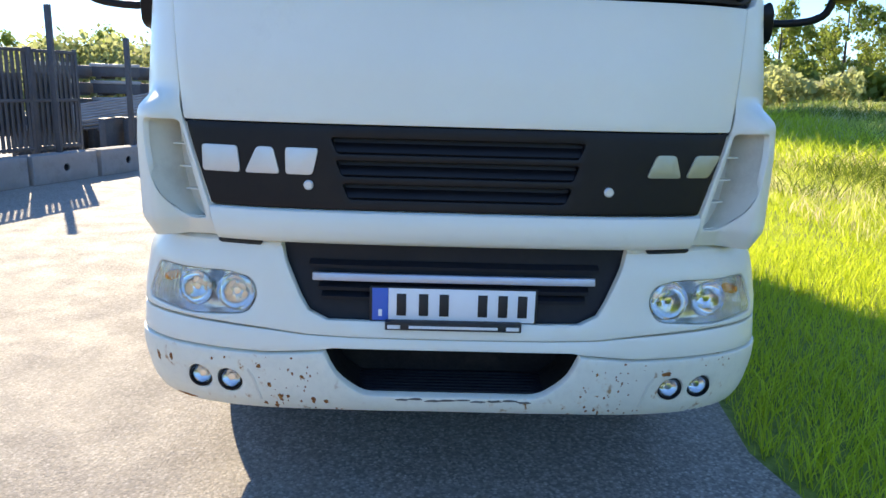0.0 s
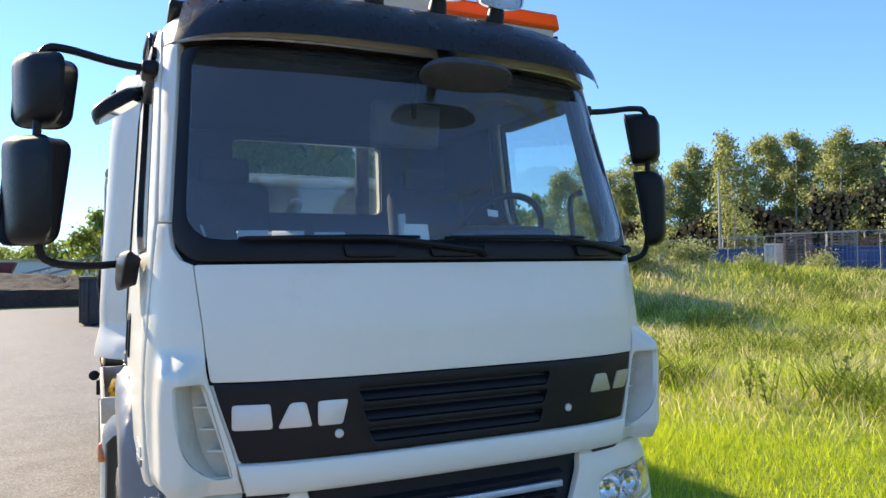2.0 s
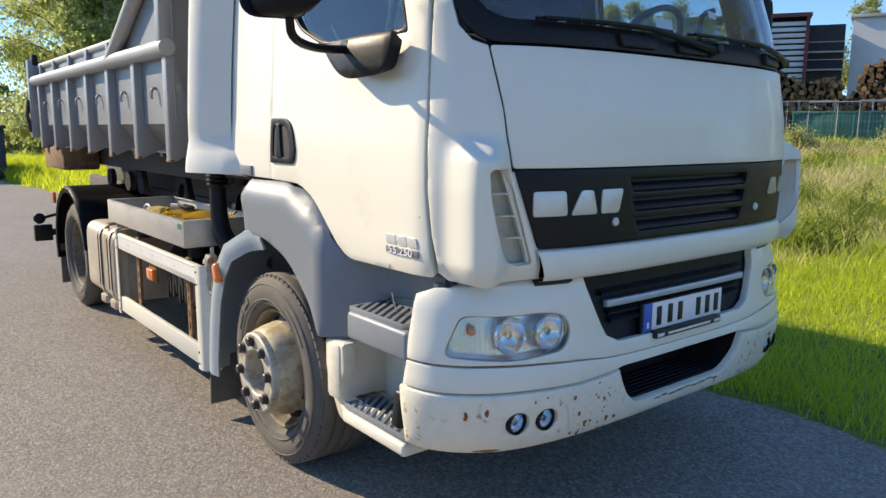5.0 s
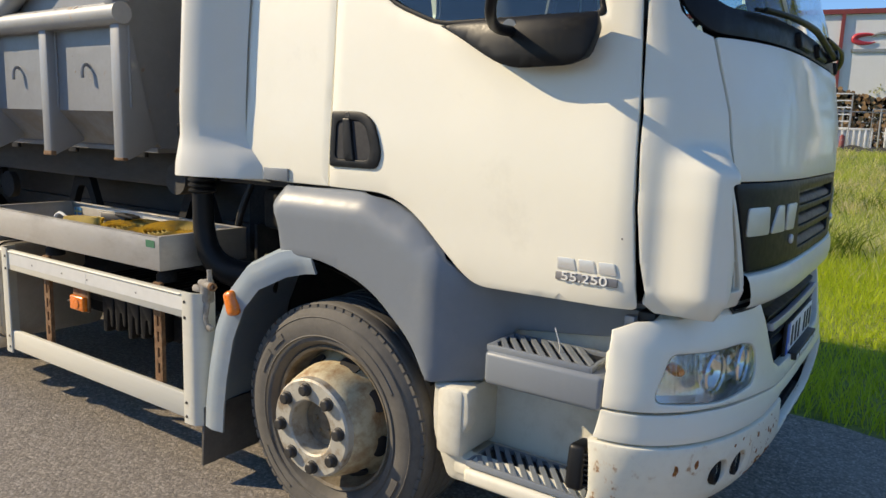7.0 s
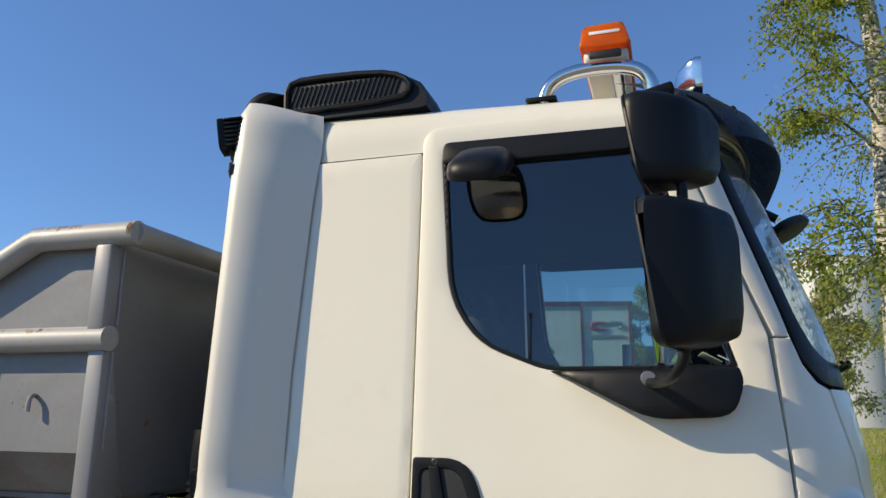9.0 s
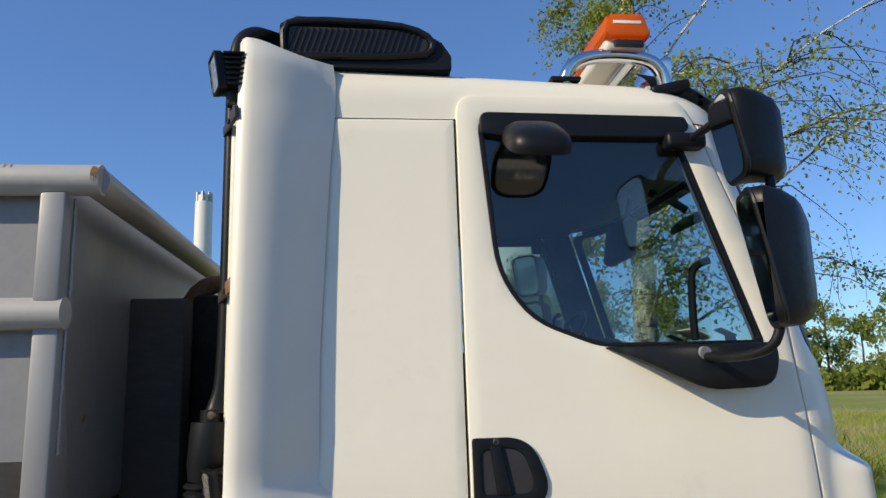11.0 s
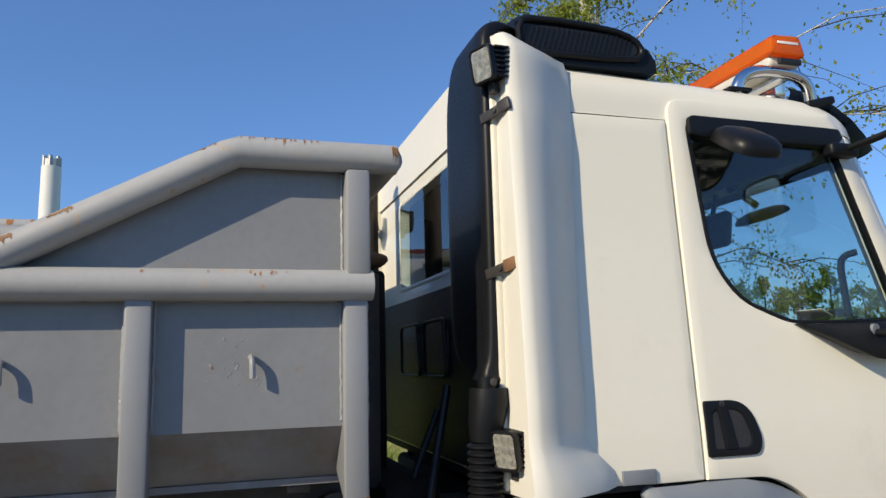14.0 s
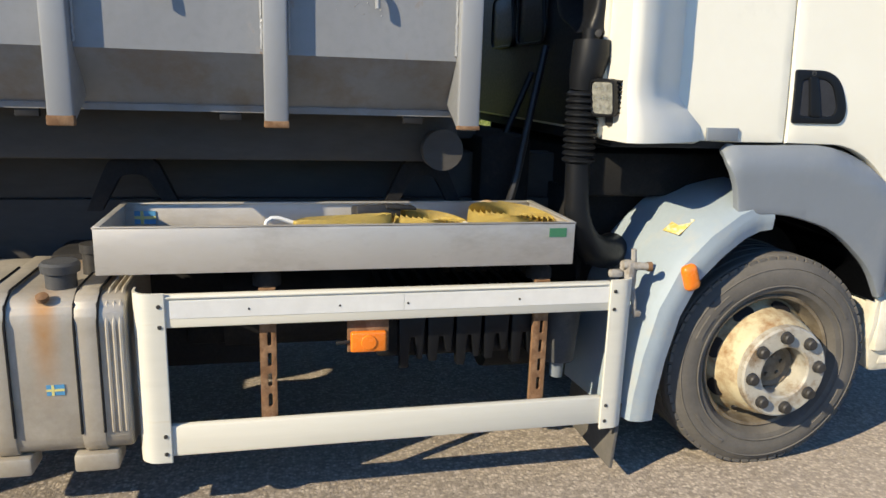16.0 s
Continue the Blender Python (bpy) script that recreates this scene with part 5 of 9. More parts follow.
part("scoop_rim", tube(bmesh.new(), [(-0.936, 1.97, 2.80), (-0.936, 1.975, 2.915), (-0.936, 1.90, 2.935), (-0.936, 1.60, 2.925), (-0.936, 1.49, 2.895), (-0.936, 1.455, 2.845), (-0.936, 1.50, 2.805), (-0.936, 1.97, 2.80)], 0.012, 8, False, 1), BLACK, scoop)
part("scoop_mouth", panel(rounded([(1.955, 2.81), (1.955, 2.91), (1.60, 2.905), (1.49, 2.88), (1.475, 2.845), (1.52, 2.815)], 0.02), lambda y, z: Vector((-0.9325, y, z)), thick=0.002, step=0.1, edge=0), INK, scoop)
for i in range(22):
    y = 1.945 - 0.0205 * i
    part("scoop_slat", boxed((-0.9345, y, 2.862), (0.006, 0.005, 0.088), turned(18, 0, 0), 0), BLACK, scoop)
duct = bmesh.new()
R = []
run = [(-0.80, 1.985, 2.885, 0.24, 0.07), (-0.82, 2.045, 2.885, 0.28, 0.062), (-0.81, 2.100, 2.840, 0.34, 0.056), (-0.795, 2.118, 2.74, 0.40, 0.054), (-0.785, 2.122, 2.55, 0.43, 0.054), (-0.785, 2.124, 2.0, 0.43, 0.054), (-0.81, 2.128, 1.74, 0.38, 0.056), (-0.90, 2.140, 1.66, 0.20, 0.058), (-0.95, 2.147, 1.63, 0.12, 0.06)]
fine = []
for i in range(len(run) - 1):
    p0, p1, p2, p3 = (np.array(run[min(max(j, 0), len(run) - 1)]) for j in (i - 1, i, i + 1, i + 2))
    for t in np.linspace(0, 1, 5, endpoint=False):
        fine.append(p1 + 0.5 * t * (p2 - p0 + t * (2 * p0 - 5 * p1 + 4 * p2 - p3 + t * (3 * (p1 - p2) + p3 - p0))))
fine.append(np.array(run[-1]))
for x, y, z, w, d in fine:
    R.append([duct.verts.new((x + u * w / 2, y + v * d, z + (0.02 * v if z > 2.7 else 0))) for u, v in rounded([(-1, -0.6, 0.45), (1, -0.6, 0.45), (1, 0.6, 0.45), (-1, 0.6, 0.45)], 0.45, 5)])
k = len(R[0])
for A, B in zip(R, R[1:]):
    for i in range(k):
        duct.faces.new((A[i], A[(i + 1) % k], B[(i + 1) % k], B[i]))
duct.faces.new(R[0])
duct.faces.new(R[-1])
bmesh.ops.recalc_face_normals(duct, faces=duct.faces[:])
duct = part("intake_duct", duct, BLACK, truck, "black upright air intake duct behind the cab", sharp=50)
part("duct_neck", tube(bmesh.new(), [(-0.985, 2.160, 1.64), (-0.985, 2.160, 1.58)], 0.032, 12), BLACK, duct)
part("duct_funnel", tube(bmesh.new(), [(-0.985, 2.155, 1.605), (-0.985, 2.155, 1.56), (-0.985, 2.170, 1.48), (-0.985, 2.175, 1.435)], [0.062, 0.066, 0.056, 0.046], 18), BLACK, duct)
part("duct_bolt", lathe(bmesh.new(), [(0.012, 0), (0.012, 0.01), (0, 0.012)], (-1.02, 2.150, 1.625), (-1, 0.4, 0), 12), NUT, duct)
prof = []
for i in range(11):
    z = 1.435 - i * 0.0225
    prof += [(0.046, z), (0.058, z - 0.008), (0.058, z - 0.014), (0.046, z - 0.0215)]
part("bellows", lathe(bmesh.new(), [(r, z - 1.3) for r, z in prof], (-0.985, 2.175, 1.3), (0, 0, 1), 24), BLACK, duct, sharp=30)
part("lower_pipe", tube(bmesh.new(), [(-0.985, 2.175, 1.19), (-0.985, 2.170, 1.02), (-0.98, 2.140, 0.93), (-0.955, 2.09, 0.87), (-0.90, 2.0, 0.84), (-0.80, 1.93, 0.83)], [0.042, 0.044, 0.050, 0.058, 0.064, 0.066], 18, True, 1), BLACK, duct)


def work_lamp(c, way, name="work_lamp"):
    q = Vector(way).to_track_quat("Y", "Z").to_matrix()
    c = Vector(c)
    ring = rounded([(-0.052, 0.062, 0.02), (0.052, 0.062, 0.02), (0.052, -0.062, 0.02), (-0.052, -0.062, 0.02)], 0.02, 4)
    b = bmesh.new()
    R = []
    for dy, k in ((0.036, 0.84), (0.042, 0.90), (0.040, 1.0), (0.020, 1.0), (0.010, 0.88), (-0.05, 0.80)):
        R.append([b.verts.new(c + q @ Vector((u * k, dy, v * k))) for u, v in ring])
    for A, B in zip(R, R[1:]):
        for i in range(len(ring)):
            b.faces.new((A[i], A[(i + 1) % len(ring)], B[(i + 1) % len(ring)], B[i]))
    b.faces.new(R[-1])
    bmesh.ops.recalc_face_normals(b, faces=b.faces[:])
    w = part(name, b, BLACK, truck, "square black LED work lamp with cooling ribs", sharp=40)
    b = bmesh.new()
    b.faces.new([b.verts.new(c + q @ Vector((u * 0.84, 0.037, v * 0.84))) for u, v in ring])
    bmesh.ops.recalc_face_normals(b, faces=b.faces[:])
    part("lens", b, LED, w)
    for i in range(3):
        for j in range(3):
            part("led", lathe(bmesh.new(), [(0.013, 0), (0.009, 0.007), (0, 0.009)], c + q @ Vector((-0.03 + 0.03 * i, 0.035, -0.034 + 0.034 * j)), q @ Vector((0, 1, 0)), 10), pane_clear, w)
    for i in range(7):
        part("rib", boxed(c + q @ Vector((0, -0.020, -0.051 + 0.017 * i)), (0.110, 0.066, 0.007), q, 0.001), BLACK, w)
    part("lamp_bracket", boxed(c + q @ Vector((0, -0.005, -0.078)), (0.03, 0.03, 0.04), q, 0.005), NUT, w)
    return w


work_lamp((-1.045, 2.135, 2.68), (-0.36, 0.92, -0.16))
work_lamp((-1.065, 2.112, 1.42), (-0.40, 0.90, -0.14))
work_lamp((0.80, 2.19, 2.50), (0.30, 0.94, -0.10))
part("lamp_stay", boxed((0.87, 2.14, 2.47), (0.10, 0.012, 0.03), turned(0, 20, -20), 0.003), NUT, truck)
for z in (2.52, 1.985):
    strip = part("duct_strap", boxed((-1.035, 2.122, z), (0.12, 0.008, 0.034), turned(0, 12, 27), 0.002), NUT, duct, "galvanised clamp strip")
    part("strap_end", boxed((-1.080, 2.101, z + 0.012), (0.050, 0.014, 0.042), turned(0, 12, 27), 0.003), RUST if z < 2.2 else NUT, strip)
    part("bolt", lathe(bmesh.new(), [(0.009, 0), (0.009, 0.006), (0, 0.008)], (-1.045, 2.122, z + 0.003), (-0.45, 0.9, 0), 8), NUT, strip)


# ---- wheels ----
def make_wheel(centre, sx, dished, k_=1.0):
    """A truck wheel: tyre with grooves, rim with hand holes, hub and nuts. dished: the hub lies deep inside, as on a rear axle."""
    c = Vector(centre)
    ax = Vector((sx, 0, 0))
    w = thing("wheel", "", "", at=(0, 0, 0))
    bpy.data.objects.remove(w)
    prof = [(0.270, 0.020), (0.285, 0.045), (0.300, 0.058), (0.345, 0.070), (0.385, 0.066), (0.412, 0.052), (0.424, 0.040), (0.437, 0.030)]
    n = 36
    tread = []
    for i in range(5):
        x0 = 0.026 - i * 0.055
        tread += [(0.4395, x0), (0.440, x0 - 0.020), (0.440, x0 - 0.040), (0.430, x0 - 0.043), (0.430, x0 - 0.052)]
    inner = [(0.437, -0.245), (0.41, -0.265), (0.36, -0.28), (0.285, -0.26), (0.27, -0.23)]
    prof = [(r if i < 2 else r * k_, h) for i, (r, h) in enumerate(prof)]
    tread = [(r * k_, h) for r, h in tread]
    ty = part("wheel", lathe(bmesh.new(), prof + tread + inner, c, ax, 72), RUBBER, truck, "worn truck wheel, dusty tyre on a cream steel rim", sharp=32)
    for r in (0.322 * k_, 0.392 * k_):
        part("tyre_ring", lathe(bmesh.new(), [(r - 0.004, 0.0655 if r < 0.35 else 0.063), (r, 0.0705 if r < 0.35 else 0.0668), (r + 0.004, 0.068 if r < 0.35 else 0.062)], c, ax, 72), RUBBER, ty)
    for k, (a0, a1, r0, r1) in enumerate(((20, 36, 0.345, 0.372), (40, 52, 0.345, 0.372), (118, 150, 0.352, 0.366), (200, 216, 0.345, 0.372), (220, 232, 0.345, 0.372), (300, 330, 0.352, 0.366))):
        b = bmesh.new()
        rows = []
        for a in np.linspace(radians(a0), radians(a1), 8):
            d = Vector((0, math.cos(a), math.sin(a)))
            rows.append([b.verts.new(c + d * r * k_ + ax * h) for r, h in ((r0, 0.0685), (r0 + 0.002, 0.0725), (r1 - 0.002, 0.0718), (r1, 0.0665))])
        for A, B in zip(rows, rows[1:]):
            for i in range(3):
                b.faces.new((A[i], A[i + 1], B[i + 1], B[i]))
        bmesh.ops.recalc_face_normals(b, faces=b.faces[:])
        part("tyre_marking", b, RUBBER, ty)
    # tread blocks at the shoulder
    b = bmesh.new()
    for k in range(64):
        a = 2 * math.pi * k / 64
        d = Vector((0, math.cos(a), math.sin(a)))
        q = Matrix((ax, d, ax.cross(d))).transposed()
        box(b, c + d * 0.4255 * k_ + ax * 0.026, (0.034, 0.017, 0.031), q)
    tagged(part("tread_rest", b, RUBBER, ty, smooth=False), kind="stuff")
    if not dished:
        rim = part("rim", lathe(bmesh.new(), [(0.270, 0.0), (0.274, 0.028), (0.268, 0.036), (0.258, 0.030), (0.252, 0.0), (0.246, -0.040), (0.235, -0.055), (0.236, -0.12), (0.262, -0.22)], c, ax, 56), RIMDARK, ty, "worn steel rim")
        disc = lathe(bmesh.new(), [(0.243, -0.045), (0.232, -0.030), (0.215, -0.005), (0.207, 0.040), (0.196, 0.085), (0.188, 0.106), (0.176, 0.116), (0.11, 0.118), (0.108, 0.05)], c, ax, 64)
        part("disc", disc, RIM, rim, "cream disc with rust streaks")
        for k in range(8):
            a = 2 * math.pi * (k + 0.35) / 8
            d = Vector((0, math.cos(a), math.sin(a)))
            p = c + d * 0.2135 + ax * 0.0005
            nrm = (ax * 0.55 + d * 0.83).normalized()
            hb = lathe(bmesh.new(), [(0.030, -0.012), (0.031, 0.006), (0.0, 0.0064)], p, nrm, 18)
            tang = ax.cross(d)
            for v in hb.verts:
                v.co += tang * (v.co - p).dot(tang) * 0.35
            part("hand_hole", hb, INK, rim)
        part("hub_face", lathe(bmesh.new(), [(0.180, 0.112), (0.178, 0.138), (0.171, 0.144), (0.104, 0.144), (0.097, 0.138), (0.094, 0.08), (0.090, 0.03), (0.0, 0.025)], c, ax, 48), HUBFACE, rim)
        part("hub_cap", lathe(bmesh.new(), [(0.089, 0.062), (0.084, 0.070), (0.070, 0.058), (0.062, 0.060), (0.045, 0.068), (0.0, 0.070)], c, ax, 32), RIMDARK, rim)
        for k in range(5):
            a = 2 * math.pi * (k + 0.2) / 5
            part("hub_stud", lathe(bmesh.new(), [(0.009, -0.005), (0.009, 0.010), (0, 0.012)], c + Vector((0, math.cos(a), math.sin(a))) * 0.040 + ax * 0.068, ax, 8), RIMDARK, rim)
        rn, hn = 0.141, 0.144
    else:
        rim = part("rim", lathe(bmesh.new(), [(0.270, 0.0), (0.274, 0.028), (0.268, 0.036), (0.258, 0.030), (0.250, -0.02), (0.240, -0.10), (0.215, -0.150), (0.17, -0.165), (0.12, -0.165), (0.115, -0.06), (0.105, -0.02), (0.07, -0.01), (0, -0.01)], c, ax, 56), RIMDARK, ty, "worn steel rim")
        rn, hn = 0.145, -0.165
    for k in range(8):
        a = 2 * math.pi * (k + 0.85) / 8
        d = Vector((0, math.cos(a), math.sin(a)))
        p = c + d * rn + ax * hn
        part("nut", lathe(bmesh.new(), [(0.0245, 0), (0.0245, 0.004), (0.0205, 0.006), (0.0205, 0.020), (0.016, 0.025), (0, 0.026)], p, ax, 14), NUT, rim)
    return ty


FRONT_AXLE, REAR_AXLE = 1.360, 5.10
make_wheel((-1.025, FRONT_AXLE, 0.427), -1, False, 0.98)
make_wheel((1.025, FRONT_AXLE, 0.427), 1, False, 0.98)
for sx in (-1, 1):
    make_wheel((sx * 1.03, REAR_AXLE, 0.438), sx, True)
    make_wheel((sx * 0.70, REAR_AXLE, 0.438), sx, True)


# ---- mudguards and steps ----
def arch_sheet(bm, line, x0, x1, lip=0.04, thick=0.02):
    """A bent sheet along a line of (y, z), from x0 outside to x1 inside."""
    A = [bm.verts.new((x0, y, z)) for y, z in line]
    B = [bm.verts.new((x1, y, z)) for y, z in line]
    for i in range(len(line) - 1):
        bm.faces.new((A[i], A[i + 1], B[i + 1], B[i]))
    return bm


def front_guard(sx):
    # outer face of the dark-grey guard with a rounded shoulder
    outer = rounded([(1.655, 1.215, 0.03), (1.625, 1.268, 0.03), (1.22, 1.272, 0.06), (1.04, 1.215, 0.08), (0.79, 1.002, 0.05), (0.27, 0.985, 0.0), (0.27, 0.90, 0.0), (0.70, 0.85, 0.0), (0.775, 0.68, 0.0),
                     (0.925, 0.68, 0.0), (0.99, 0.80, 0.06), (1.17, 0.955, 0.10), (1.40, 1.018, 0.08), (1.590, 1.014, 0.012), (1.605, 1.12, 0.06)], 0.05)
    def face(y, z):
        # full outside along the arch, drawn in beside the step well
        inw = float(np.interp(y, (0.70, 0.90), (0.20, 0.0)))
        line_z = float(np.interp(y, (0.70, 0.79, 1.02, 1.20, 1.60, 1.72), (0.94, 1.0, 1.19, 1.27, 1.27, 1.17)))
        sh = max(0.0, z - (line_z - 0.09)) / 0.09
        return Vector((sx * (1.095 - inw - 0.055 * min(1, sh) ** 2.2 * float(np.interp(y, (0.80, 1.05), (0.0, 1.0)))), y, z))
    g = part("front_mudguard", panel(outer, face, thick=0.03, step=0.035, edge=0.010), GREY, truck, "grey plastic front mudguard")
    b = bmesh.new()
    arch_sheet(b, [(0.915, 0.66), (0.975, 0.79), (1.06, 0.87), (1.17, 0.925), (1.30, 0.97), (1.42, 1.0), (1.57, 1.0)], sx * 1.07, sx * 0.66)
    bmesh.ops.solidify(b, geom=b.faces[:], thickness=0.012)
    part("guard_inside", b, BLACK, g)
    # pale rear half with the marker lamp
    line = [(1.44, 1.058), (1.50, 1.050), (1.59, 1.025), (1.72, 0.955), (1.825, 0.845), (1.90, 0.69), (1.945, 0.51), (1.968, 0.36), (1.975, 0.265)]
    b = bmesh.new()
    rows = []
    for dx, dn in ((1.128, -0.098), (1.142, -0.05), (1.137, -0.012), (1.105, 0.004), (1.0, 0.030), (0.70, 0.060)):
        row = []
        for i, (y, z) in enumerate(line):
            t = Vector((line[min(i + 1, len(line) - 1)][0] - line[max(i - 1, 0)][0], line[min(i + 1, len(line) - 1)][1] - line[max(i - 1, 0)][1])).normalized()
            tuck = 0.060 * (1 - smoothed((y - 1.52) / 0.16))
            row.append(b.verts.new((sx * (dx - tuck), y - t.y * dn, z + t.x * dn)))
        rows.append(row)
    for A, B in zip(rows, rows[1:]):
        for i in range(len(line) - 1):
            b.faces.new((A[i], A[i + 1], B[i + 1], B[i]))
    bmesh.ops.subdivide_edges(b, edges=b.edges[:], cuts=1, use_grid_fill=True, smooth=0.6)
    bmesh.ops.solidify(b, geom=b.faces[:], thickness=0.010)
    bmesh.ops.recalc_face_normals(b, faces=b.faces[:])
    r = part("rear_mudguard_half", b, PALE, g, "pale blue-grey mudguard, dusty", sharp=50)
    part("mud_flap", boxed((sx * 0.92, 2.01, 0.20), (0.42, 0.014, 0.26), turned(4, 0, 0), 0.003), RUBBER, g)
    part("marker_lamp", boxed((sx * 1.152, 1.790, 0.806), (0.044, 0.060, 0.098), turned(-18, 0, 0), 0.021, 4), AMBER, g, "orange side marker lamp")
    part("peeling_foil", boxed((sx * 1.00, 1.765, 0.963), (0.09, 0.085, 0.003), turned(-38, 0, 10), 0.001), FOIL, g)


def steps(sx):
    """Two steps set into the side between wheel and bumper."""
    well = part("step_well", panel(rounded([(0.86, 0.99), (0.28, 0.99), (0.28, 0.40), (0.86, 0.40)], 0.01), lambda y, z: Vector((sx * 0.86, y, z)), thick=0.02, step=0.15, edge=0), CREAM, truck, "cream step well")
    part("well_upper", panel([(0.80, 1.0), (0.27, 1.0), (0.27, 0.80), (0.80, 0.80)], lambda y, z: Vector((sx * (0.84 + (z - 0.8) * 0.2), y, z)), thick=0.02, step=0.15, edge=0), GREY, well)
    # cream cheek behind the wheel edge
    cheek = rounded([(0.905, 0.678, 0.01), (0.765, 0.678, 0.01), (0.765, 0.56, 0.02), (0.80, 0.50, 0.02), (0.80, 0.44, 0.02), (0.34, 0.432, 0.01), (0.37, 0.44, 0.01), (0.37, 0.385, 0.02), (0.50, 0.365, 0.05), (0.86, 0.345, 0.03), (0.905, 0.50, 0.02)], 0.02)
    part("step_cheek", panel(cheek, lambda y, z: Vector((sx * (1.070 - 0.03 * max(0, (0.56 - z)) / 0.2), y, z)), thick=0.05, step=0.05, edge=0.012), CREAM, well)
    b = bmesh.new()
    box(b, (sx * 0.96, 0.835, 0.56), (0.24, 0.10, 0.23), None, 0.02)
    part("cheek_body", b, CREAM, well)
    part("step_floor", boxed((sx * 0.94, 0.60, 0.405), (0.22, 0.46, 0.05), None, 0.01), CREAM, well)
    for z, y0, y1, xo, name in ((0.835, 0.70, 0.37, 1.080, "upper_step"), (0.435, 0.765, 0.37, 1.068, "lower_step")):
        s = part(name, boxed((sx * (xo - 0.085), (y0 + y1) / 2 - (0.018 if z > 0.6 else 0), z - (0.060 if z > 0.6 else 0.040)), (0.19, y0 - y1 + (0.05 if z > 0.6 else 0.02), 0.105 if z > 0.6 else 0.05), None, 0.016, 3), GREY if z > 0.6 else CREAM, well, "step with a grey slatted tread")
        fr = bmesh.new()
        for c, d in (((xo - 0.008, (y0 + y1) / 2), (0.012, y0 - y1)), ((xo - 0.165, (y0 + y1) / 2), (0.012, y0 - y1)), ((xo - 0.086, y0), (0.165, 0.012)), ((xo - 0.086, y1), (0.165, 0.012))):
            box(fr, (sx * c[0], c[1], z), (d[0], d[1], 0.020), None, 0.002)
        part("tread_frame", fr, GREY, s)
        xi, xo_ = xo - 0.162, xo - 0.010
        pitch, slat, run = 0.040, 0.019, 0.115
        for i in range(16):
            c = y1 - 0.02 + pitch * i
            quad = [(xi, c + run), (xi, c + run + slat), (xo_, c + slat), (xo_, c)]
            # keep what lies within the frame
            for lim, sg_ in ((y0 - 0.004, 1), (y1 + 0.004, -1)):
                cut = []
                for (xa, ya), (xb, yb) in zip(quad, quad[1:] + quad[:1]):
                    ia, ib = sg_ * (lim - ya) >= 0, sg_ * (lim - yb) >= 0
                    if ia:
                        cut.append((xa, ya))
                    if ia != ib:
                        t_ = (lim - ya) / (yb - ya)
                        cut.append((xa + (xb - xa) * t_, lim))
                quad = cut
                if len(quad) < 3:
                    break
            if len(quad) >= 3:
                b = bmesh.new()
                prism(b, [(sx * x, y) for x, y in quad], along_z, z - 0.010, z + 0.011, 0)
                bmesh.ops.recalc_face_normals(b, faces=b.faces[:])
                part("tread_slat", b, GREY, s)
        part("tread_gap", boxed((sx * (xo - 0.086), (y0 + y1) / 2, z - 0.0065), (0.15, y0 - y1 - 0.01, 0.004), None, 0), INK, s)
    part("bracket", boxed((sx * 0.975, 0.300, 0.962), (0.03, 0.03, 0.05), None, 0.005), GREY, well)
    # black box put in as the shade of the gap above the bumper
    part("gap_shade_box", boxed((sx * 0.90, 0.262, 0.975), (0.12, 0.05, 0.045), None, 0.004), INK, well)
    part("bumper_end", boxed((sx * 0.935, 0.335, 0.665), (0.18, 0.03, 0.44), None, 0.01), CREAM, well)


both(front_guard)
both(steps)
# black work lamp lying on the lower step
wl_ = part("step_lamp", boxed((-1.035, 0.395, 0.535), (0.10, 0.055, 0.135), turned(0, 8, 0), 0.016, 3), BLACK, truck, "black work lamp on the lower step")
for i in range(7):
    part("rib", boxed((-1.035, 0.362, 0.49 + 0.015 * i), (0.085, 0.02, 0.005), turned(0, 8, 0), 0.001), BLACK, wl_)
part("cable", tube(bmesh.new(), [(-1.02, 0.36, 0.50), (-1.03, 0.32, 0.50), (-1.02, 0.29, 0.56), (-1.0, 0.29, 0.64)], 0.005, 6, True, 1), INK, wl_)
part("loose_wire", tube(bmesh.new(), [(-1.0, 0.50, 0.84), (-1.02, 0.49, 0.87), (-1.02, 0.51, 0.92)], 0.002, 5, True, 1), PALEPRINT, truck)

# ---- chassis ----
ch = part("chassis_beam", boxed((-0.42, 4.1, 0.86), (0.07, 6.4, 0.24), None, 0.008), BEAM, truck, "dirty steel chassis")
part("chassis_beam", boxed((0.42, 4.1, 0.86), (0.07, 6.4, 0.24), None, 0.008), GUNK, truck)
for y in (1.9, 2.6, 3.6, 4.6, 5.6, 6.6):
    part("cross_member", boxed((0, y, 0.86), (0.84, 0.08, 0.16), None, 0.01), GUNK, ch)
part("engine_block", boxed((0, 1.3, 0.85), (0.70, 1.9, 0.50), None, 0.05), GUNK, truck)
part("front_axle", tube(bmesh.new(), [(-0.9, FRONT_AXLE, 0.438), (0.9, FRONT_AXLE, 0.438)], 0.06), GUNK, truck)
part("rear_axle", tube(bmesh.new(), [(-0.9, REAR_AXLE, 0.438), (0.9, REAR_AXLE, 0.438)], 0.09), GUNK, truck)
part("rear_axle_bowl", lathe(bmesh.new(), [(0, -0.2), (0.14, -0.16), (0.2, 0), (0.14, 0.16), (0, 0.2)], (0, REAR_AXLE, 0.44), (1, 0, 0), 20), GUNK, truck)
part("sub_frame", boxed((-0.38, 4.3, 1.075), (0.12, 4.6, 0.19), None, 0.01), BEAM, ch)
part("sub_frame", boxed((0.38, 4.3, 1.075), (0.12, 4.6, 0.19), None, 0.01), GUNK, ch)
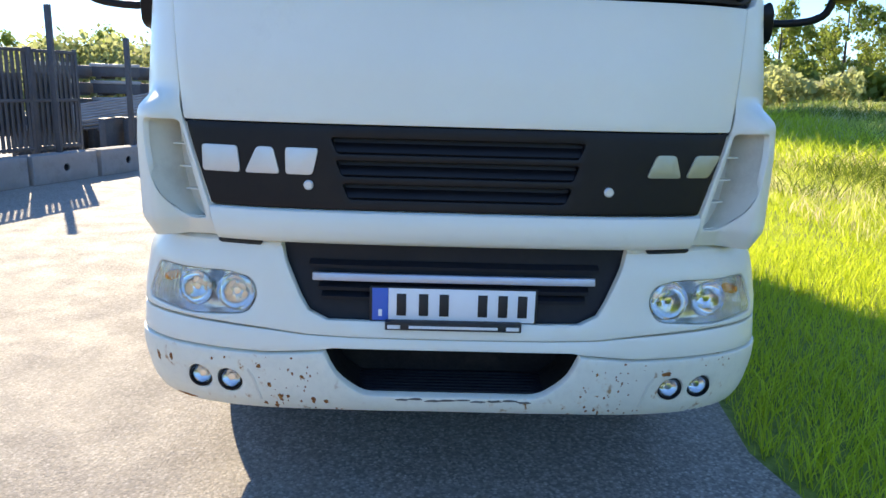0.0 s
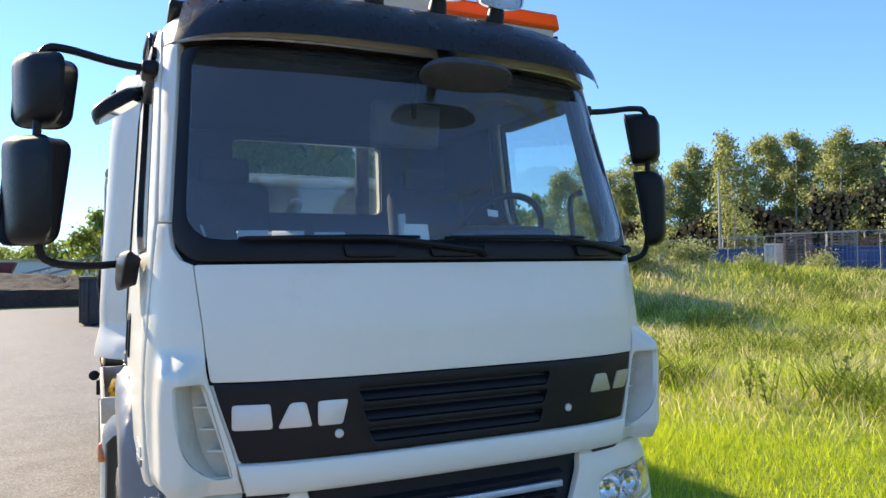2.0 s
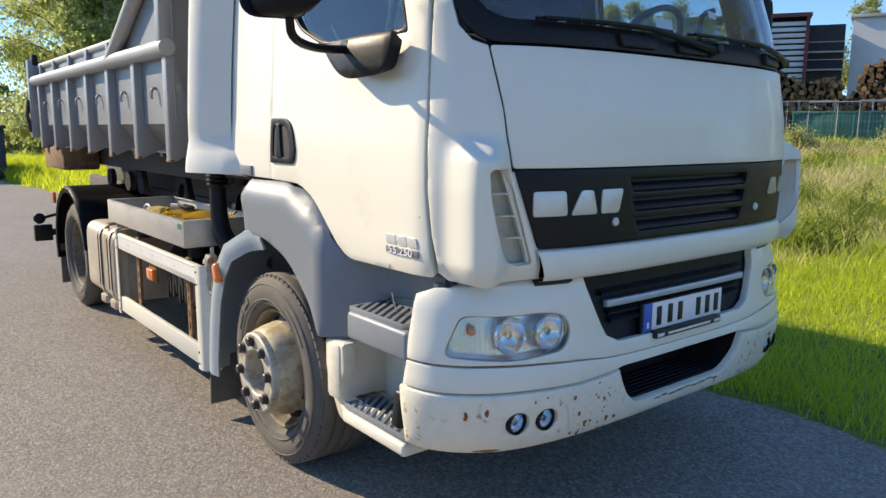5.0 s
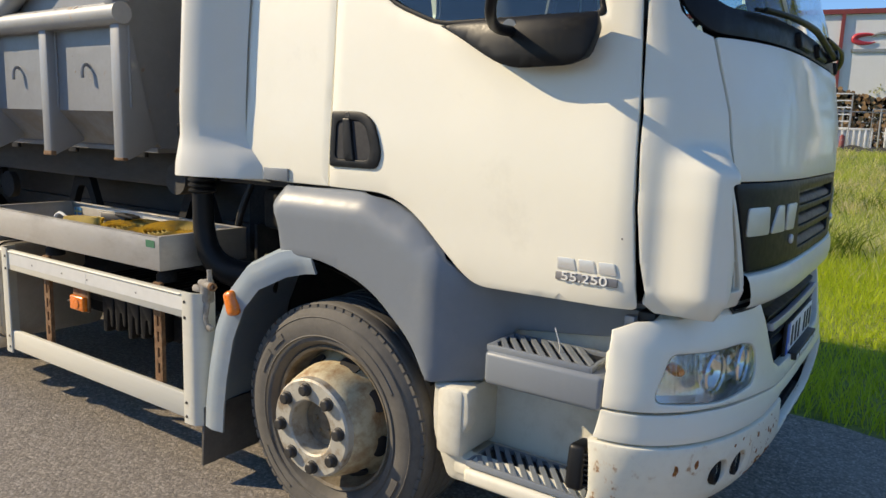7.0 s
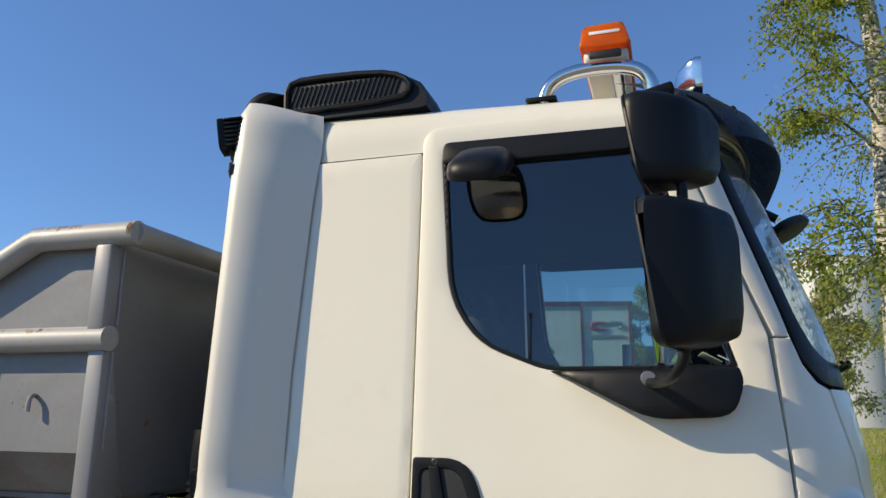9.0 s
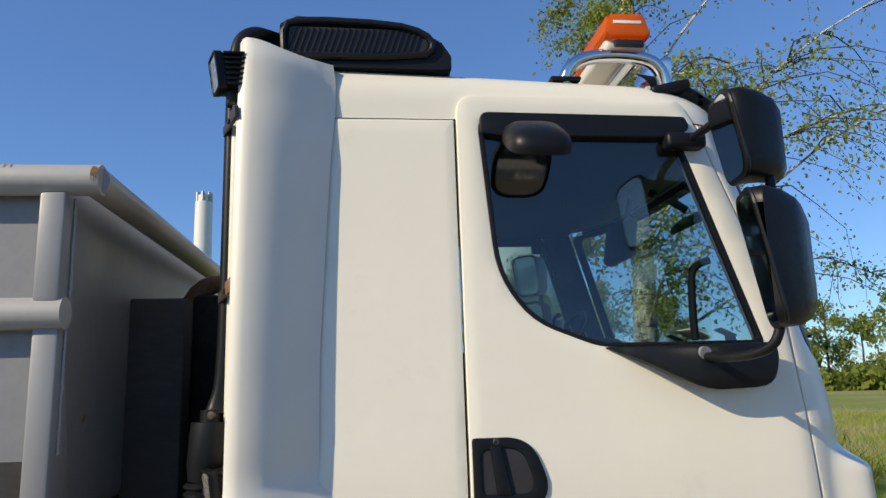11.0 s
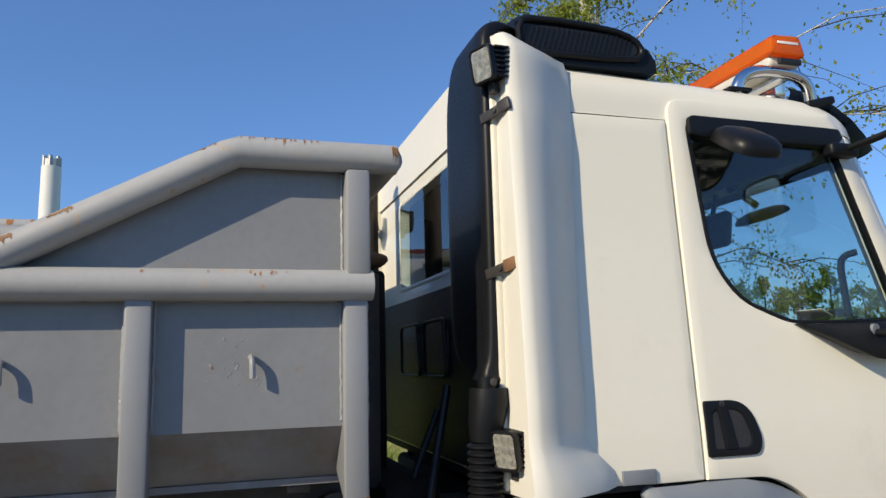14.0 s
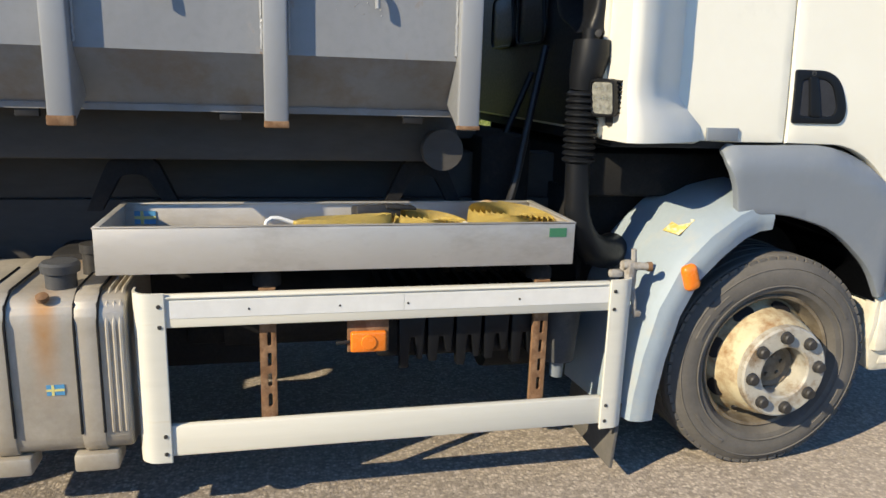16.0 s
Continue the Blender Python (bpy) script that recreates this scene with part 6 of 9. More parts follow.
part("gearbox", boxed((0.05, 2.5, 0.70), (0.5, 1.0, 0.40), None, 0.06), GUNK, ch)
# side plates added to stop sun leaking onto the ground under the cab
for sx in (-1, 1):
    part("engine_sun_block", boxed((sx * 0.62, 1.15, 0.83), (0.02, 1.75, 0.86), None, 0.004), GUNK, ch)
# another added plate, closes the sun's way in behind the cab
part("rear_sun_block", boxed((-0.50, 2.06, 0.74), (0.60, 0.02, 0.62), None, 0.004), GUNK, ch)
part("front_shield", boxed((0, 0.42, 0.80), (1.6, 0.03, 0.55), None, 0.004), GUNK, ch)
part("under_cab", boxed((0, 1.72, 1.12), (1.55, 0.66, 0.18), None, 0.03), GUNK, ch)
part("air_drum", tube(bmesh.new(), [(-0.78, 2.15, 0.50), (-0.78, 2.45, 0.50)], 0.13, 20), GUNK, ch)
part("air_drier", tube(bmesh.new(), [(-0.98, 2.20, 0.66), (-0.98, 2.20, 0.46)], [0.075, 0.08, 0.06], 18), DULL, ch)
part("drier_foot", tube(bmesh.new(), [(-0.98, 2.20, 0.48), (-0.98, 2.20, 0.39)], [0.028, 0.032, 0.024], 14), GREY, ch)
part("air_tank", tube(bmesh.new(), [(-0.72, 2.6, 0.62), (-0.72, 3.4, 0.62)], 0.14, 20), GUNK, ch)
# added dark box, keeps bright grass from showing below the tray
part("tray_dark_box", boxed((-0.56, 3.62, 0.60), (0.24, 0.75, 0.46), None, 0.04), GUNK, ch)
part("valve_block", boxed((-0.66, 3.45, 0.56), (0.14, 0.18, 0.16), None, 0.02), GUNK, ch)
# unseen block added on the far side to deepen the shade underneath
part("far_dark_block", boxed((0.80, 3.3, 0.555), (0.50, 2.2, 0.55), None, 0.06), GUNK, ch)
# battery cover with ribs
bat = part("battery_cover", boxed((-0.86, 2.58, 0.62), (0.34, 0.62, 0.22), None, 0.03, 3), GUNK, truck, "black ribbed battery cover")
for i in range(5):
    b = bmesh.new()
    y = 2.37 + i * 0.10
    low = 0.49 + 0.02 * (i % 2)
    prism(b, [(y - 0.046, 0.675), (y + 0.046, 0.675), (y + 0.040, low), (y + 0.012, low), (y + 0.004, 0.60), (y - 0.010, 0.60), (y - 0.020, low + 0.03), (y - 0.038, low + 0.03)], along_x, -1.075, -1.03, 0.004)
    part("cover_rib", b, BLACK, bat)
for i in range(12):
    part("top_rib", boxed((-0.9, 2.31 + i * 0.05, 0.745), (0.30, 0.02, 0.02), None, 0.004), BLACK, bat)

# cream side guard
sg = part("side_guard", boxed((-1.135, 2.82, 0.745), (0.030, 1.47, 0.105), None, 0.008), RAIL, truck, "cream aluminium side guard")
part("rail_bead", tube(bmesh.new(), [(-1.152, 2.11, 0.790), (-1.152, 3.55, 0.790)], 0.004, 6), RAIL, sg)
for k in range(2):
    part("reflective_tape", boxed((-1.1506, 2.453 + 0.720 * k, 0.752), (0.0016, 0.718, 0.056), None, 0.0004), surface("reflective_tape_white", (0.66, 0.66, 0.63), 0.45, vary=0.06, scale=18, bump=0.1, bump_scale=400) if k == 0 else bpy.data.materials["reflective_tape_white"], sg, smooth=False)
part("lower_rail", boxed((-1.135, 2.82, 0.318), (0.030, 1.47, 0.105), None, 0.008), RAIL, sg)
for y, d in ((2.045, -1), (3.592, 1)):
    b = bmesh.new()
    prism(b, rounded([(-1.158, y - d * 0.048, 0.004), (-1.158, y + d * 0.02, 0.03), (-1.12, y + d * 0.052, 0.03), (-1.07, y + d * 0.052, 0.003), (-1.07, y + d * 0.044, 0.003), (-1.118, y + d * 0.044, 0.03), (-1.148, y + d * 0.015, 0.03), (-1.148, y - d * 0.048, 0.004)], 0.01), along_z, 0.250, 0.805, 0)
    p = part("guard_post", b, RAIL, sg, sharp=35)
    for z in (0.765, 0.70, 0.34, 0.28):
        part("rivet", lathe(bmesh.new(), [(0.007, 0), (0.006, 0.003), (0, 0.004)], (-1.158, y - d * 0.03, z), (-1, 0, 0), 10), NUT, p)
for y in (2.42, 3.02, 3.30, 2.80):
    part("rivet", lathe(bmesh.new(), [(0.004, 0), (0.0035, 0.002), (0, 0.003)], (-1.151, y, 0.748), (-1, 0, 0), 8), NUT, sg)
for y in (2.325, 3.245):
    b = bmesh.new()
    panel([(y - 0.026, 0.80), (y + 0.026, 0.80), (y + 0.026, 0.28), (y - 0.026, 0.28)], lambda yy, z: Vector((-1.115, yy, z)), thick=0.02, step=0.08, edge=0.002,
          holes=[rounded([(y - 0.010, z0), (y + 0.002, z0), (y + 0.002, z0 - 0.045), (y - 0.010, z0 - 0.045)], 0.005) for z0 in (0.655, 0.585, 0.515, 0.445, 0.375 + 0.045)][:4], bm=b)
    part("guard_strut", b, RUST, sg, "rusty slotted strut")
    part("strut_top", lathe(bmesh.new(), [(0.045, 0), (0.045, 0.03), (0.03, 0.05), (0, 0.055)], (-1.06, y, 0.80), (0, 0, 1), 14), GUNK, sg)
part("side_lamp", boxed((-1.128, 2.925, 0.615), (0.026, 0.118, 0.070), None, 0.008, 3), AMBER, sg, "orange side marker lamp")
part("lamp_mount", boxed((-1.112, 2.925, 0.632), (0.012, 0.136, 0.112), None, 0.003), RUST, sg)
part("lamp_lens", lathe(bmesh.new(), [(0.026, 0), (0.024, 0.004), (0, 0.006)], (-1.141, 2.925, 0.615), (-1, 0, 0), 16), AMBER, sg)
part("lamp_plug", tube(bmesh.new(), [(-1.12, 2.985, 0.612), (-1.12, 3.03, 0.610)], 0.006, 6), GUNK, sg)
BRACKET = surface("dusty_casting", (0.30, 0.285, 0.26), 0.8, vary=0.25, scale=20, dirt=(0.16, 0.12, 0.08), dirt_at=(0.45, 0.75), dirt_scale=24, bump=0.5, bump_scale=120)
rb = part("rail_bracket", boxed((-1.10, 2.005, 0.81), (0.055, 0.045, 0.10), turned(0, 0, 20), 0.014), BRACKET, sg)
part("bracket_pipe", tube(bmesh.new(), [(-1.11, 2.03, 0.845), (-1.125, 1.945, 0.842)], 0.014, 12), BRACKET, rb)
part("pipe_mouth", lathe(bmesh.new(), [(0.017, -0.012), (0.017, 0.004), (0.010, 0.006), (0.008, -0.01)], (-1.127, 1.935, 0.842), (-0.15, -1, 0), 14), RUST, rb)
part("bracket_ear", boxed((-1.105, 2.055, 0.815), (0.03, 0.05, 0.03), turned(0, 12, 0), 0.010), BRACKET, rb)
part("bracket_pin", tube(bmesh.new(), [(-1.10, 1.985, 0.85), (-1.10, 1.99, 0.90)], 0.010, 8), BRACKET, rb)
part("rail_hook", tube(bmesh.new(), [(-1.11, 1.995, 0.77), (-1.125, 1.985, 0.71), (-1.12, 1.975, 0.655)], [0.014, 0.010, 0.006], 8), BRACKET, rb)
part("hook_nut", boxed((-1.118, 1.968, 0.67), (0.02, 0.03, 0.022), turned(20, 0, 0), 0.005), BRACKET, rb)

# steel tray
tr = part("tray", boxed((-0.926, 2.985, 0.868), (0.448, 1.49, 0.006), None, 0), ALU, truck, "shallow brushed steel tray on the chassis side")
part("tray_wall", boxed((-1.150, 2.985, 0.937), (0.006, 1.49, 0.142), None, 0.001), ALU, tr)
part("tray_wall", boxed((-0.702, 2.985, 0.937), (0.006, 1.49, 0.142), None, 0.001), ALU, tr)
for y in (2.242, 3.728):
    part("tray_wall", boxed((-0.926, y, 0.937), (0.448, 0.006, 0.142), None, 0.001), ALU, tr)
for x in (-1.143, -0.709):
    part("tray_rim", boxed((x, 2.985, 1.006), (0.020, 1.496, 0.005), None, 0.001), ALU, tr)
for y in (2.249, 3.721):
    part("tray_rim", boxed((-0.926, y, 1.0085), (0.434, 0.020, 0.005), None, 0.001), ALU, tr)
part("tray_label", boxed((-1.154, 2.30, 0.975), (0.002, 0.060, 0.030), None, 0), surface("green_label", (0.03, 0.15, 0.08), 0.5, vary=0.1), tr)
BLUEFLAG = surface("sticker_blue", (0.06, 0.26, 0.46), 0.5, vary=0.1)
YELLOWFLAG = surface("sticker_yellow", (0.62, 0.56, 0.22), 0.5, vary=0.1)


def sticker(c, s, parent, turn=None):
    f = part("flag_sticker", boxed(c, (0.002, s, s * 0.66), turn, 0), BLUEFLAG, parent, "small blue and yellow sticker")
    q = turn or turned()
    part("sticker_cross", boxed(Vector(c) + q @ Vector((-0.0015, 0, 0)), (0.001, s, s * 0.15), turn, 0), YELLOWFLAG, f)
    part("sticker_cross", boxed(Vector(c) + q @ Vector((-0.0016, s * 0.14, 0)), (0.001, s * 0.15, s * 0.66), turn, 0), YELLOWFLAG, f)


sticker((-0.708, 3.66, 0.955), 0.07, tr)

# fuel tank with straps
b = bmesh.new()
prism(b, rounded([(-1.150, 0.295, 0.07), (-1.150, 0.80, 0.09), (-0.58, 0.80, 0.07), (-0.58, 0.285, 0.07)], 0.07, 6), along_y, 3.66, 4.42, 0.012)
tank = part("fuel_tank", b, TANKSTAIN, truck, "dusty aluminium fuel tank with steel straps", sharp=30)
for y0, y1 in ((3.735, 3.80), (3.985, 4.045)):
    b = bmesh.new()
    ring = rounded([(-1.157, 0.288, 0.075), (-1.157, 0.807, 0.095), (-0.574, 0.807, 0.075), (-0.574, 0.278, 0.075)], 0.07, 6)
    prism(b, ring, along_y, y0, y1, 0.003)
    part("tank_strap", b, TANKALU, tank)
    for y in (y0, y1):
        part("strap_bead", tube(bmesh.new(), [(-1.158, y, 0.37), (-1.158, y, 0.72), (-1.14, y, 0.775), (-1.08, y, 0.808), (-0.8, y, 0.808)], 0.004, 6), GUNK, tank)
    part("tank_foot", boxed((-1.10, (y0 + y1) / 2, 0.268), (0.11, 0.13, 0.06), None, 0.01), TANKALU, tank)
for y in (3.672, 3.69, 3.71):
    part("tank_bead", tube(bmesh.new(), [(-1.152, y, 0.37), (-1.152, y, 0.71), (-1.128, y, 0.772), (-1.07, y, 0.802), (-0.8, y, 0.802)], 0.006, 6), TANKALU, tank)
part("tank_cap", lathe(bmesh.new(), [(0.045, -0.03), (0.045, 0.03), (0.056, 0.034), (0.058, 0.058), (0.050, 0.066), (0.0, 0.070)], (-1.02, 3.86, 0.815), (0, 0, 1), 20), DULL, tank)
part("tank_cap", lathe(bmesh.new(), [(0.035, 0), (0.035, 0.07), (0.042, 0.072), (0.042, 0.1), (0, 0.1)], (-0.86, 3.80, 0.80), (0, 0, 1), 16), NUT, tank)
part("tank_plug", lathe(bmesh.new(), [(0.018, 0), (0.018, 0.015), (0, 0.018)], (-1.125, 3.885, 0.79), (-0.5, 0, 1), 10), RUST, tank)
sticker((-1.1515, 3.865, 0.515), 0.050, tank)

# rear mudguards, rear lamp, bumper bar
for sx in (-1, 1):
    b = bmesh.new()
    line = [(REAR_AXLE + 0.56 * math.cos(a), 0.47 + 0.545 * math.sin(a)) for a in np.linspace(radians(-14), radians(172), 22)]
    rows = []
    for dx, k in ((1.135, 0.90), (1.14, 0.97), (1.125, 0.995), (1.10, 1.0), (0.58, 1.0)):
        rows.append([b.verts.new((sx * dx, REAR_AXLE + (y - REAR_AXLE) * k, 0.47 + (z - 0.47) * k)) for y, z in line])
    for A, B in zip(rows, rows[1:]):
        for i in range(len(line) - 1):
            b.faces.new((A[i], A[i + 1], B[i + 1], B[i]))
    bmesh.ops.solidify(b, geom=b.faces[:], thickness=0.01)
    bmesh.ops.recalc_face_normals(b, faces=b.faces[:])
    rg = part("rear_mudguard", b, BLACK, truck, "black rear mudguard", sharp=50)
    part("mud_flap", boxed((sx * 0.86, 5.66, 0.28), (0.50, 0.014, 0.36), None, 0.003), RUBBER, rg)
    part("rear_marker", boxed((sx * 1.135, 5.62, 0.88), (0.03, 0.06, 0.10), None, 0.012), AMBER, rg)
    part("rear_reflector", lathe(bmesh.new(), [(0.05, -0.015), (0.05, 0.012), (0.04, 0.016), (0, 0.016)], (sx * 1.20, 6.0, 0.66), (0, -1, 0), 18), BLACK, rg)
    part("reflector_arm", tube(bmesh.new(), [(sx * 1.19, 6.0, 0.66), (sx * 1.0, 6.02, 0.70), (sx * 0.6, 6.02, 0.72)], 0.014, 8), BLACK, rg)
    part("tail_lamp", boxed((sx * 1.10, 6.45, 0.47), (0.16, 0.07, 0.16), None, 0.012), BLACK, rg)
    part("lamp_arm", boxed((sx * 0.8, 6.45, 0.47), (0.5, 0.05, 0.06), None, 0.006), GUNK, rg)
part("tail_beam", boxed((0, 6.55, 0.60), (1.9, 0.10, 0.14), None, 0.01), GUNK, ch)
# exhaust stack and hook arm behind the cab
ex = part("exhaust_pipe", tube(bmesh.new(), [(0.425, 2.258, 0.9), (0.425, 2.258, 2.70)], 0.046, 18), surface("sooty_steel", (0.032, 0.026, 0.021), 0.75, metal=0.3, vary=0.5, scale=9, stretch=(3, 3, 0.4), dirt=(0.12, 0.085, 0.05), dirt_at=(0.5, 0.7), dirt_scale=8), truck, "sooty upright exhaust pipe")
part("stack_rim", lathe(bmesh.new(), [(0.05, 0), (0.055, 0.02), (0.042, 0.03)], (0.425, 2.258, 2.68), (0, 0, 1), 18), GUNK, ex)
hk = part("hook_arm", boxed((0.0, 2.36, 1.55), (0.18, 0.14, 1.10), None, 0.02), GUNK, truck, "dark hook-lift arm")
part("hook", tube(bmesh.new(), [(0.0, 2.46, 2.02), (0.0, 2.44, 2.10), (0.0, 2.38, 2.155), (0.0, 2.31, 2.155), (0.0, 2.262, 2.165)], [0.05, 0.045, 0.042, 0.036, 0.012], 12, True, 1), surface("old_rust", (0.13, 0.070, 0.040), 0.9, vary=0.35, scale=10, dirt=(0.20, 0.12, 0.07), dirt_at=(0.45, 0.75), dirt_scale=14, bump=0.4, bump_scale=80), hk)
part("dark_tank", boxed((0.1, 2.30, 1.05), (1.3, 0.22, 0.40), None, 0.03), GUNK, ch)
part("hose", tube(bmesh.new(), [(-0.55, 2.16, 1.60), (-0.62, 2.24, 1.30), (-0.70, 2.32, 1.0), (-0.62, 2.35, 0.9)], 0.016, 8, True, 2), INK, ch)
part("hose", tube(bmesh.new(), [(-0.35, 2.14, 1.50), (-0.40, 2.26, 1.25), (-0.42, 2.36, 0.98)], 0.014, 8, True, 2), INK, ch)

# ---- the open container on the truck ----
skip = thing("skip_container", "grey steel open container with tubular rims, chipped and rust-spotted", "container", at=(0, 0, 1.2))


def bpart(name, bm, mtl, parent=None, label="", **kw):
    ob = part(name, bm, mtl, parent or skip, label, **kw)
    if not parent:
        ob.matrix_parent_inverse = Matrix.Translation((0, 0, -1.2))
    return ob


Y0, Y1 = 2.60, 6.42
rust_at = []
for sx in (-1, 1):
    wall = bmesh.new()
    prism(wall, [(1.045, 1.93), (1.045, 1.515), (1.030, 1.525), (1.030, 1.93)], lambda u, v, w: Vector((sx * u, w, v)), Y0, Y1, 0)
    bpart("side_wall", wall, BINWALL)
    slope = bmesh.new()
    prism(slope, [(1.045, 1.515), (0.895, 1.355), (0.875, 1.355), (1.030, 1.525)], lambda u, v, w: Vector((sx * u, w, v)), Y0, Y1, 0)
    bpart("sloped_foot", slope, BINDIRT, None, "stained lower slope of the container wall")
    g = np.random.default_rng(31 + sx)
    for zz, xx in ((1.884, 1.052),):
        bead = [(sx * (xx + g.uniform(-0.002, 0.003)), y, zz + g.uniform(-0.003, 0.003)) for y in np.linspace(Y0, Y1, 160)]
        bpart("weld_bead", tube(bmesh.new(), bead, 0.006 if zz > 1.6 else 0.003, 5), BINGREY)
    up = bmesh.new()
    prism(up, [(Y0, 1.93), (Y0, 2.33), (2.97, 2.33), (3.66, 1.955), (3.66, 1.90)], lambda u, v, w: Vector((w, u, v)), sx * 1.045, sx * 1.030, 0)
    bpart("upper_wall", up, BINWALL)
    # rims
    bpart("side_rim", tube(bmesh.new(), [(sx * 1.085, 2.555, 1.925), (sx * 1.085, 6.45, 1.925)], 0.046, 18), BINRUST, None, "tubular steel rim with flaking paint")
    bpart("raised_rim", tube(bmesh.new(), [(sx * 1.085, 2.475, 2.318), (sx * 1.085, 2.945, 2.318), (sx * 1.085, 2.98, 2.304), (sx * 1.085, 3.64, 1.950), (sx * 1.085, 3.72, 1.915)], 0.046, 18), BINRUST, None, "raised tubular rim with rust flakes")
    bpart("low_rim", tube(bmesh.new(), [(sx * 1.03, 3.48, 2.06), (sx * 1.03, 6.43, 2.06)], 0.028, 12), BINRUST)
    if sx > 0:
        bpart("raised_rim", tube(bmesh.new(), [(1.085, 2.90, 2.462), (1.085, 6.40, 2.462)], 0.043, 16), BINRUST, None, "upper rim of the far wall with rust runs")
        up = bmesh.new()
        prism(up, [(2.90, 2.02), (2.90, 2.44), (6.40, 2.44), (6.40, 2.02)], lambda u, v, w: Vector((w, u, v)), 1.045, 1.030, 0)
        bpart("upper_wall", up, BINWALL)
        for k, y in enumerate((3.62, 3.70, 3.76, 3.95, 4.05, 4.12, 4.3)):
            rust_at.append((y, k))
    up = bmesh.new()
    prism(up, [(3.40, 1.94), (3.40, 2.05), (6.42, 2.05), (6.42, 1.94)], lambda u, v, w: Vector((w, u, v)), sx * 1.035, sx * 1.022, 0)
    bpart("rim_plate", up, BINGREY)
    for y in np.arange(3.85, 6.4, 0.585):
        bpart("rim_stay", boxed((sx * 1.05, y, 2.0), (0.04, 0.06, 0.13), None, 0.008), BINGREY)
    for i in range(7):
        y = 2.605 + 0.60 * i
        b = bmesh.new()
        prism(b, [(1.045, 1.90), (1.094, 1.90), (1.094, 1.30), (1.070, 1.30), (0.92, 1.37)], lambda u, v, w: Vector((sx * u, w, v)), y - 0.036, y + 0.036, 0.010)
        bpart("post", b, BINGREY)
    bpart("short_post", boxed((sx * 1.083, 2.60, 2.115), (0.075, 0.072, 0.32), None, 0.010), BINGREY)
    for i in range(7):
        y = 2.905 + 0.635 * i
        if y > 6.3:
            continue
        bpart("tie_hook", tube(bmesh.new(), [(sx * 1.04, y, 1.718), (sx * 1.056, y - 0.002, 1.722), (sx * 1.070, y - 0.004, 1.714), (sx * 1.075, y - 0.005, 1.694), (sx * 1.076, y - 0.006, 1.660)], 0.0085, 8, True, 1), BINGREY)
    # long beam and rollers under the floor
    bpart("floor_beam", boxed((sx * 0.70, 4.5, 1.252), (0.05, 3.9, 0.185), None, 0.01), BEAM)
    bpart("roller", tube(bmesh.new(), [(sx * 0.75, 2.62, 1.21), (sx * 0.80, 2.62, 1.21)], 0.075, 20), BEAM)
    # black boxes stand in for the dark openings below the slope
    for y in (2.75, 3.35, 3.95, 4.55):
        bpart("floor_opening", boxed((sx * 0.884, y, 1.330), (0.02, 0.07, 0.045), None, 0.003), INK)
    for y in (2.66, 3.70, 4.74):
        b = bmesh.new()
        prism(b, rounded([(y - 0.16, 0.97, 0.004), (y - 0.075, 1.16, 0.04), (y + 0.075, 1.16, 0.04), (y + 0.16, 0.97, 0.004), (y + 0.11, 0.97, 0.004), (y + 0.04, 1.10, 0.03), (y - 0.04, 1.10, 0.03), (y - 0.11, 0.97, 0.004)], 0.01), along_x, sx * 0.615, sx * 0.655, 0)
        part("container_rest", b, GUNK, ch)
b = bmesh.new()
prism(b, [(-1.04, 2.33), (1.04, 2.33), (1.04, 1.515), (0.89, 1.355), (-0.89, 1.355), (-1.04, 1.515)], along_y, Y0 - 0.012, Y0 + 0.002, 0)
bpart("front_wall", b, BINWALL)
for x in (-0.33, 0.33):
    bpart("front_stay", boxed((x, 2.49, 1.635), (0.14, 0.21, 0.83), None, 0.012), BEAM)
bpart("front_plate", boxed((0, 2.50, 1.60), (0.52, 0.12, 0.62), None, 0.015), GUNK)
bpart("front_rim", tube(bmesh.new(), [(-1.085, 2.50, 2.318), (1.085, 2.50, 2.318)], 0.046, 18), BINRUST)
bpart("floor", boxed((0, 4.5, 1.343), (1.80, 3.80, 0.02), None, 0), BINDIRT)
bpart("tail_gate", boxed((0, 6.42, 1.72), (2.08, 0.05, 0.76), None, 0.01), BINWALL)
for sx in (-1, 1):
    bpart("gate_post", boxed((sx * 1.09, 6.42, 1.76), (0.09, 0.08, 0.72), None, 0.01), BINGREY)
    bpart("gate_lug", boxed((sx * 1.07, 6.42, 2.12), (0.05, 0.10, 0.10), None, 0.012), GUNK)
bpart("gate_chain", tube(bmesh.new(), [(-1.14, 6.44, 1.75), (-1.16, 6.44, 1.6), (-1.14, 6.42, 1.45)], 0.018, 6), INK)
bpart("rear_roller_box", boxed((-0.9, 5.95, 1.22), (0.30, 0.80, 0.20), None, 0.02), RUST)
bpart("rear_roller_box", boxed((0.9, 5.95, 1.22), (0.30, 0.80, 0.20), None, 0.02), RUST)
for y in (4.4, 4.75, 5.3):
    part("guide_wheel", tube(bmesh.new(), [(-0.74, y, 1.06), (-0.70, y, 1.06)], 0.08, 18), GUNK, ch)

# weld beads along the posts and flaked paint round the hooks of the near wall
gw = random.Random(17)
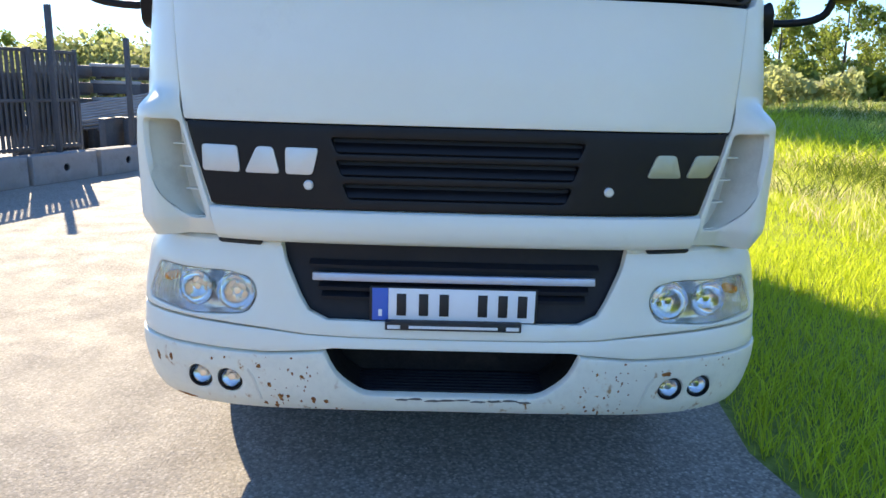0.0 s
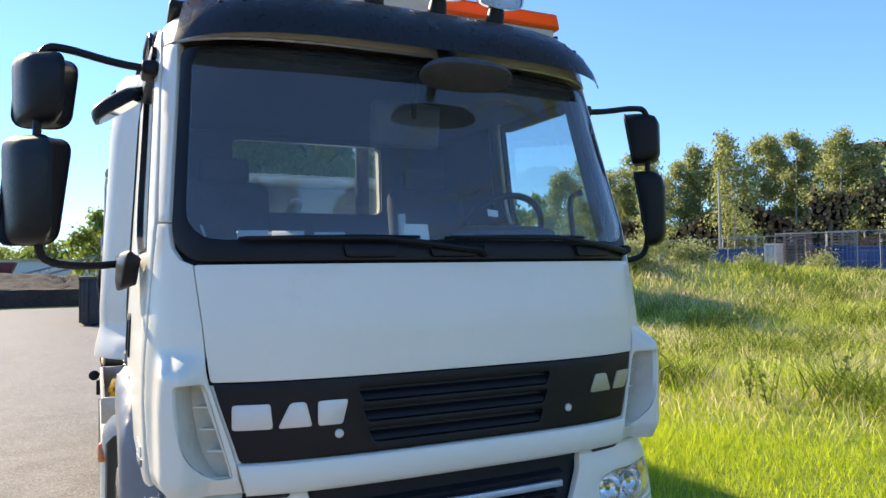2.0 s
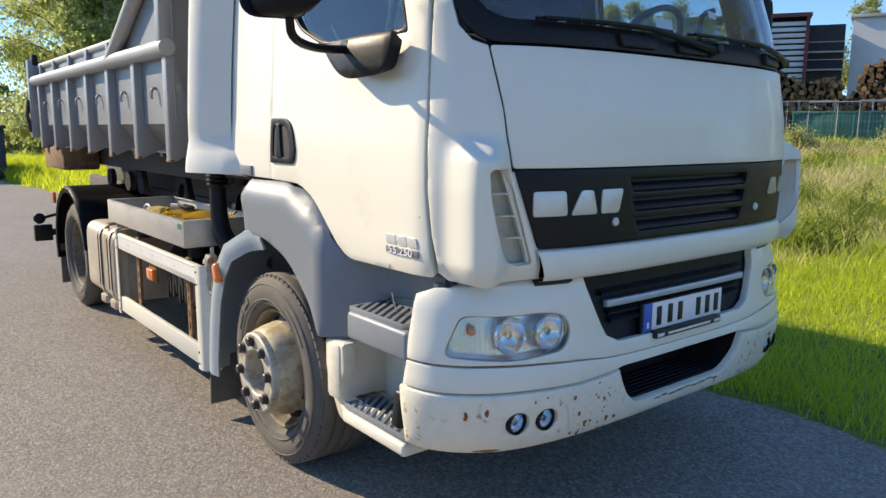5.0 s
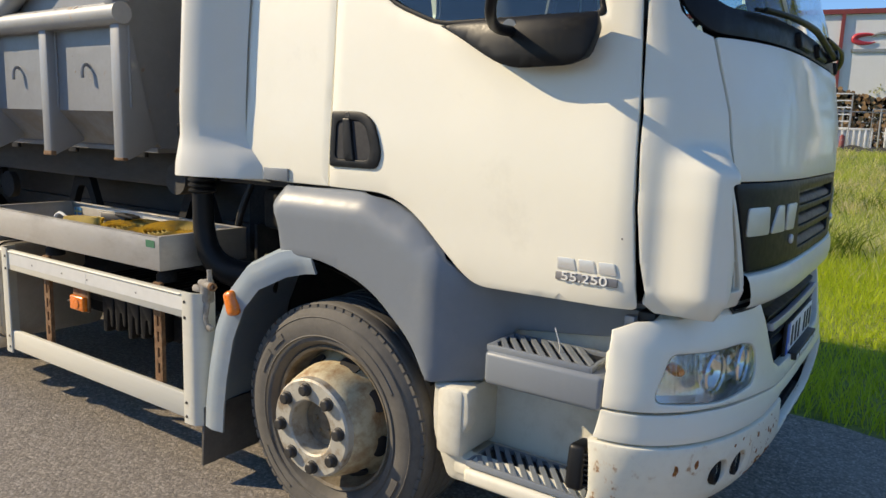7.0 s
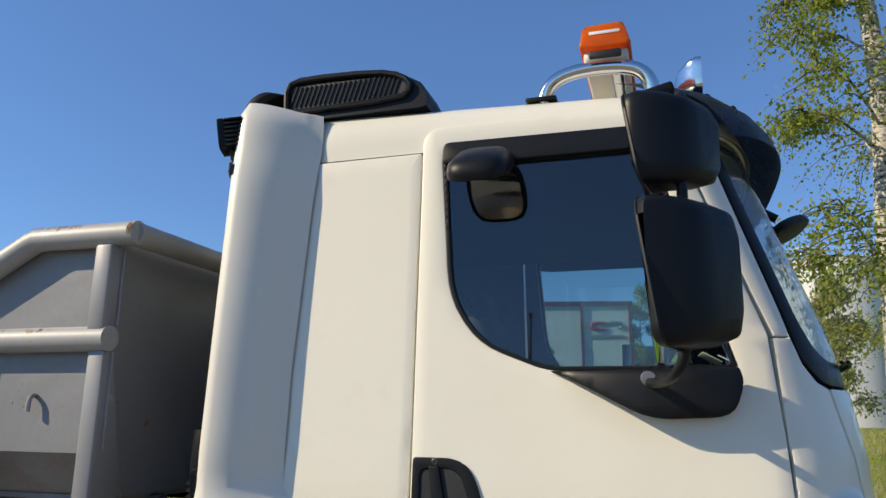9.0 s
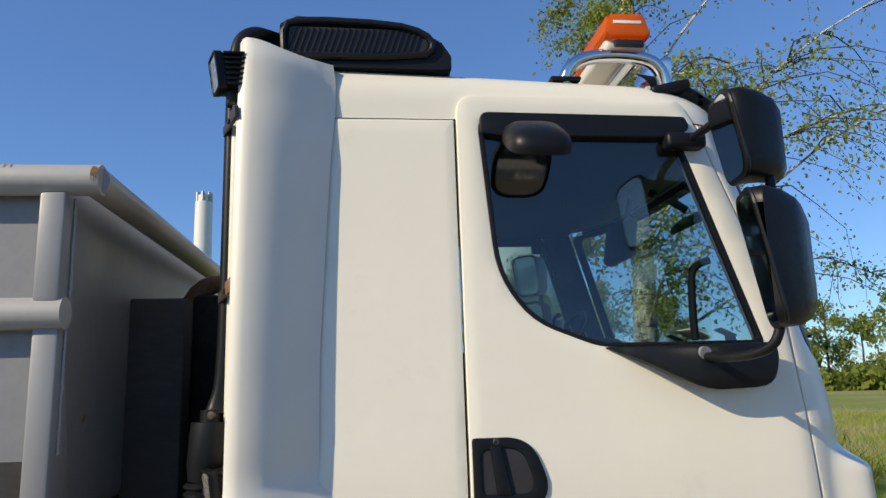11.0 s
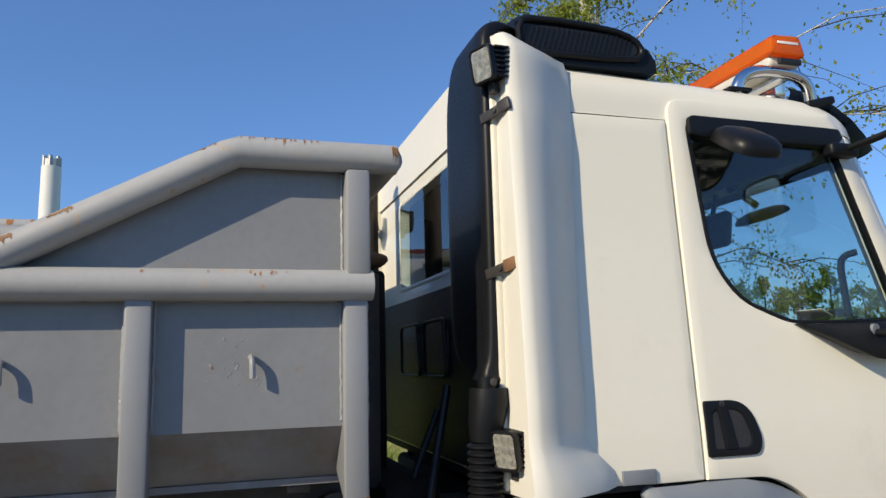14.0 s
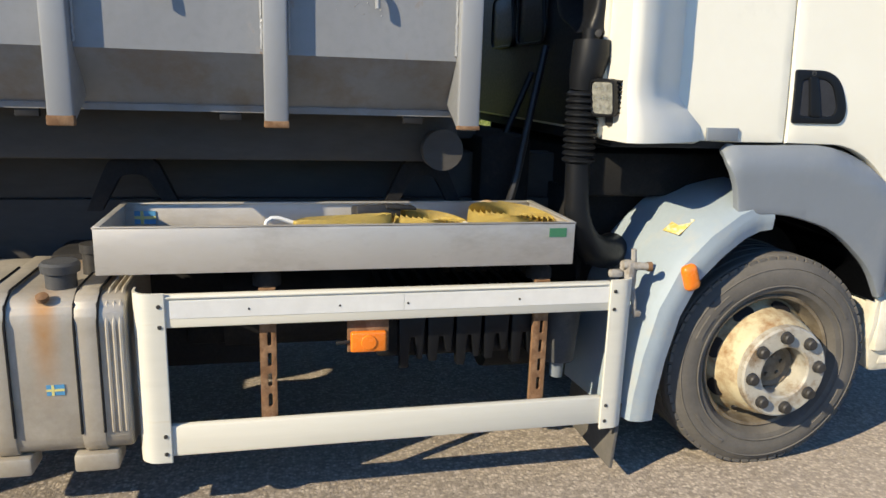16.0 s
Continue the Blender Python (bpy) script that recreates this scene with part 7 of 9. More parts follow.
for i in range(4):
    y = 2.605 + 0.60 * i
    for s in (-1, 1):
        pts = [(-1.049 + gw.uniform(-0.002, 0.001), y + s * 0.039 + gw.uniform(-0.0015, 0.0015), z) for z in np.linspace(1.53, 1.875, 46)]
        bpart("weld_bead", tube(bmesh.new(), pts, 0.0055, 5), BINGREY)
    for s in (-1, 1):
        pts = [(-1.049 + gw.uniform(-0.002, 0.001), 2.60 + s * 0.039 + gw.uniform(-0.0015, 0.0015), z) for z in np.linspace(1.975, 2.27, 36)]
        if i == 0:
            bpart("weld_bead", tube(bmesh.new(), pts, 0.0055, 5), BINGREY)
CHIP = surface("flaked_paint", (0.30, 0.305, 0.305), 0.6, vary=0.2, scale=40)
for i in range(4):
    y = 2.905 + 0.635 * i
    for k in range(34 if i % 2 == 0 else 12):
        a, r = gw.uniform(0, 6.28), abs(gw.gauss(0, 0.06))
        cy, cz = y + 0.045 + r * math.cos(a), 1.70 + r * math.sin(a) * 0.9
        if abs(cy - y) < 0.015 and cz > 1.65 or cz > 1.86 or cz < 1.54:
            continue
        q = gw.choice((0.0012, 0.0016, 0.002, 0.0025, 0.0045))
        b = bmesh.new()
        n = 7
        rim_ = [b.verts.new((-1.0455, cy + q * gw.uniform(0.6, 1.3) * math.cos(6.283 * j / n), cz + q * gw.uniform(0.6, 1.5) * math.sin(6.283 * j / n))) for j in range(n)]
        top_ = b.verts.new((-1.0472, cy, cz))
        for j in range(n):
            b.faces.new((rim_[j], rim_[(j + 1) % n], top_))
        bmesh.ops.recalc_face_normals(b, faces=b.faces[:])
        bpart("paint_chip", b, RUST if k % 11 == 0 else CHIP)


# rust flakes on the rims and the posts' feet
RUSTRUN = surface("fresh_rust", (0.40, 0.17, 0.055), 0.9, vary=0.35, scale=60, dirt=(0.22, 0.10, 0.045), dirt_at=(0.5, 0.7), dirt_scale=50)


def flake(p0, p1, r, a0, a1, seed, name="rust_flake"):
    """A ragged patch of bare rust lying on a tube from p0 to p1."""
    g = random.Random(seed)
    p0, p1 = Vector(p0), Vector(p1)
    t = (p1 - p0).normalized()
    n = (Vector((0, 0, 1)) - t * t.z).normalized()
    m = t.cross(n) * (1 if p0.x > 0 else -1)
    b = bmesh.new()
    rows = []
    k = 14
    for i in range(k + 1):
        lo, hi = a0 + g.uniform(0, 22), a1 - g.uniform(0, 30)
        mid = (lo + hi) / 2
        w = (hi - lo) / 2 * (0.25 if i in (0, k) else g.uniform(0.45, 1.0))
        c = p0.lerp(p1, i / k)
        rows.append([b.verts.new(c + (r + 0.0012) * (math.cos(radians(mid + w * q)) * n + math.sin(radians(mid + w * q)) * m)) for q in (-1, -0.5, 0, 0.5, 1)])
    for A, B in zip(rows, rows[1:]):
        for i in range(4):
            b.faces.new((A[i], A[i + 1], B[i + 1], B[i]))
    bmesh.ops.recalc_face_normals(b, faces=b.faces[:])
    bpart(name, b, RUSTRUN if name != "rust_flake" else RUST)


for sx in (-1, 1):
    flake((sx * 1.085, 2.80, 2.318), (sx * 1.085, 2.95, 2.314), 0.046, 0, 40, 1)
    flake((sx * 1.085, 2.99, 2.298), (sx * 1.085, 3.06, 2.260), 0.046, 5, 50, 2)
    flake((sx * 1.085, 3.36, 2.10), (sx * 1.085, 3.42, 2.068), 0.046, 15, 75, 4)
    flake((sx * 1.085, 3.50, 2.025), (sx * 1.085, 3.54, 2.004), 0.046, 20, 85, 6)
    flake((sx * 1.085, 3.9, 1.925), (sx * 1.085, 4.05, 1.925), 0.046, 0, 50, 7)
    flake((sx * 1.085, 2.4765, 2.318), (sx * 1.085, 2.496, 2.318), 0.046, 30, 120, 5)
    gr = random.Random(61)
    for i in range(13):
        y = 2.72 + 0.02 * i + gr.uniform(-0.008, 0.008)
        flake((sx * 1.085, y, 2.318), (sx * 1.085, y + gr.uniform(0.003, 0.007), 2.318), 0.046, gr.uniform(5, 15), gr.uniform(50, 85), 700 + i, "rust_drip")
    for i in range(9):
        y = 2.66 + gr.uniform(0, 0.26) + (0.3 if i > 6 else 0)
        flake((sx * 1.085, y, 1.925), (sx * 1.085, y + gr.uniform(0.003, 0.008), 1.925), 0.046, gr.uniform(20, 45), gr.uniform(55, 70), 800 + i, "rust_chip")
    for i in range(7):
        y = 2.605 + 0.60 * i
        bpart("rusty_foot", boxed((sx * 1.082, y, 1.309), (0.0265, 0.0745, 0.014 + 0.008 * (i % 3)), None, 0.004), RUST)

for y, k in rust_at:
    flake((1.085, y, 2.462), (1.085, y + 0.02 + 0.012 * (k % 3), 2.462), 0.043, -95, -15, 900 + k, "rust_run")

# ---- ratchet straps lying in the tray ----
def strap_roll(c, r, turns, tilt, name="strap_roll"):
    t = thing("ratchet_strap", "rolled-up yellow ratchet strap lying in the tray", "strap", "straps in the tray", at=c)
    b = bmesh.new()
    n = int(turns * 26)
    q = turned(*tilt)
    A, B = [], []
    for i in range(n + 1):
        a = 2 * math.pi * i / 26
        rr = 0.022 + (r - 0.022) * i / n + 0.0012 * math.sin(a * 3.3)
        A.append(b.verts.new(q @ Vector((rr * math.cos(a), rr * math.sin(a) * 1.1, -0.024))))
        B.append(b.verts.new(q @ Vector((rr * math.cos(a), rr * math.sin(a) * 1.1, 0.024))))
    for i in range(n):
        b.faces.new((A[i], A[i + 1], B[i + 1], B[i]))
    bmesh.ops.solidify(b, geom=b.faces[:], thickness=0.0032)
    part("webbing", b, YELLOW, t)
    part("hook", tube(bmesh.new(), [q @ Vector((r, 0, 0)), q @ Vector((r + 0.04, 0.02, 0.01)), q @ Vector((r + 0.05, 0.05, 0.0)), q @ Vector((r + 0.02, 0.06, -0.01))], 0.006, 8, True, 1), RIM, t)


strap_roll((-0.96, 2.42, 0.905), 0.13, 5, (0, 3, 40))
strap_roll((-0.965, 2.41, 0.985), 0.150, 7, (5, -7, 0))
strap_roll((-0.97, 2.70, 0.900), 0.12, 5, (0, -3, 10))
strap_roll((-0.975, 2.70, 0.972), 0.140, 6, (2, -7, 60))
t = thing("ratchet_strap", "yellow ratchet strap with its steel buckle lying in the tray", "strap", "straps in the tray", at=(-1.04, 3.00, 0.966))
b = bmesh.new()
# a hank of webbing standing on edge, wound into a long flat loop
A, B = [], []
for i in range(141):
    a = 2 * math.pi * i / 28
    w, L = 0.012 + 0.030 * i / 140, 0.13 + 0.03 * i / 140
    c, s = math.cos(a), math.sin(a)
    x, y = w * s * 1.0, L * math.copysign(abs(c) ** 0.6, c)
    lift = 0.02 - 0.06 * y + 0.003 * math.sin(a * 2.7)
    A.append(b.verts.new((x - 0.02, y, lift - 0.026)))
    B.append(b.verts.new((x, y, lift + 0.026)))
for i in range(140):
    b.faces.new((A[i], A[i + 1], B[i + 1], B[i]))
bmesh.ops.solidify(b, geom=b.faces[:], thickness=0.003)
part("webbing", b, YELLOW, t)
part("hook", tube(bmesh.new(), [(0, 0.16, 0.03), (0, 0.22, 0.05), (-0.01, 0.25, 0.03), (-0.02, 0.235, 0.0)], 0.007, 8, True, 1), PALEPRINT, t)
bk = part("buckle", boxed((0.10, -0.12, 0.045), (0.07, 0.16, 0.05), turned(0, 10, 12), 0.01), NUT, t)
part("lever", boxed((0.10, -0.20, 0.062), (0.05, 0.11, 0.012), turned(6, 0, 12), 0.003), NUT, t)
# a worn rope and a loose webbing end between the rolls
t = thing("rope", "worn cream rope lying over the straps in the tray", "rope", at=(-1.0, 2.58, 0.90))
part("coil", tube(bmesh.new(), [(0.05 * math.sin(a * 1.3), -0.16 + 0.016 * a, 0.055 + 0.025 * math.sin(a * 2.1)) for a in np.linspace(0, 22, 90)], 0.006, 6), RAIL, t)
# ---- the surroundings ----
def at(az, r):
    """A place by its bearing from the truck's front, in degrees from straight ahead to the right, and its distance."""
    a = radians(az)
    return -1.5 + r * math.sin(a), -1.0 + r * math.cos(a)


def smooth01(t):
    t = np.clip(t, 0, 1)
    return t * t * (3 - 2 * t)


def land(x, y):
    """Height of the ground: flat by the road, a rise and a mound across the meadow."""
    x, y = np.asarray(x, float), np.asarray(y, float)
    r = np.hypot(x + 1.5, y + 1.0)
    az = np.degrees(np.arctan2(x + 1.5, y + 1.0))
    sector = smooth01((az - 18) / 14) * smooth01((116 - az) / 14)
    h = 1.15 * smooth01((r - 17) / 18) * sector
    mx, my = at(43.2, 27.5)
    h = h + 0.75 * np.exp(-((x - mx) ** 2 + (y - my) ** 2) / (2 * 2.3 ** 2)) + 0.4 * np.exp(-((x - at(55, 31)[0]) ** 2 + (y - at(55, 31)[1]) ** 2) / (2 * 2.0 ** 2))
    h = h + 0.5 * np.exp(-((x - at(48, 29)[0]) ** 2 + (y - at(48, 29)[1]) ** 2) / (2 * 1.6 ** 2))
    out = smooth01((x - 2.0) / 4.0) * smooth01((60 - r) / 20)
    h = h + out * (0.06 * np.sin(x * 0.9 + 1.3 * np.sin(y * 0.5)) + 0.05 * np.sin(y * 0.8 + x * 0.37))
    hx, hy = at(-7, 45)
    h = h + 0.8 * np.exp(-(((x - hx) / 9.0) ** 2 + ((y - hy) / 3.2) ** 2))
    return h - 0.012


def sheet_mesh(name, verts, faces, mtl, smooth=True):
    me = bpy.data.meshes.new(name)
    me.from_pydata(verts, [], faces)
    for m in mtl if isinstance(mtl, (list, tuple)) else (mtl,):
        me.materials.append(m)
    if smooth:
        me.polygons.foreach_set("use_smooth", [True] * len(me.polygons))
    me.update()
    return me


def fast_mesh(name, V, F, mtl, smooth=False):
    """A mesh from arrays: V points, F faces that all have the same number of corners."""
    me = bpy.data.meshes.new(name)
    n, k = F.shape
    me.vertices.add(len(V))
    me.vertices.foreach_set("co", np.ascontiguousarray(V, dtype=np.float32).ravel())
    me.loops.add(n * k)
    me.loops.foreach_set("vertex_index", np.ascontiguousarray(F, dtype=np.int32).ravel())
    me.polygons.add(n)
    me.polygons.foreach_set("loop_start", np.arange(0, n * k, k, dtype=np.int32))
    me.polygons.foreach_set("loop_total", np.full(n, k, dtype=np.int32))
    if smooth:
        me.polygons.foreach_set("use_smooth", np.ones(n, dtype=bool))
    me.materials.append(mtl)
    me.update(calc_edges=True)
    me.validate()
    return me


# materials of the surroundings
def meadow_material():
    n = Nodes("meadow_soil")
    big = n.ramp(n.noise(0.09, 4), 0.42, 0.60)
    mid = n.ramp(n.noise(0.8, 5), 0.35, 0.7)
    fine = n.ramp(n.noise(14, 6), 0.3, 0.75)
    green = n.mix(fine, (0.10, 0.14, 0.02), (0.27, 0.33, 0.05))
    straw = n.mix(fine, (0.26, 0.22, 0.10), (0.50, 0.42, 0.23))
    col = n.mix(n.maths("MULTIPLY", big, mid), green, straw)
    n.base(col)
    n.set(Roughness=0.95)
    n.bump(n.noise(18, 6), 0.8, 0.05)
    return n.m


def asphalt_material():
    n = Nodes("asphalt")
    v = n.put("ShaderNodeTexVoronoi", Scale=72.0)
    n.link(n.co.outputs["Object"], v.inputs["Vector"])
    stones = n.ramp(v.outputs["Color"], 0.22, 0.88)
    col = n.mix(stones, (0.145, 0.124, 0.104), (0.50, 0.43, 0.355))
    col = n.mix(n.ramp(v.outputs["Distance"], 0.25, 0.6, 0, 0.6), col, (0.165, 0.138, 0.114))
    col = n.mix(n.ramp(n.noise(0.45, 5), 0.35, 0.7, 0.0, 0.5), col, (0.30, 0.255, 0.205))
    col = n.mix(n.ramp(n.noise(2.6, 8, 0.7, (3, 0.5, 1)), 0.58, 0.78, 0.0, 0.5), col, (0.17, 0.15, 0.128))
    col = n.mix(n.ramp(n.noise(60, 2), 0.62, 0.72, 0.0, 0.5), col, (0.42, 0.38, 0.33))
    n.base(col)
    n.set(Roughness=n.ramp(n.noise(3), 0.3, 0.7, 0.68, 0.85), Diffuse_Roughness=0.5)
    n.b.inputs["Specular IOR Level"].default_value = 0.60
    mixh = n.maths("ADD", n.ramp(v.outputs["Distance"], 0.0, 0.7, 1, 0), n.noise(300, 2))
    n.bump(mixh, 0.60, 0.004)
    return n.m


def leaf_material(name, dark, light, through=0.35, island=True):
    n = Nodes(name)
    t = n.t
    g = t.nodes.new("ShaderNodeNewGeometry")
    col = n.mix(n.ramp(g.outputs["Random Per Island"], 0, 1), dark, light)
    col = n.mix(n.ramp(n.noise(0.35, 3), 0.35, 0.65, 0, 0.35), col, dark)
    n.base(col)
    n.set(Roughness=0.6)
    n.b.inputs["Specular IOR Level"].default_value = 0.25
    tr = t.nodes.new("ShaderNodeBsdfTranslucent")
    t.links.new(col, tr.inputs[0])
    mx = t.nodes.new("ShaderNodeMixShader")
    mx.inputs[0].default_value = through
    t.links.new(n.b.outputs[0], mx.inputs[1])
    t.links.new(tr.outputs[0], mx.inputs[2])
    t.links.new(mx.outputs[0], t.nodes["Material Output"].inputs[0])
    return n.m


def grass_material(name, g0, g1, s0, s1, lo, hi):
    """Blades that turn from green to straw in patches."""
    n = Nodes(name)
    t = n.t
    geo = t.nodes.new("ShaderNodeNewGeometry")
    rnd = geo.outputs["Random Per Island"]
    green = n.mix(rnd, g0, g1)
    straw = n.mix(rnd, s0, s1)
    patch = n.ramp(n.maths("ADD", n.noise(0.34, 4), n.maths("MULTIPLY", rnd, 0.20)), lo, hi)
    col = n.mix(patch, green, straw)
    n.base(col)
    n.set(Roughness=0.55)
    n.b.inputs["Specular IOR Level"].default_value = 0.3
    tr = t.nodes.new("ShaderNodeBsdfTranslucent")
    t.links.new(col, tr.inputs[0])
    n.base(n.mix(1.0, col, (0.66, 0.72, 0.55), "MULTIPLY"))
    mx = t.nodes.new("ShaderNodeMixShader")
    mx.inputs[0].default_value = 0.62
    t.links.new(n.b.outputs[0], mx.inputs[1])
    t.links.new(tr.outputs[0], mx.inputs[2])
    t.links.new(mx.outputs[0], t.nodes["Material Output"].inputs[0])
    return n.m


def birch_bark():
    n = Nodes("birch_bark")
    z = n.t.nodes.new("ShaderNodeSeparateXYZ")
    n.link(n.co.outputs["Object"], z.inputs[0])
    marks = n.ramp(n.noise(5.5, 6, 0.65, (1.2, 1.2, 6.0)), 0.52, 0.60)
    rough = n.ramp(n.noise(7, 8, 0.7, (3, 3, 0.7)), 0.40, 0.56)
    foot = n.ramp(z.outputs[2], 1.2, 3.8, 1.0, 0.12)
    white = n.mix(n.ramp(n.noise(12, 5), 0.3, 0.7), (0.62, 0.58, 0.50), (0.42, 0.38, 0.32))
    col = n.mix(marks, white, (0.05, 0.045, 0.04))
    col = n.mix(n.maths("MULTIPLY", foot, rough), col, (0.075, 0.065, 0.052))
    n.base(col)
    n.set(Roughness=0.85)
    n.bump(n.noise(9, 8, 0.7, (3, 3, 0.8)), 0.7, 0.02)
    return n.m


MEADOW = meadow_material()
ASPHALT = asphalt_material()
BIRCH = birch_bark()
TWIG = surface("twig_bark", (0.07, 0.055, 0.045), 0.9, vary=0.3, scale=8)
LEAF_NEAR = leaf_material("birch_leaf", (0.17, 0.22, 0.03), (0.37, 0.42, 0.09), 0.55)
LEAF_BIRCH = leaf_material("pale_birch_leaf", (0.29, 0.345, 0.115), (0.52, 0.57, 0.22), 0.6)
LEAF_FAR = leaf_material("far_birch_leaf", (0.27, 0.295, 0.115), (0.50, 0.52, 0.23), 0.6)
LEAF_DARK = leaf_material("far_wood_leaf", (0.16, 0.21, 0.045), (0.34, 0.40, 0.09), 0.55)
LAWN = grass_material("verge_grass", (0.40, 0.50, 0.03), (0.72, 0.78, 0.08), (0.38, 0.34, 0.10), (0.55, 0.48, 0.20), 0.78, 0.95)
HAY = grass_material("meadow_grass", (0.42, 0.48, 0.08), (0.72, 0.74, 0.18), (0.64, 0.50, 0.28), (0.86, 0.72, 0.47), 0.54, 0.70)

# ground: one sheet in rings that widen towards the horizon
radii = np.concatenate([[0.0], np.linspace(2, 60, 88), np.geomspace(64, 2200, 26)])
sec = 200
V = [(-1.5, -1.0, float(land(-1.5, -1.0)))]
for r in radii[1:]:
    a = np.linspace(0, 2 * np.pi, sec, endpoint=False)
    X, Y = -1.5 + r * np.sin(a), -1.0 + r * np.cos(a)
    V += list(zip(X.tolist(), Y.tolist(), land(X, Y).tolist()))
F = [(0, 1 + (k + 1) % sec, 1 + k) for k in range(sec)]
for j in range(len(radii) - 2):
    o, p = 1 + j * sec, 1 + (j + 1) * sec
    F += [(o + k, o + (k + 1) % sec, p + (k + 1) % sec, p + k) for k in range(sec)]
gob = new("ground", sheet_mesh("ground", V, F, MEADOW))
tagged(gob, "meadow of green and straw-coloured grass rising to a bank", "ground", kind="structure")
# road: an asphalt sheet with an uneven grassy edge
rng = np.random.default_rng(7)
b = bmesh.new()
ys = np.linspace(-45, 37, 240)
edge_r = 1.30 + 0.05 * np.sin(ys * 1.7) + 0.035 * np.sin(ys * 4.3 + 1) + rng.normal(0, 0.018, len(ys)) - 0.7 * smooth01((ys - 14) / 8) + 1.2 * smooth01((-6 - ys) / 8)
A = [b.verts.new((-15.0, y, 0.0)) for y in ys]
B = [b.verts.new((e - 0.5, y, 0.0)) for e, y in zip(edge_r, ys)]
C = [b.verts.new((e, y, 0.0)) for e, y in zip(edge_r, ys)]
D = [b.verts.new((e + 0.03, y, -0.03)) for e, y in zip(edge_r, ys)]
for P, Q in ((A, B), (B, C), (C, D)):
    for i in range(len(ys) - 1):
        b.faces.new((P[i], Q[i], Q[i + 1], P[i + 1]))
tagged(part("road", b, ASPHALT), "dry sun-bleached grey asphalt road", "road", kind="structure")


def edge_at(y):
    return np.interp(y, ys, edge_r)


def blades(name, X, Y, H, W, bend, mtl, label, seed):
    """Grass blades as thin bent strips."""
    g = np.random.default_rng(seed)
    n = len(X)
    Z = land(X, Y)
    a = g.uniform(0, 2 * np.pi, n)
    dx, dy = np.cos(a), np.sin(a)
    la = g.uniform(0, 2 * np.pi, n)
    lx, ly = np.cos(la) * bend, np.sin(la) * bend
    P = np.zeros((n, 5, 3))
    for i, (t, w) in enumerate(((0, -0.5), (0, 0.5), (0.55, 0.36), (0.55, -0.36), (1.0, 0.0))):
        P[:, i, 0] = X + dx * W * w + lx * H * t * t
        P[:, i, 1] = Y + dy * W * w + ly * H * t * t
        P[:, i, 2] = Z - 0.01 + H * t * (1 - 0.12 * t * bend)
    base = np.arange(n)[:, None] * 5
    F3 = np.concatenate([base + np.array([[0, 1, 2]]), base + np.array([[0, 2, 3]]), base + np.array([[3, 2, 4]])])
    ob = new(name, fast_mesh(name, P.reshape(-1, 3), F3, mtl))
    return tagged(ob, label, "grass", kind="stuff")


def scatter(n, x0, x1, y0, y1, seed):
    g = np.random.default_rng(seed)
    return g.uniform(x0, x1, n), g.uniform(y0, y1, n), g


X, Y, g = scatter(190000, 1.0, 8.5, -6.5, 12.5, 11)
dens = np.clip(1.25 - (X - 1.2) / 9, 0.25, 1)
keep = (X > edge_at(Y) + np.abs(g.normal(0, 0.05, len(X)))) & (g.uniform(0, 1, len(X)) < dens)
X, Y = X[keep], Y[keep]
H = g.gamma(6, 0.015, len(X)) * (0.75 + 0.5 * np.sin(X * 1.3) * np.sin(Y * 1.1 + 1)) + 0.05
blades("verge_grass", X, Y, H, g.uniform(0.004, 0.009, len(X)), 0.55, LAWN, "bright green uncut grass beside the road", 12)
a = g.uniform(radians(8), radians(150), 130000)
r = 7.5 + 26 * g.uniform(0, 1, len(a)) ** 0.8
X, Y = -1.5 + r * np.sin(a), -1.0 + r * np.cos(a)
keep = X > edge_at(Y) + 3.2
X, Y, r = X[keep], Y[keep], r[keep]
H = g.gamma(5, 0.036, len(X)) + 0.05
blades("meadow_grass", X, Y, H, 0.005 + 0.0008 * r[: len(X)], 0.7, HAY, "tall straw and green meadow grass", 14)
# tufts at intervals
tx, ty = [], []
for k in range(80):
    aa, rr = radians(g.uniform(15, 140)), g.uniform(6, 30)
    cx, cy = -1.5 + rr * math.sin(aa), -1.0 + rr * math.cos(aa)
    if cx < edge_at(cy) + 2.5:
        continue
    m = int(g.uniform(60, 150))
    tx.append(g.normal(cx, 0.16 + 0.006 * rr, m))
    ty.append(g.normal(cy, 0.16 + 0.006 * rr, m))
X, Y = np.concatenate(tx), np.concatenate(ty)
blades("tuft_grass", X, Y, g.gamma(6, 0.05, len(X)) + 0.1, 0.008 * np.ones(len(X)), 0.8, HAY, "tufts of long grass in the meadow", 15)
# darker weedy tussocks
WEED = grass_material("weed_green", (0.11, 0.16, 0.02), (0.26, 0.32, 0.05), (0.30, 0.26, 0.10), (0.42, 0.36, 0.16), 0.80, 0.98)
tx, ty = [], []
for k in range(120):
    aa, rr = radians(g.uniform(22, 120)), 9 + 22 * g.uniform(0, 1)
    cx, cy = -1.5 + rr * math.sin(aa), -1.0 + rr * math.cos(aa)
    if cx < edge_at(cy) + 4:
        continue
    m = int(g.uniform(80, 220))
    tx.append(g.normal(cx, 0.22 + 0.014 * rr, m))
    ty.append(g.normal(cy, 0.16 + 0.008 * rr, m))
X, Y = np.concatenate(tx), np.concatenate(ty)
blades("weed_tussock", X, Y, g.gamma(6, 0.05, len(X)) + 0.12, 0.022 * np.ones(len(X)), 0.9, WEED, "dark green weedy tussocks in the meadow", 19)
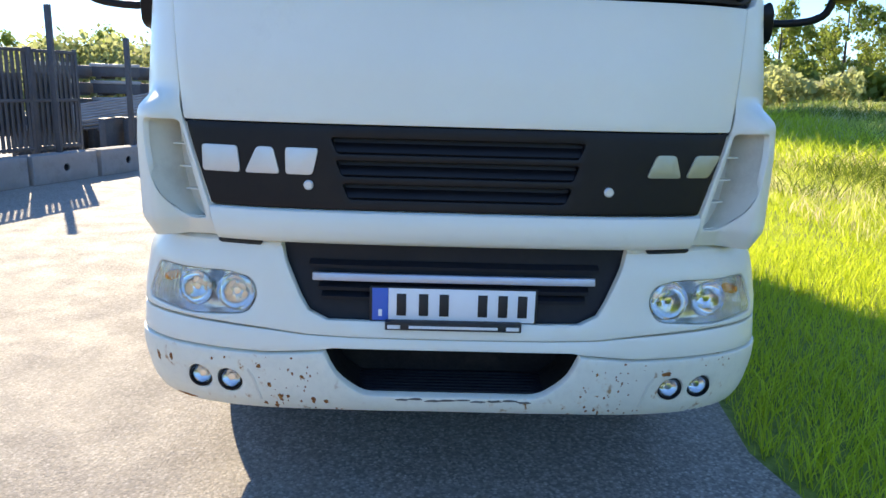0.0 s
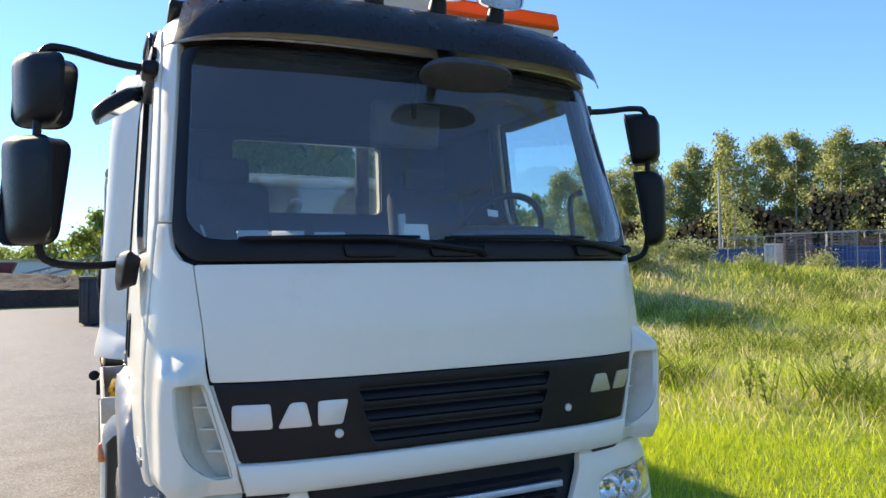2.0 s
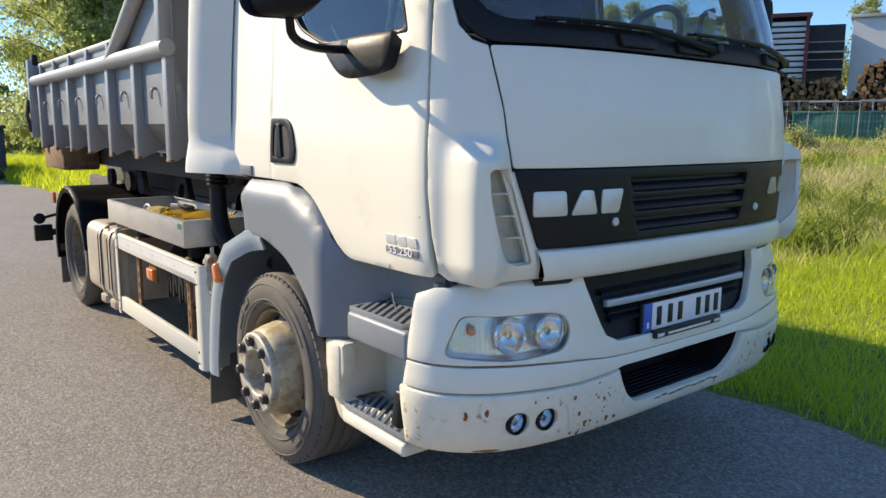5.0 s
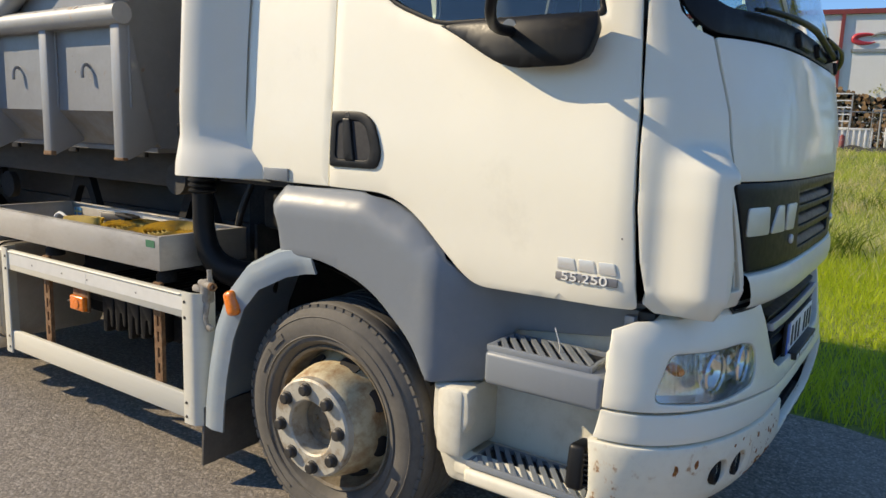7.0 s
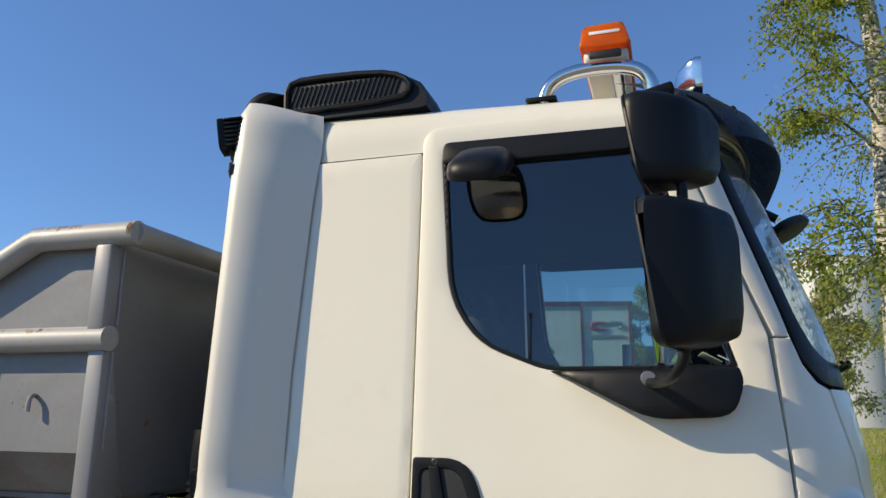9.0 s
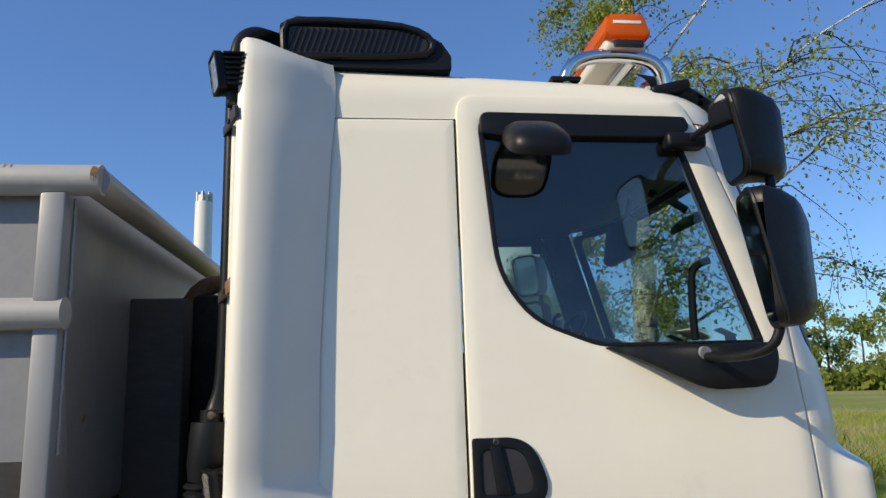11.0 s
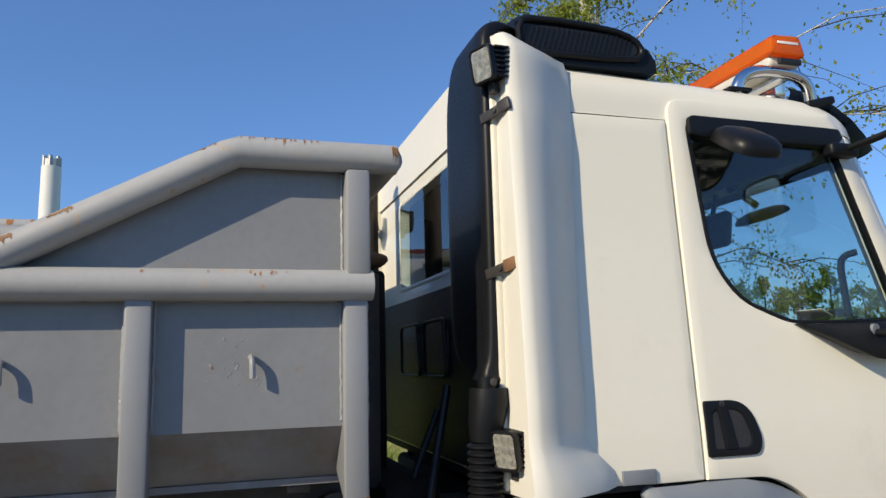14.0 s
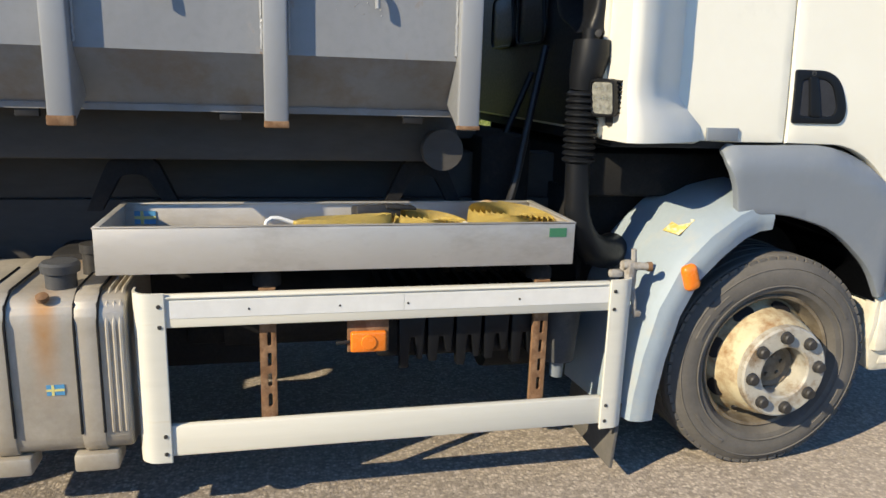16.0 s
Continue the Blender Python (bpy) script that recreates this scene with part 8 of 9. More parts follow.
# verge behind the truck and along the far end of the road
X, Y, g = scatter(26000, 0.6, 12, 12.5, 36, 16)
keep = X > edge_at(Y) + 0.1
blades("far_verge_grass", X[keep], Y[keep], g.gamma(6, 0.05, keep.sum()) + 0.1, g.uniform(0.015, 0.03, keep.sum()), 0.6, LAWN, "green grass behind the road", 17)


# ---- trees ----
def tube_arrays(paths, seg):
    """Tapered tubes along (points, radii), as arrays."""
    VV, FF, o = [], [], 0
    for pts, rad in paths:
        P = np.array(pts)
        T = np.gradient(P, axis=0)
        T /= np.linalg.norm(T, axis=1)[:, None] + 1e-9
        ref = np.where(np.abs(T[:, 2:3]) > 0.9, np.array([[1.0, 0, 0]]), np.array([[0, 0, 1.0]]))
        N = np.cross(T, ref)
        N /= np.linalg.norm(N, axis=1)[:, None] + 1e-9
        B = np.cross(T, N)
        ang = np.linspace(0, 2 * np.pi, seg, endpoint=False)
        R = np.array(rad)[:, None, None]
        ring = P[:, None] + R * (np.cos(ang)[None, :, None] * N[:, None] + np.sin(ang)[None, :, None] * B[:, None])
        VV.append(ring.reshape(-1, 3))
        k = np.arange(seg)
        for i in range(len(P) - 1):
            a = o + i * seg
            FF.append(np.stack([a + k, a + (k + 1) % seg, a + seg + (k + 1) % seg, a + seg + k], 1))
        o += len(P) * seg
    return np.concatenate(VV), np.concatenate(FF)


def leaf_arrays(C, size, g):
    """A small diamond leaf at each point."""
    n = len(C)
    u = g.normal(0, 1, (n, 3))
    u /= np.linalg.norm(u, axis=1)[:, None]
    u[:, 2] -= 0.5
    w = np.cross(u, g.normal(0, 1, (n, 3)))
    w /= np.linalg.norm(w, axis=1)[:, None] + 1e-9
    s = size * g.uniform(0.6, 1.3, (n, 1))
    V = np.stack([C, C + u * s * 0.5 + w * s * 0.42, C + u * s, C + u * s * 0.5 - w * s * 0.42], 1).reshape(-1, 3)
    return V, np.arange(n * 4).reshape(-1, 4)


def birch(name, x, y, h, spread, n_limb, n_leaf, leaf, seed, trunk_r, low=0.3, mtl=None, label="", fork=False, group="", lean=0.02, dark=False, oneway=False):
    g = np.random.default_rng(seed)
    z0 = float(land(x, y)) - 0.05
    t = thing(name, label, "tree", group, at=(x, y, z0))
    ts = np.linspace(0, 1, 12)
    la = g.uniform(0, 6.28)
    wob = np.cumsum(g.normal(0, 0.012, (12, 2)), 0) * h * 0.4
    tr = np.stack([ts * h * lean * math.cos(la) + wob[:, 0] * ts, ts * h * lean * math.sin(la) + wob[:, 1] * ts, ts * h], 1)
    rad = trunk_r * (1 - 0.93 * ts) ** 0.8
    rad[0] *= 1.35
    paths = [(tr, rad)]
    limbs, twigs = [], []
    for i in range(n_limb):
        s = low + (0.97 - low) * (i + g.uniform(0, 1)) / n_limb
        p = np.array([np.interp(s, ts, tr[:, k]) for k in range(3)])
        a = g.uniform(0, 6.28)
        L = spread * (1.15 - 0.75 * abs(s - 0.45) - 0.55 * s) * g.uniform(0.7, 1.25)
        if oneway:
            L *= 0.80 - 0.5 * math.sin(a)
        up = g.uniform(0.5, 1.2)
        pts = []
        for q in np.linspace(0, 1, 7):
            pts.append(p + np.array([math.cos(a) * L * q, math.sin(a) * L * q, L * (up * q - 0.55 * q ** 2.6)]) + g.normal(0, 0.035 * L, 3) * q)
        rr = max(0.010, trunk_r * (0.17 if oneway else 0.34) * (1 - 0.75 * s)) * (1 - 0.85 * np.linspace(0, 1, 7))
        limbs.append((pts, rr))
        pts = np.array(pts)
        for j in range(11 if trunk_r > 0.165 else 5):
            q = g.uniform(0.22 if oneway else 0.35, 1.0)
            b0 = np.array([np.interp(q, np.linspace(0, 1, 7), pts[:, k]) for k in range(3)])
            a2 = a + g.normal(0, 0.8)
            l2 = L * g.uniform(0.25, 0.5)
            tw = [b0 + np.array([math.cos(a2) * l2 * u, math.sin(a2) * l2 * u, l2 * (0.35 * u - 0.8 * u ** 2)]) + g.normal(0, 0.03 * l2, 3) * u for u in np.linspace(0, 1, 5)]
            twigs.append((tw, 0.010 * (1 - 0.8 * np.linspace(0, 1, 5)) * (1 if trunk_r > 0.165 else 1.6)))
    Vt, Ft = tube_arrays(paths, 14 if trunk_r > 0.165 else 7)
    ob = new("trunk", fast_mesh("trunk", Vt, Ft, BIRCH if not dark else TWIG, True))
    ob.parent = t
    Vt, Ft = tube_arrays(limbs, 7 if trunk_r > 0.165 else 5)
    ob = new("branchwork", fast_mesh("branchwork", Vt, Ft, BIRCH if trunk_r > 0.165 else TWIG, True))
    ob.parent = t
    tagged(ob, kind="stuff")
    Vt, Ft = tube_arrays(twigs, 3)
    ob = new("twigwork", fast_mesh("twigwork", Vt, Ft, TWIG, True))
    ob.parent = t
    tagged(ob, kind="stuff")
    # leaves along the twigs and the outer limbs
    C = []
    allp = [np.array(p) for p, _ in twigs] + [np.array(p)[3:] for p, _ in limbs]
    wts = np.array([len(p) for p in allp], float)
    pick = g.choice(len(allp), n_leaf, p=wts / wts.sum())
    for k in pick:
        p = allp[k]
        u = g.uniform(0, len(p) - 1.001)
        i = int(u)
        C.append(p[i] + (p[i + 1] - p[i]) * (u - i))
    C = np.array(C) + g.normal(0, 0.05 + leaf * 0.75 + (0.0 if trunk_r > 0.165 else 0.10), (n_leaf, 3)) * np.array([1, 1, 1.0])
    C[:, 2] -= np.abs(g.normal(0, leaf * 0.9, n_leaf))
    Vt, Ft = leaf_arrays(C, leaf, g)
    ob = new("crown", fast_mesh("crown", Vt, Ft, mtl or LEAF_FAR))
    ob.parent = t
    return t


birch("birch_tree", 4.95, -1.5, 10.5, 3.3, 42, 36000, 0.042, 21, 0.17, 0.17, LEAF_NEAR, "young birch with peeling white bark and sparse spring leaves", lean=0.03, oneway=True)
near = "birches behind the truck"
for i, (az, r, h, sp) in enumerate(((10.2, 31, 11.2, 2.7), (12.6, 29, 11.0, 3.1), (15.2, 33, 11.5, 3.3), (18.5, 36, 10.5, 3.6), (11.4, 37, 12.4, 3.0), (16.5, 30, 10.4, 3.2))):
    birch("birch_tree", *at(az, r), h, sp, 48, 36000, 0.115, 40 + i, 0.16, 0.10, LEAF_BIRCH, "tall leafy birch at the edge of the road", group=near)
wood = "trees across the meadow"
for i, (az, r, h, sp, dense_) in enumerate(((36, 64, 9.0, 2.6, 1), (38, 62, 10.0, 2.6, 1), (40, 66, 9.0, 2.6, 1), (41.5, 55, 8.6, 2.2, 1), (44.6, 66, 9.6, 2.6, 1.2), (47.4, 68, 10.4, 2.6, 1.2), (51.6, 70, 11.6, 2.8, 1.2), (53.8, 72, 11.6, 2.6, 1.2), (43.2, 50, 8.0, 1.3, 0.45), (46.2, 54, 9.0, 2.3, 1.0), (48.9, 52, 9.6, 1.6, 0.7), (50.6, 55, 9.6, 2.4, 1.2), (52.6, 54, 9.4, 2.4, 1.2), (55.6, 46, 8.2, 1.9, 1.2), (57.5, 60, 9.2, 2.2, 1),
                                            (60.2, 44, 8.6, 1.4, 0.2), (65.5, 96, 12.0, 3.0, 1), (67.8, 98, 16.0, 3.4, 1), (80.8, 92, 15, 2.5, 0.8), (83.8, 94, 15.2, 2.5, 0.6), (86.9, 84, 15.5, 3.0, 1), (89, 48, 9.6, 1.2, 0.4), (91, 84, 16.5, 3.4, 1.2), (94, 82, 15, 3.4, 1), (99.6, 38, 7.4, 2.0, 1.1), (106, 60, 9, 3, 1), (112, 66, 9, 3, 1))):
    if 40 < az < 58.5 and r < 60 and dense_ >= 1:
        r, h = r + 13, h * 1.25
    birch("birch_tree", *at(az, r), h, sp, 32, int(9500 * dense_), 0.10 + 0.0012 * r, 80 + i, 0.13, 0.10, LEAF_FAR, "slender birch across the meadow", group=wood)
back = "far wood"
far = [(19 + 1.35 * k, 95 + 7 * math.sin(k * 2.1), 9.8 + 1.4 * math.sin(k * 1.7), 3.0) for k in range(17)] + [(121 + 2.2 * k, 90 + 8 * math.sin(k), 10.0 + 1.4 * math.sin(k * 2.3), 3.2) for k in range(15)]
far += [(-33 + 3.3 * k, 100 + 6 * math.sin(k * 1.9), 6.2 + 0.9 * math.sin(k * 2.7), 3.8) for k in range(11)] + [(0.5 + 1.8 * k, 66 + 4 * math.sin(k), 6.8 + 0.7 * math.sin(k * 3), 2.6) for k in range(4)]
# unseen trees behind the viewpoint, added for reflections in glass and bonnet
far += [(158 + 7 * k, 55 + 9 * math.sin(k * 1.3), 9 + 2 * math.sin(k * 2.2), 4.0) for k in range(14)]
for i, (az, r, h, sp) in enumerate(far):
    birch("leafy_tree", *at(az, r), h, sp, 18, 2300, 0.34, 140 + i, 0.18, 0.08, LEAF_DARK, "dense green tree in the far wood", group=back, dark=True)


# ---- small plants in the meadow ----
def sapling(x, y, h, seed):
    g = np.random.default_rng(seed)
    t = thing("sapling", "thin leafy sapling growing in the meadow", "plant", "saplings in the meadow", at=(x, y, float(land(x, y)) - 0.02))
    stems, C = [], []
    for k in range(4):
        a, l = g.uniform(0, 6.28), h * g.uniform(0.6, 1.0)
        p = np.array([[math.cos(a) * l * 0.22 * u, math.sin(a) * l * 0.22 * u, l * u] for u in np.linspace(0, 1, 6)])
        stems.append((p, 0.006 * (1 - 0.8 * np.linspace(0, 1, 6))))
        for u in g.uniform(0.2, 1.0, 26):
            i = min(4, int(u * 5))
            C.append(p[i] + (p[i + 1] - p[i]) * (u * 5 - i) + g.normal(0, 0.035, 3))
    Vt, Ft = tube_arrays(stems, 5)
    new("stem", fast_mesh("stem", Vt, Ft, TWIG, True)).parent = t
    Vt, Ft = leaf_arrays(np.array(C), 0.05, g)
    new("foliage", fast_mesh("foliage", Vt, Ft, LEAF_NEAR)).parent = t


for i, (az, r, h) in enumerate(((55.5, 9.5, 1.0), (57.3, 9.0, 0.8), (61.0, 10.5, 0.9), (66.5, 9.5, 0.7), (52.0, 16, 1.0), (69, 14, 0.9), (47, 13, 0.8), (72, 17, 1.0), (42, 19, 0.9))):
    sapling(*at(az, r), h, 300 + i)


# ---- yard across the meadow ----
REDPAINT = surface("red_steel", (0.20, 0.035, 0.035), 0.6, vary=0.12)
WHITEWALL = surface("white_sheet_wall", (0.62, 0.63, 0.64), 0.55, vary=0.04, scale=0.4)
SLAT = surface("pale_timber", (0.68, 0.66, 0.63), 0.7, vary=0.12, scale=0.7)
DARKWALL = surface("dark_shed", (0.035, 0.032, 0.035), 0.8, vary=0.3, scale=0.8)
BLUE = surface("blue_steel", (0.025, 0.085, 0.26), 0.5, vary=0.15, scale=1.5)
GREEN = surface("green_steel", (0.03, 0.17, 0.13), 0.5, vary=0.15, scale=1.5)
NAVY = surface("dark_blue_steel", (0.022, 0.030, 0.042), 0.55, vary=0.2, scale=1.2, dirt=(0.06, 0.055, 0.05), dirt_at=(0.5, 0.8), dirt_scale=2)
GALV = surface("galvanised", (0.34, 0.345, 0.34), 0.5, metal=0.6, vary=0.15, scale=4)
CONCRETE = surface("concrete", (0.30, 0.29, 0.275), 0.9, vary=0.12, scale=1.5, dirt=(0.18, 0.17, 0.16), dirt_at=(0.5, 0.8), dirt_scale=3, bump=0.4, bump_scale=60, dist=0.004)
WOOD = surface("pallet_wood", (0.36, 0.26, 0.17), 0.85, vary=0.25, scale=4)
PINKWOOD = surface("red_pallet_wood", (0.36, 0.20, 0.16), 0.85, vary=0.25, scale=4)
SOIL = surface("dark_soil", (0.045, 0.036, 0.03), 0.95, vary=0.4, scale=1.5, bump=0.8, bump_scale=8, dist=0.1)
BARK = Nodes("log_wood")
_g = BARK.t.nodes.new("ShaderNodeObjectInfo")
_g2 = BARK.t.nodes.new("ShaderNodeNewGeometry")
_r = BARK.maths("FRACT", BARK.maths("ADD", _g.outputs["Random"], _g2.outputs["Random Per Island"]), 0.0)
BARK.base(BARK.mix(BARK.ramp(BARK.noise(9, 4), 0.3, 0.7), BARK.mix(_r, (0.10, 0.05, 0.026), (0.40, 0.25, 0.13)), BARK.mix(_r, (0.055, 0.03, 0.018), (0.24, 0.14, 0.07))))
BARK.set(Roughness=0.9)
BARK = BARK.m
BARKSIDE = surface("log_bark", (0.06, 0.04, 0.028), 0.95, vary=0.4, scale=3)


def turn_to(az):
    return turned(0, 0, -az)


def across(az, r, side_, depth, z):
    """A place in a frame that faces the road's bend: to the right, away and up from a bearing and distance."""
    x, y = at(az, r)
    a = radians(az)
    return Vector((x + side_ * math.cos(a) + depth * math.sin(a), y - side_ * math.sin(a) + depth * math.cos(a), z))


def width(az0, az1, r):
    return 2 * r * math.tan(radians(abs(az1 - az0) / 2))


# slatted timber shed with red posts
R = 75
W = width(54.6, 64.4, R)
shed = thing("timber_shed", "open timber shed with white boards stacked behind red posts", "building", at=across(59.5, R, 0, 0, 0))
def shed_part(name, c, s, mtl, **kw):
    ob = part(name, boxed(across(59.5, R, *c) - Vector(shed.location), s, turn_to(59.5), 0.0), mtl, shed, **kw)
    return ob


shed_part("core", (0, 5.2, 6.2), (W - 0.3, 9.6, 11.2), DARKWALL)
for i in range(11):
    z = 6.3 + i * 0.52
    for k in range(3):
        shed_part("board", (-W / 3 + k * W / 3, 0.1, z), (W / 3 - 0.25, 0.5, 0.33), SLAT)
for k in range(4):
    shed_part("post", (-W / 2 + k * W / 3, -0.15, 6.1), (0.28, 0.4, 12.0), REDPAINT)
shed_part("annex", (W / 2 + 1.7, 4.5, 8.4), (3.2, 6.0, 6.2), DARKWALL)
for zz in (7.4, 9.0):
    shed_part("platform", (W / 2 + 1.7, 1.2, zz), (3.4, 0.8, 0.14), GALV)
    shed_part("hand_rail", (W / 2 + 1.7, 0.85, zz + 0.9), (3.4, 0.07, 0.07), GALV)
shed_part("roof", (0, 5, 12.25), (W + 0.6, 10.8, 0.35), REDPAINT)
for i in range(9):
    shed_part("side_board", (W / 2 + 0.05, 5.0, 7.2 + i * 0.55), (0.2, 9.5, 0.10), GALV)
# white hall with red trims and a sign
R = 82
hall = thing("white_hall", "large white sheet-clad hall with dark red trims and a company sign", "building", at=across(79, R, 0, 0, 0))
def hall_part(name, c, s, mtl, label=""):
    return part(name, boxed(across(79, R, *c) - Vector(hall.location), s, turn_to(79), 0.0), mtl, hall, label)


def along(az):
    return R * math.tan(radians(az - 79))


x0, x1 = along(70.5), along(86.3)
hall_part("wall", ((x0 + x1) / 2, 8, 7.2), (x1 - x0, 16, 14.4), WHITEWALL)
hall_part("roof_trim", ((x0 + x1) / 2, -0.1, 14.3), (x1 - x0 + 0.3, 0.4, 0.45), REDPAINT)
for az in (70.7, 74.6, 78.5, 82.5, 86.2):
    hall_part("wall_trim", (along(az), -0.12, 7.2), (0.32, 0.35, 14.2), REDPAINT)
sign = hall_part("sign_bar", (along(84.4), -0.1, 10.6), (3.6, 0.12, 0.30), GALV, "grey sign bar")
b = bmesh.new()
tube(b, [across(79, R, along(84.4) + 1.15 * math.cos(a) - 0.5, -0.1, 11.7 + 0.42 * math.sin(a)) - Vector(hall.location) for a in np.linspace(radians(50), radians(310), 16)], [0.06, 0.26, 0.26, 0.05], 6)
part("sign_mark", b, surface("sign_red", (0.45, 0.03, 0.05), 0.5), hall)
b = bmesh.new()
tube(b, [across(79, R, along(84.4) + 0.9 * math.cos(a) + 0.75, -0.12, 11.75 + 0.45 * math.sin(a)) - Vector(hall.location) for a in np.linspace(radians(-60), radians(170), 14)], [0.05, 0.17, 0.17, 0.04], 6)
part("sign_mark", b, GALV, hall)
# low hall further along
R = 86
low = thing("low_hall", "long low pale grey hall behind the log piles", "building", at=across(89, R, 0, 0, 0))
part("wall", boxed(across(89, R, 0, 4, 4.4) - Vector(low.location), (10.5, 8, 8.6), turn_to(89), 0), WHITEWALL, low)
part("roof", boxed(across(89, R, 0, 4, 9.2) - Vector(low.location), (10.9, 8.6, 1.1), turn_to(89), 0), GALV, low)
for k in range(5):
    part("window", boxed(across(89, R, -4 + 2 * k, -0.05, 7.4) - Vector(low.location), (1.5, 0.1, 0.7), turn_to(89), 0), DARKWALL, low)
# white tank with a railing
tx, ty = at(100.2, 62)
tankw = thing("storage_tank", "tall round white storage tank with a railing on top", "tank", at=(tx, ty, 0))
part("shell", lathe(bmesh.new(), [(4.3, -0.2), (4.3, 13.4), (4.15, 13.5), (0, 13.9)], (0, 0, 0), (0, 0, 1), 40), WHITEWALL, tankw)
for k in range(28):
    a = 2 * math.pi * k / 28
    part("rail_post", tube(bmesh.new(), [(4.1 * math.cos(a), 4.1 * math.sin(a), 13.3), (4.1 * math.cos(a), 4.1 * math.sin(a), 14.4)], 0.05, 5), GALV, tankw)
for z in (13.95, 14.4):
    part("rail", tube(bmesh.new(), [(4.1 * math.cos(a), 4.1 * math.sin(a), z) for a in np.linspace(0, 2 * math.pi, 41)], 0.05, 5, False), GALV, tankw)
# small buildings beyond the birch
for az, r, w, h, mtl, nm, lab in ((131, 84, 6, 2.6, CONCRETE, "grey_shed", "low grey shed at the far side of the field"), (104.0, 66, 8, 4.6, REDPAINT, "red_hut", "small red wooden house"), (69.8, 80, 7.4, 12.4, WHITEWALL, "white_silo_house", "white plastered building behind the log pile")):
    t = thing(nm, lab, "building", at=across(az, r, 0, 0, 0))
    part("wall", boxed(across(az, r, 0, 3, h / 2 - 0.2) - Vector(t.location), (w, 6, h + 0.4), turn_to(az), 0), mtl, t)
    part("roof", boxed(across(az, r, 0, 3, h + 0.1) - Vector(t.location), (w + 0.5, 6.6, 0.3), turn_to(az), 0.05), GALV, t)
    for k in (-1, 1) if h < 6 else ():
        part("window", boxed(across(az, r, k * w * 0.25, -0.04, h * 0.55) - Vector(t.location), (1.0, 0.1, 0.9), turn_to(az), 0), DARKWALL, t)
# chimney
cx, cy = 185.0, 42.2
chim = thing("chimney", "tall white factory chimney", "chimney", at=(cx, cy, 0))
part("shaft", lathe(bmesh.new(), [(2.4, -0.2), (2.2, 49.8), (1.75, 50.0), (1.75, 51.6), (0, 51.6)], (0, 0, 0), (0, 0, 1), 28), WHITEWALL, chim)
for k in range(6):
    a = k * math.pi / 3
    part("flue", tube(bmesh.new(), [(1.7 * math.cos(a), 1.7 * math.sin(a), 49.4), (1.7 * math.cos(a), 1.7 * math.sin(a), 52.3)], 0.48, 8), GALV, chim)

# log piles
rng = np.random.default_rng(5)
logm = bmesh.new()
tube(logm, [(0, -2.0, 0), (0, 2.0, 0)], 1.0, 8)
for f in logm.faces:
    f.material_index = 0 if len(f.verts) > 4 else 1
lme = bpy.data.meshes.new("log")
logm.to_mesh(lme)
logm.free()
lme.materials.append(BARK)
lme.materials.append(BARKSIDE)
base_v = np.array([v.co[:] for v in lme.vertices])
base_f = [tuple(p.vertices) for p in lme.polygons]
base_i = [p.material_index for p in lme.polygons]
for pile, (a0, a1, r0, h0) in enumerate(((38, 54, 58, 5.2), (53, 67.5, 60, 7.3), (67, 80.5, 60, 7.1), (80, 93, 60, 5.9))):
    pl = thing("log_pile", "long stack of cut logs showing their sawn ends", "log pile", "log piles in the yard", at=across((a0 + a1) / 2, r0, 0, 0, 1.0))
    VV, FF, MI, o, made = [], [], [], 0, 0
    azc = (a0 + a1) / 2
    w = width(a0, a1, r0)
    z, row = 1.25, 0
    while z < 1.0 + h0:
        top = 1.0 + h0
        xx = -w / 2 + (row % 2) * 0.2
        while xx < w / 2:
            rad = float(rng.uniform(0.10, 0.19))
            prof = 1.0 + h0 * (0.78 + 0.22 * math.sin(xx * 0.55 + pile * 2.0) * math.sin(xx * 0.21 + 1.0)) * min(1.0, (w / 2 - abs(xx)) / 2.2 + 0.35)
            if z < prof:
                c = across(azc, r0, xx, float(rng.uniform(-0.35, 0.35)), z + float(rng.uniform(-0.05, 0.05)))
                m = turn_to(azc + float(rng.normal(0, 3)))
                if made < 75 and abs(xx) < w * 0.35 and z > 1.0 + h0 * 0.45:
                    ob = new("log", lme)
                    ob.parent = pl
                    ob.matrix_basis = Matrix.Translation(c - Vector(pl.location)) @ m.to_4x4() @ Matrix.Diagonal((rad, 1, rad, 1))
                    made += 1
                else:
                    P = (base_v * np.array([rad, 1, rad])) @ np.array(m).T + np.array(c - Vector(pl.location))
                    VV.append(P)
                    FF += [tuple(i + o for i in f) for f in base_f]
                    MI += base_i
                    o += len(P)
            xx += rad * 2.0
        z += 0.26
        row += 1
    me = sheet_mesh("log_rest", np.concatenate(VV).tolist(), FF, (BARK, BARKSIDE), False)
    me.polygons.foreach_set("material_index", MI)
    ob = new("log_rest", me)
    ob.parent = pl
    tagged(ob, kind="stuff")

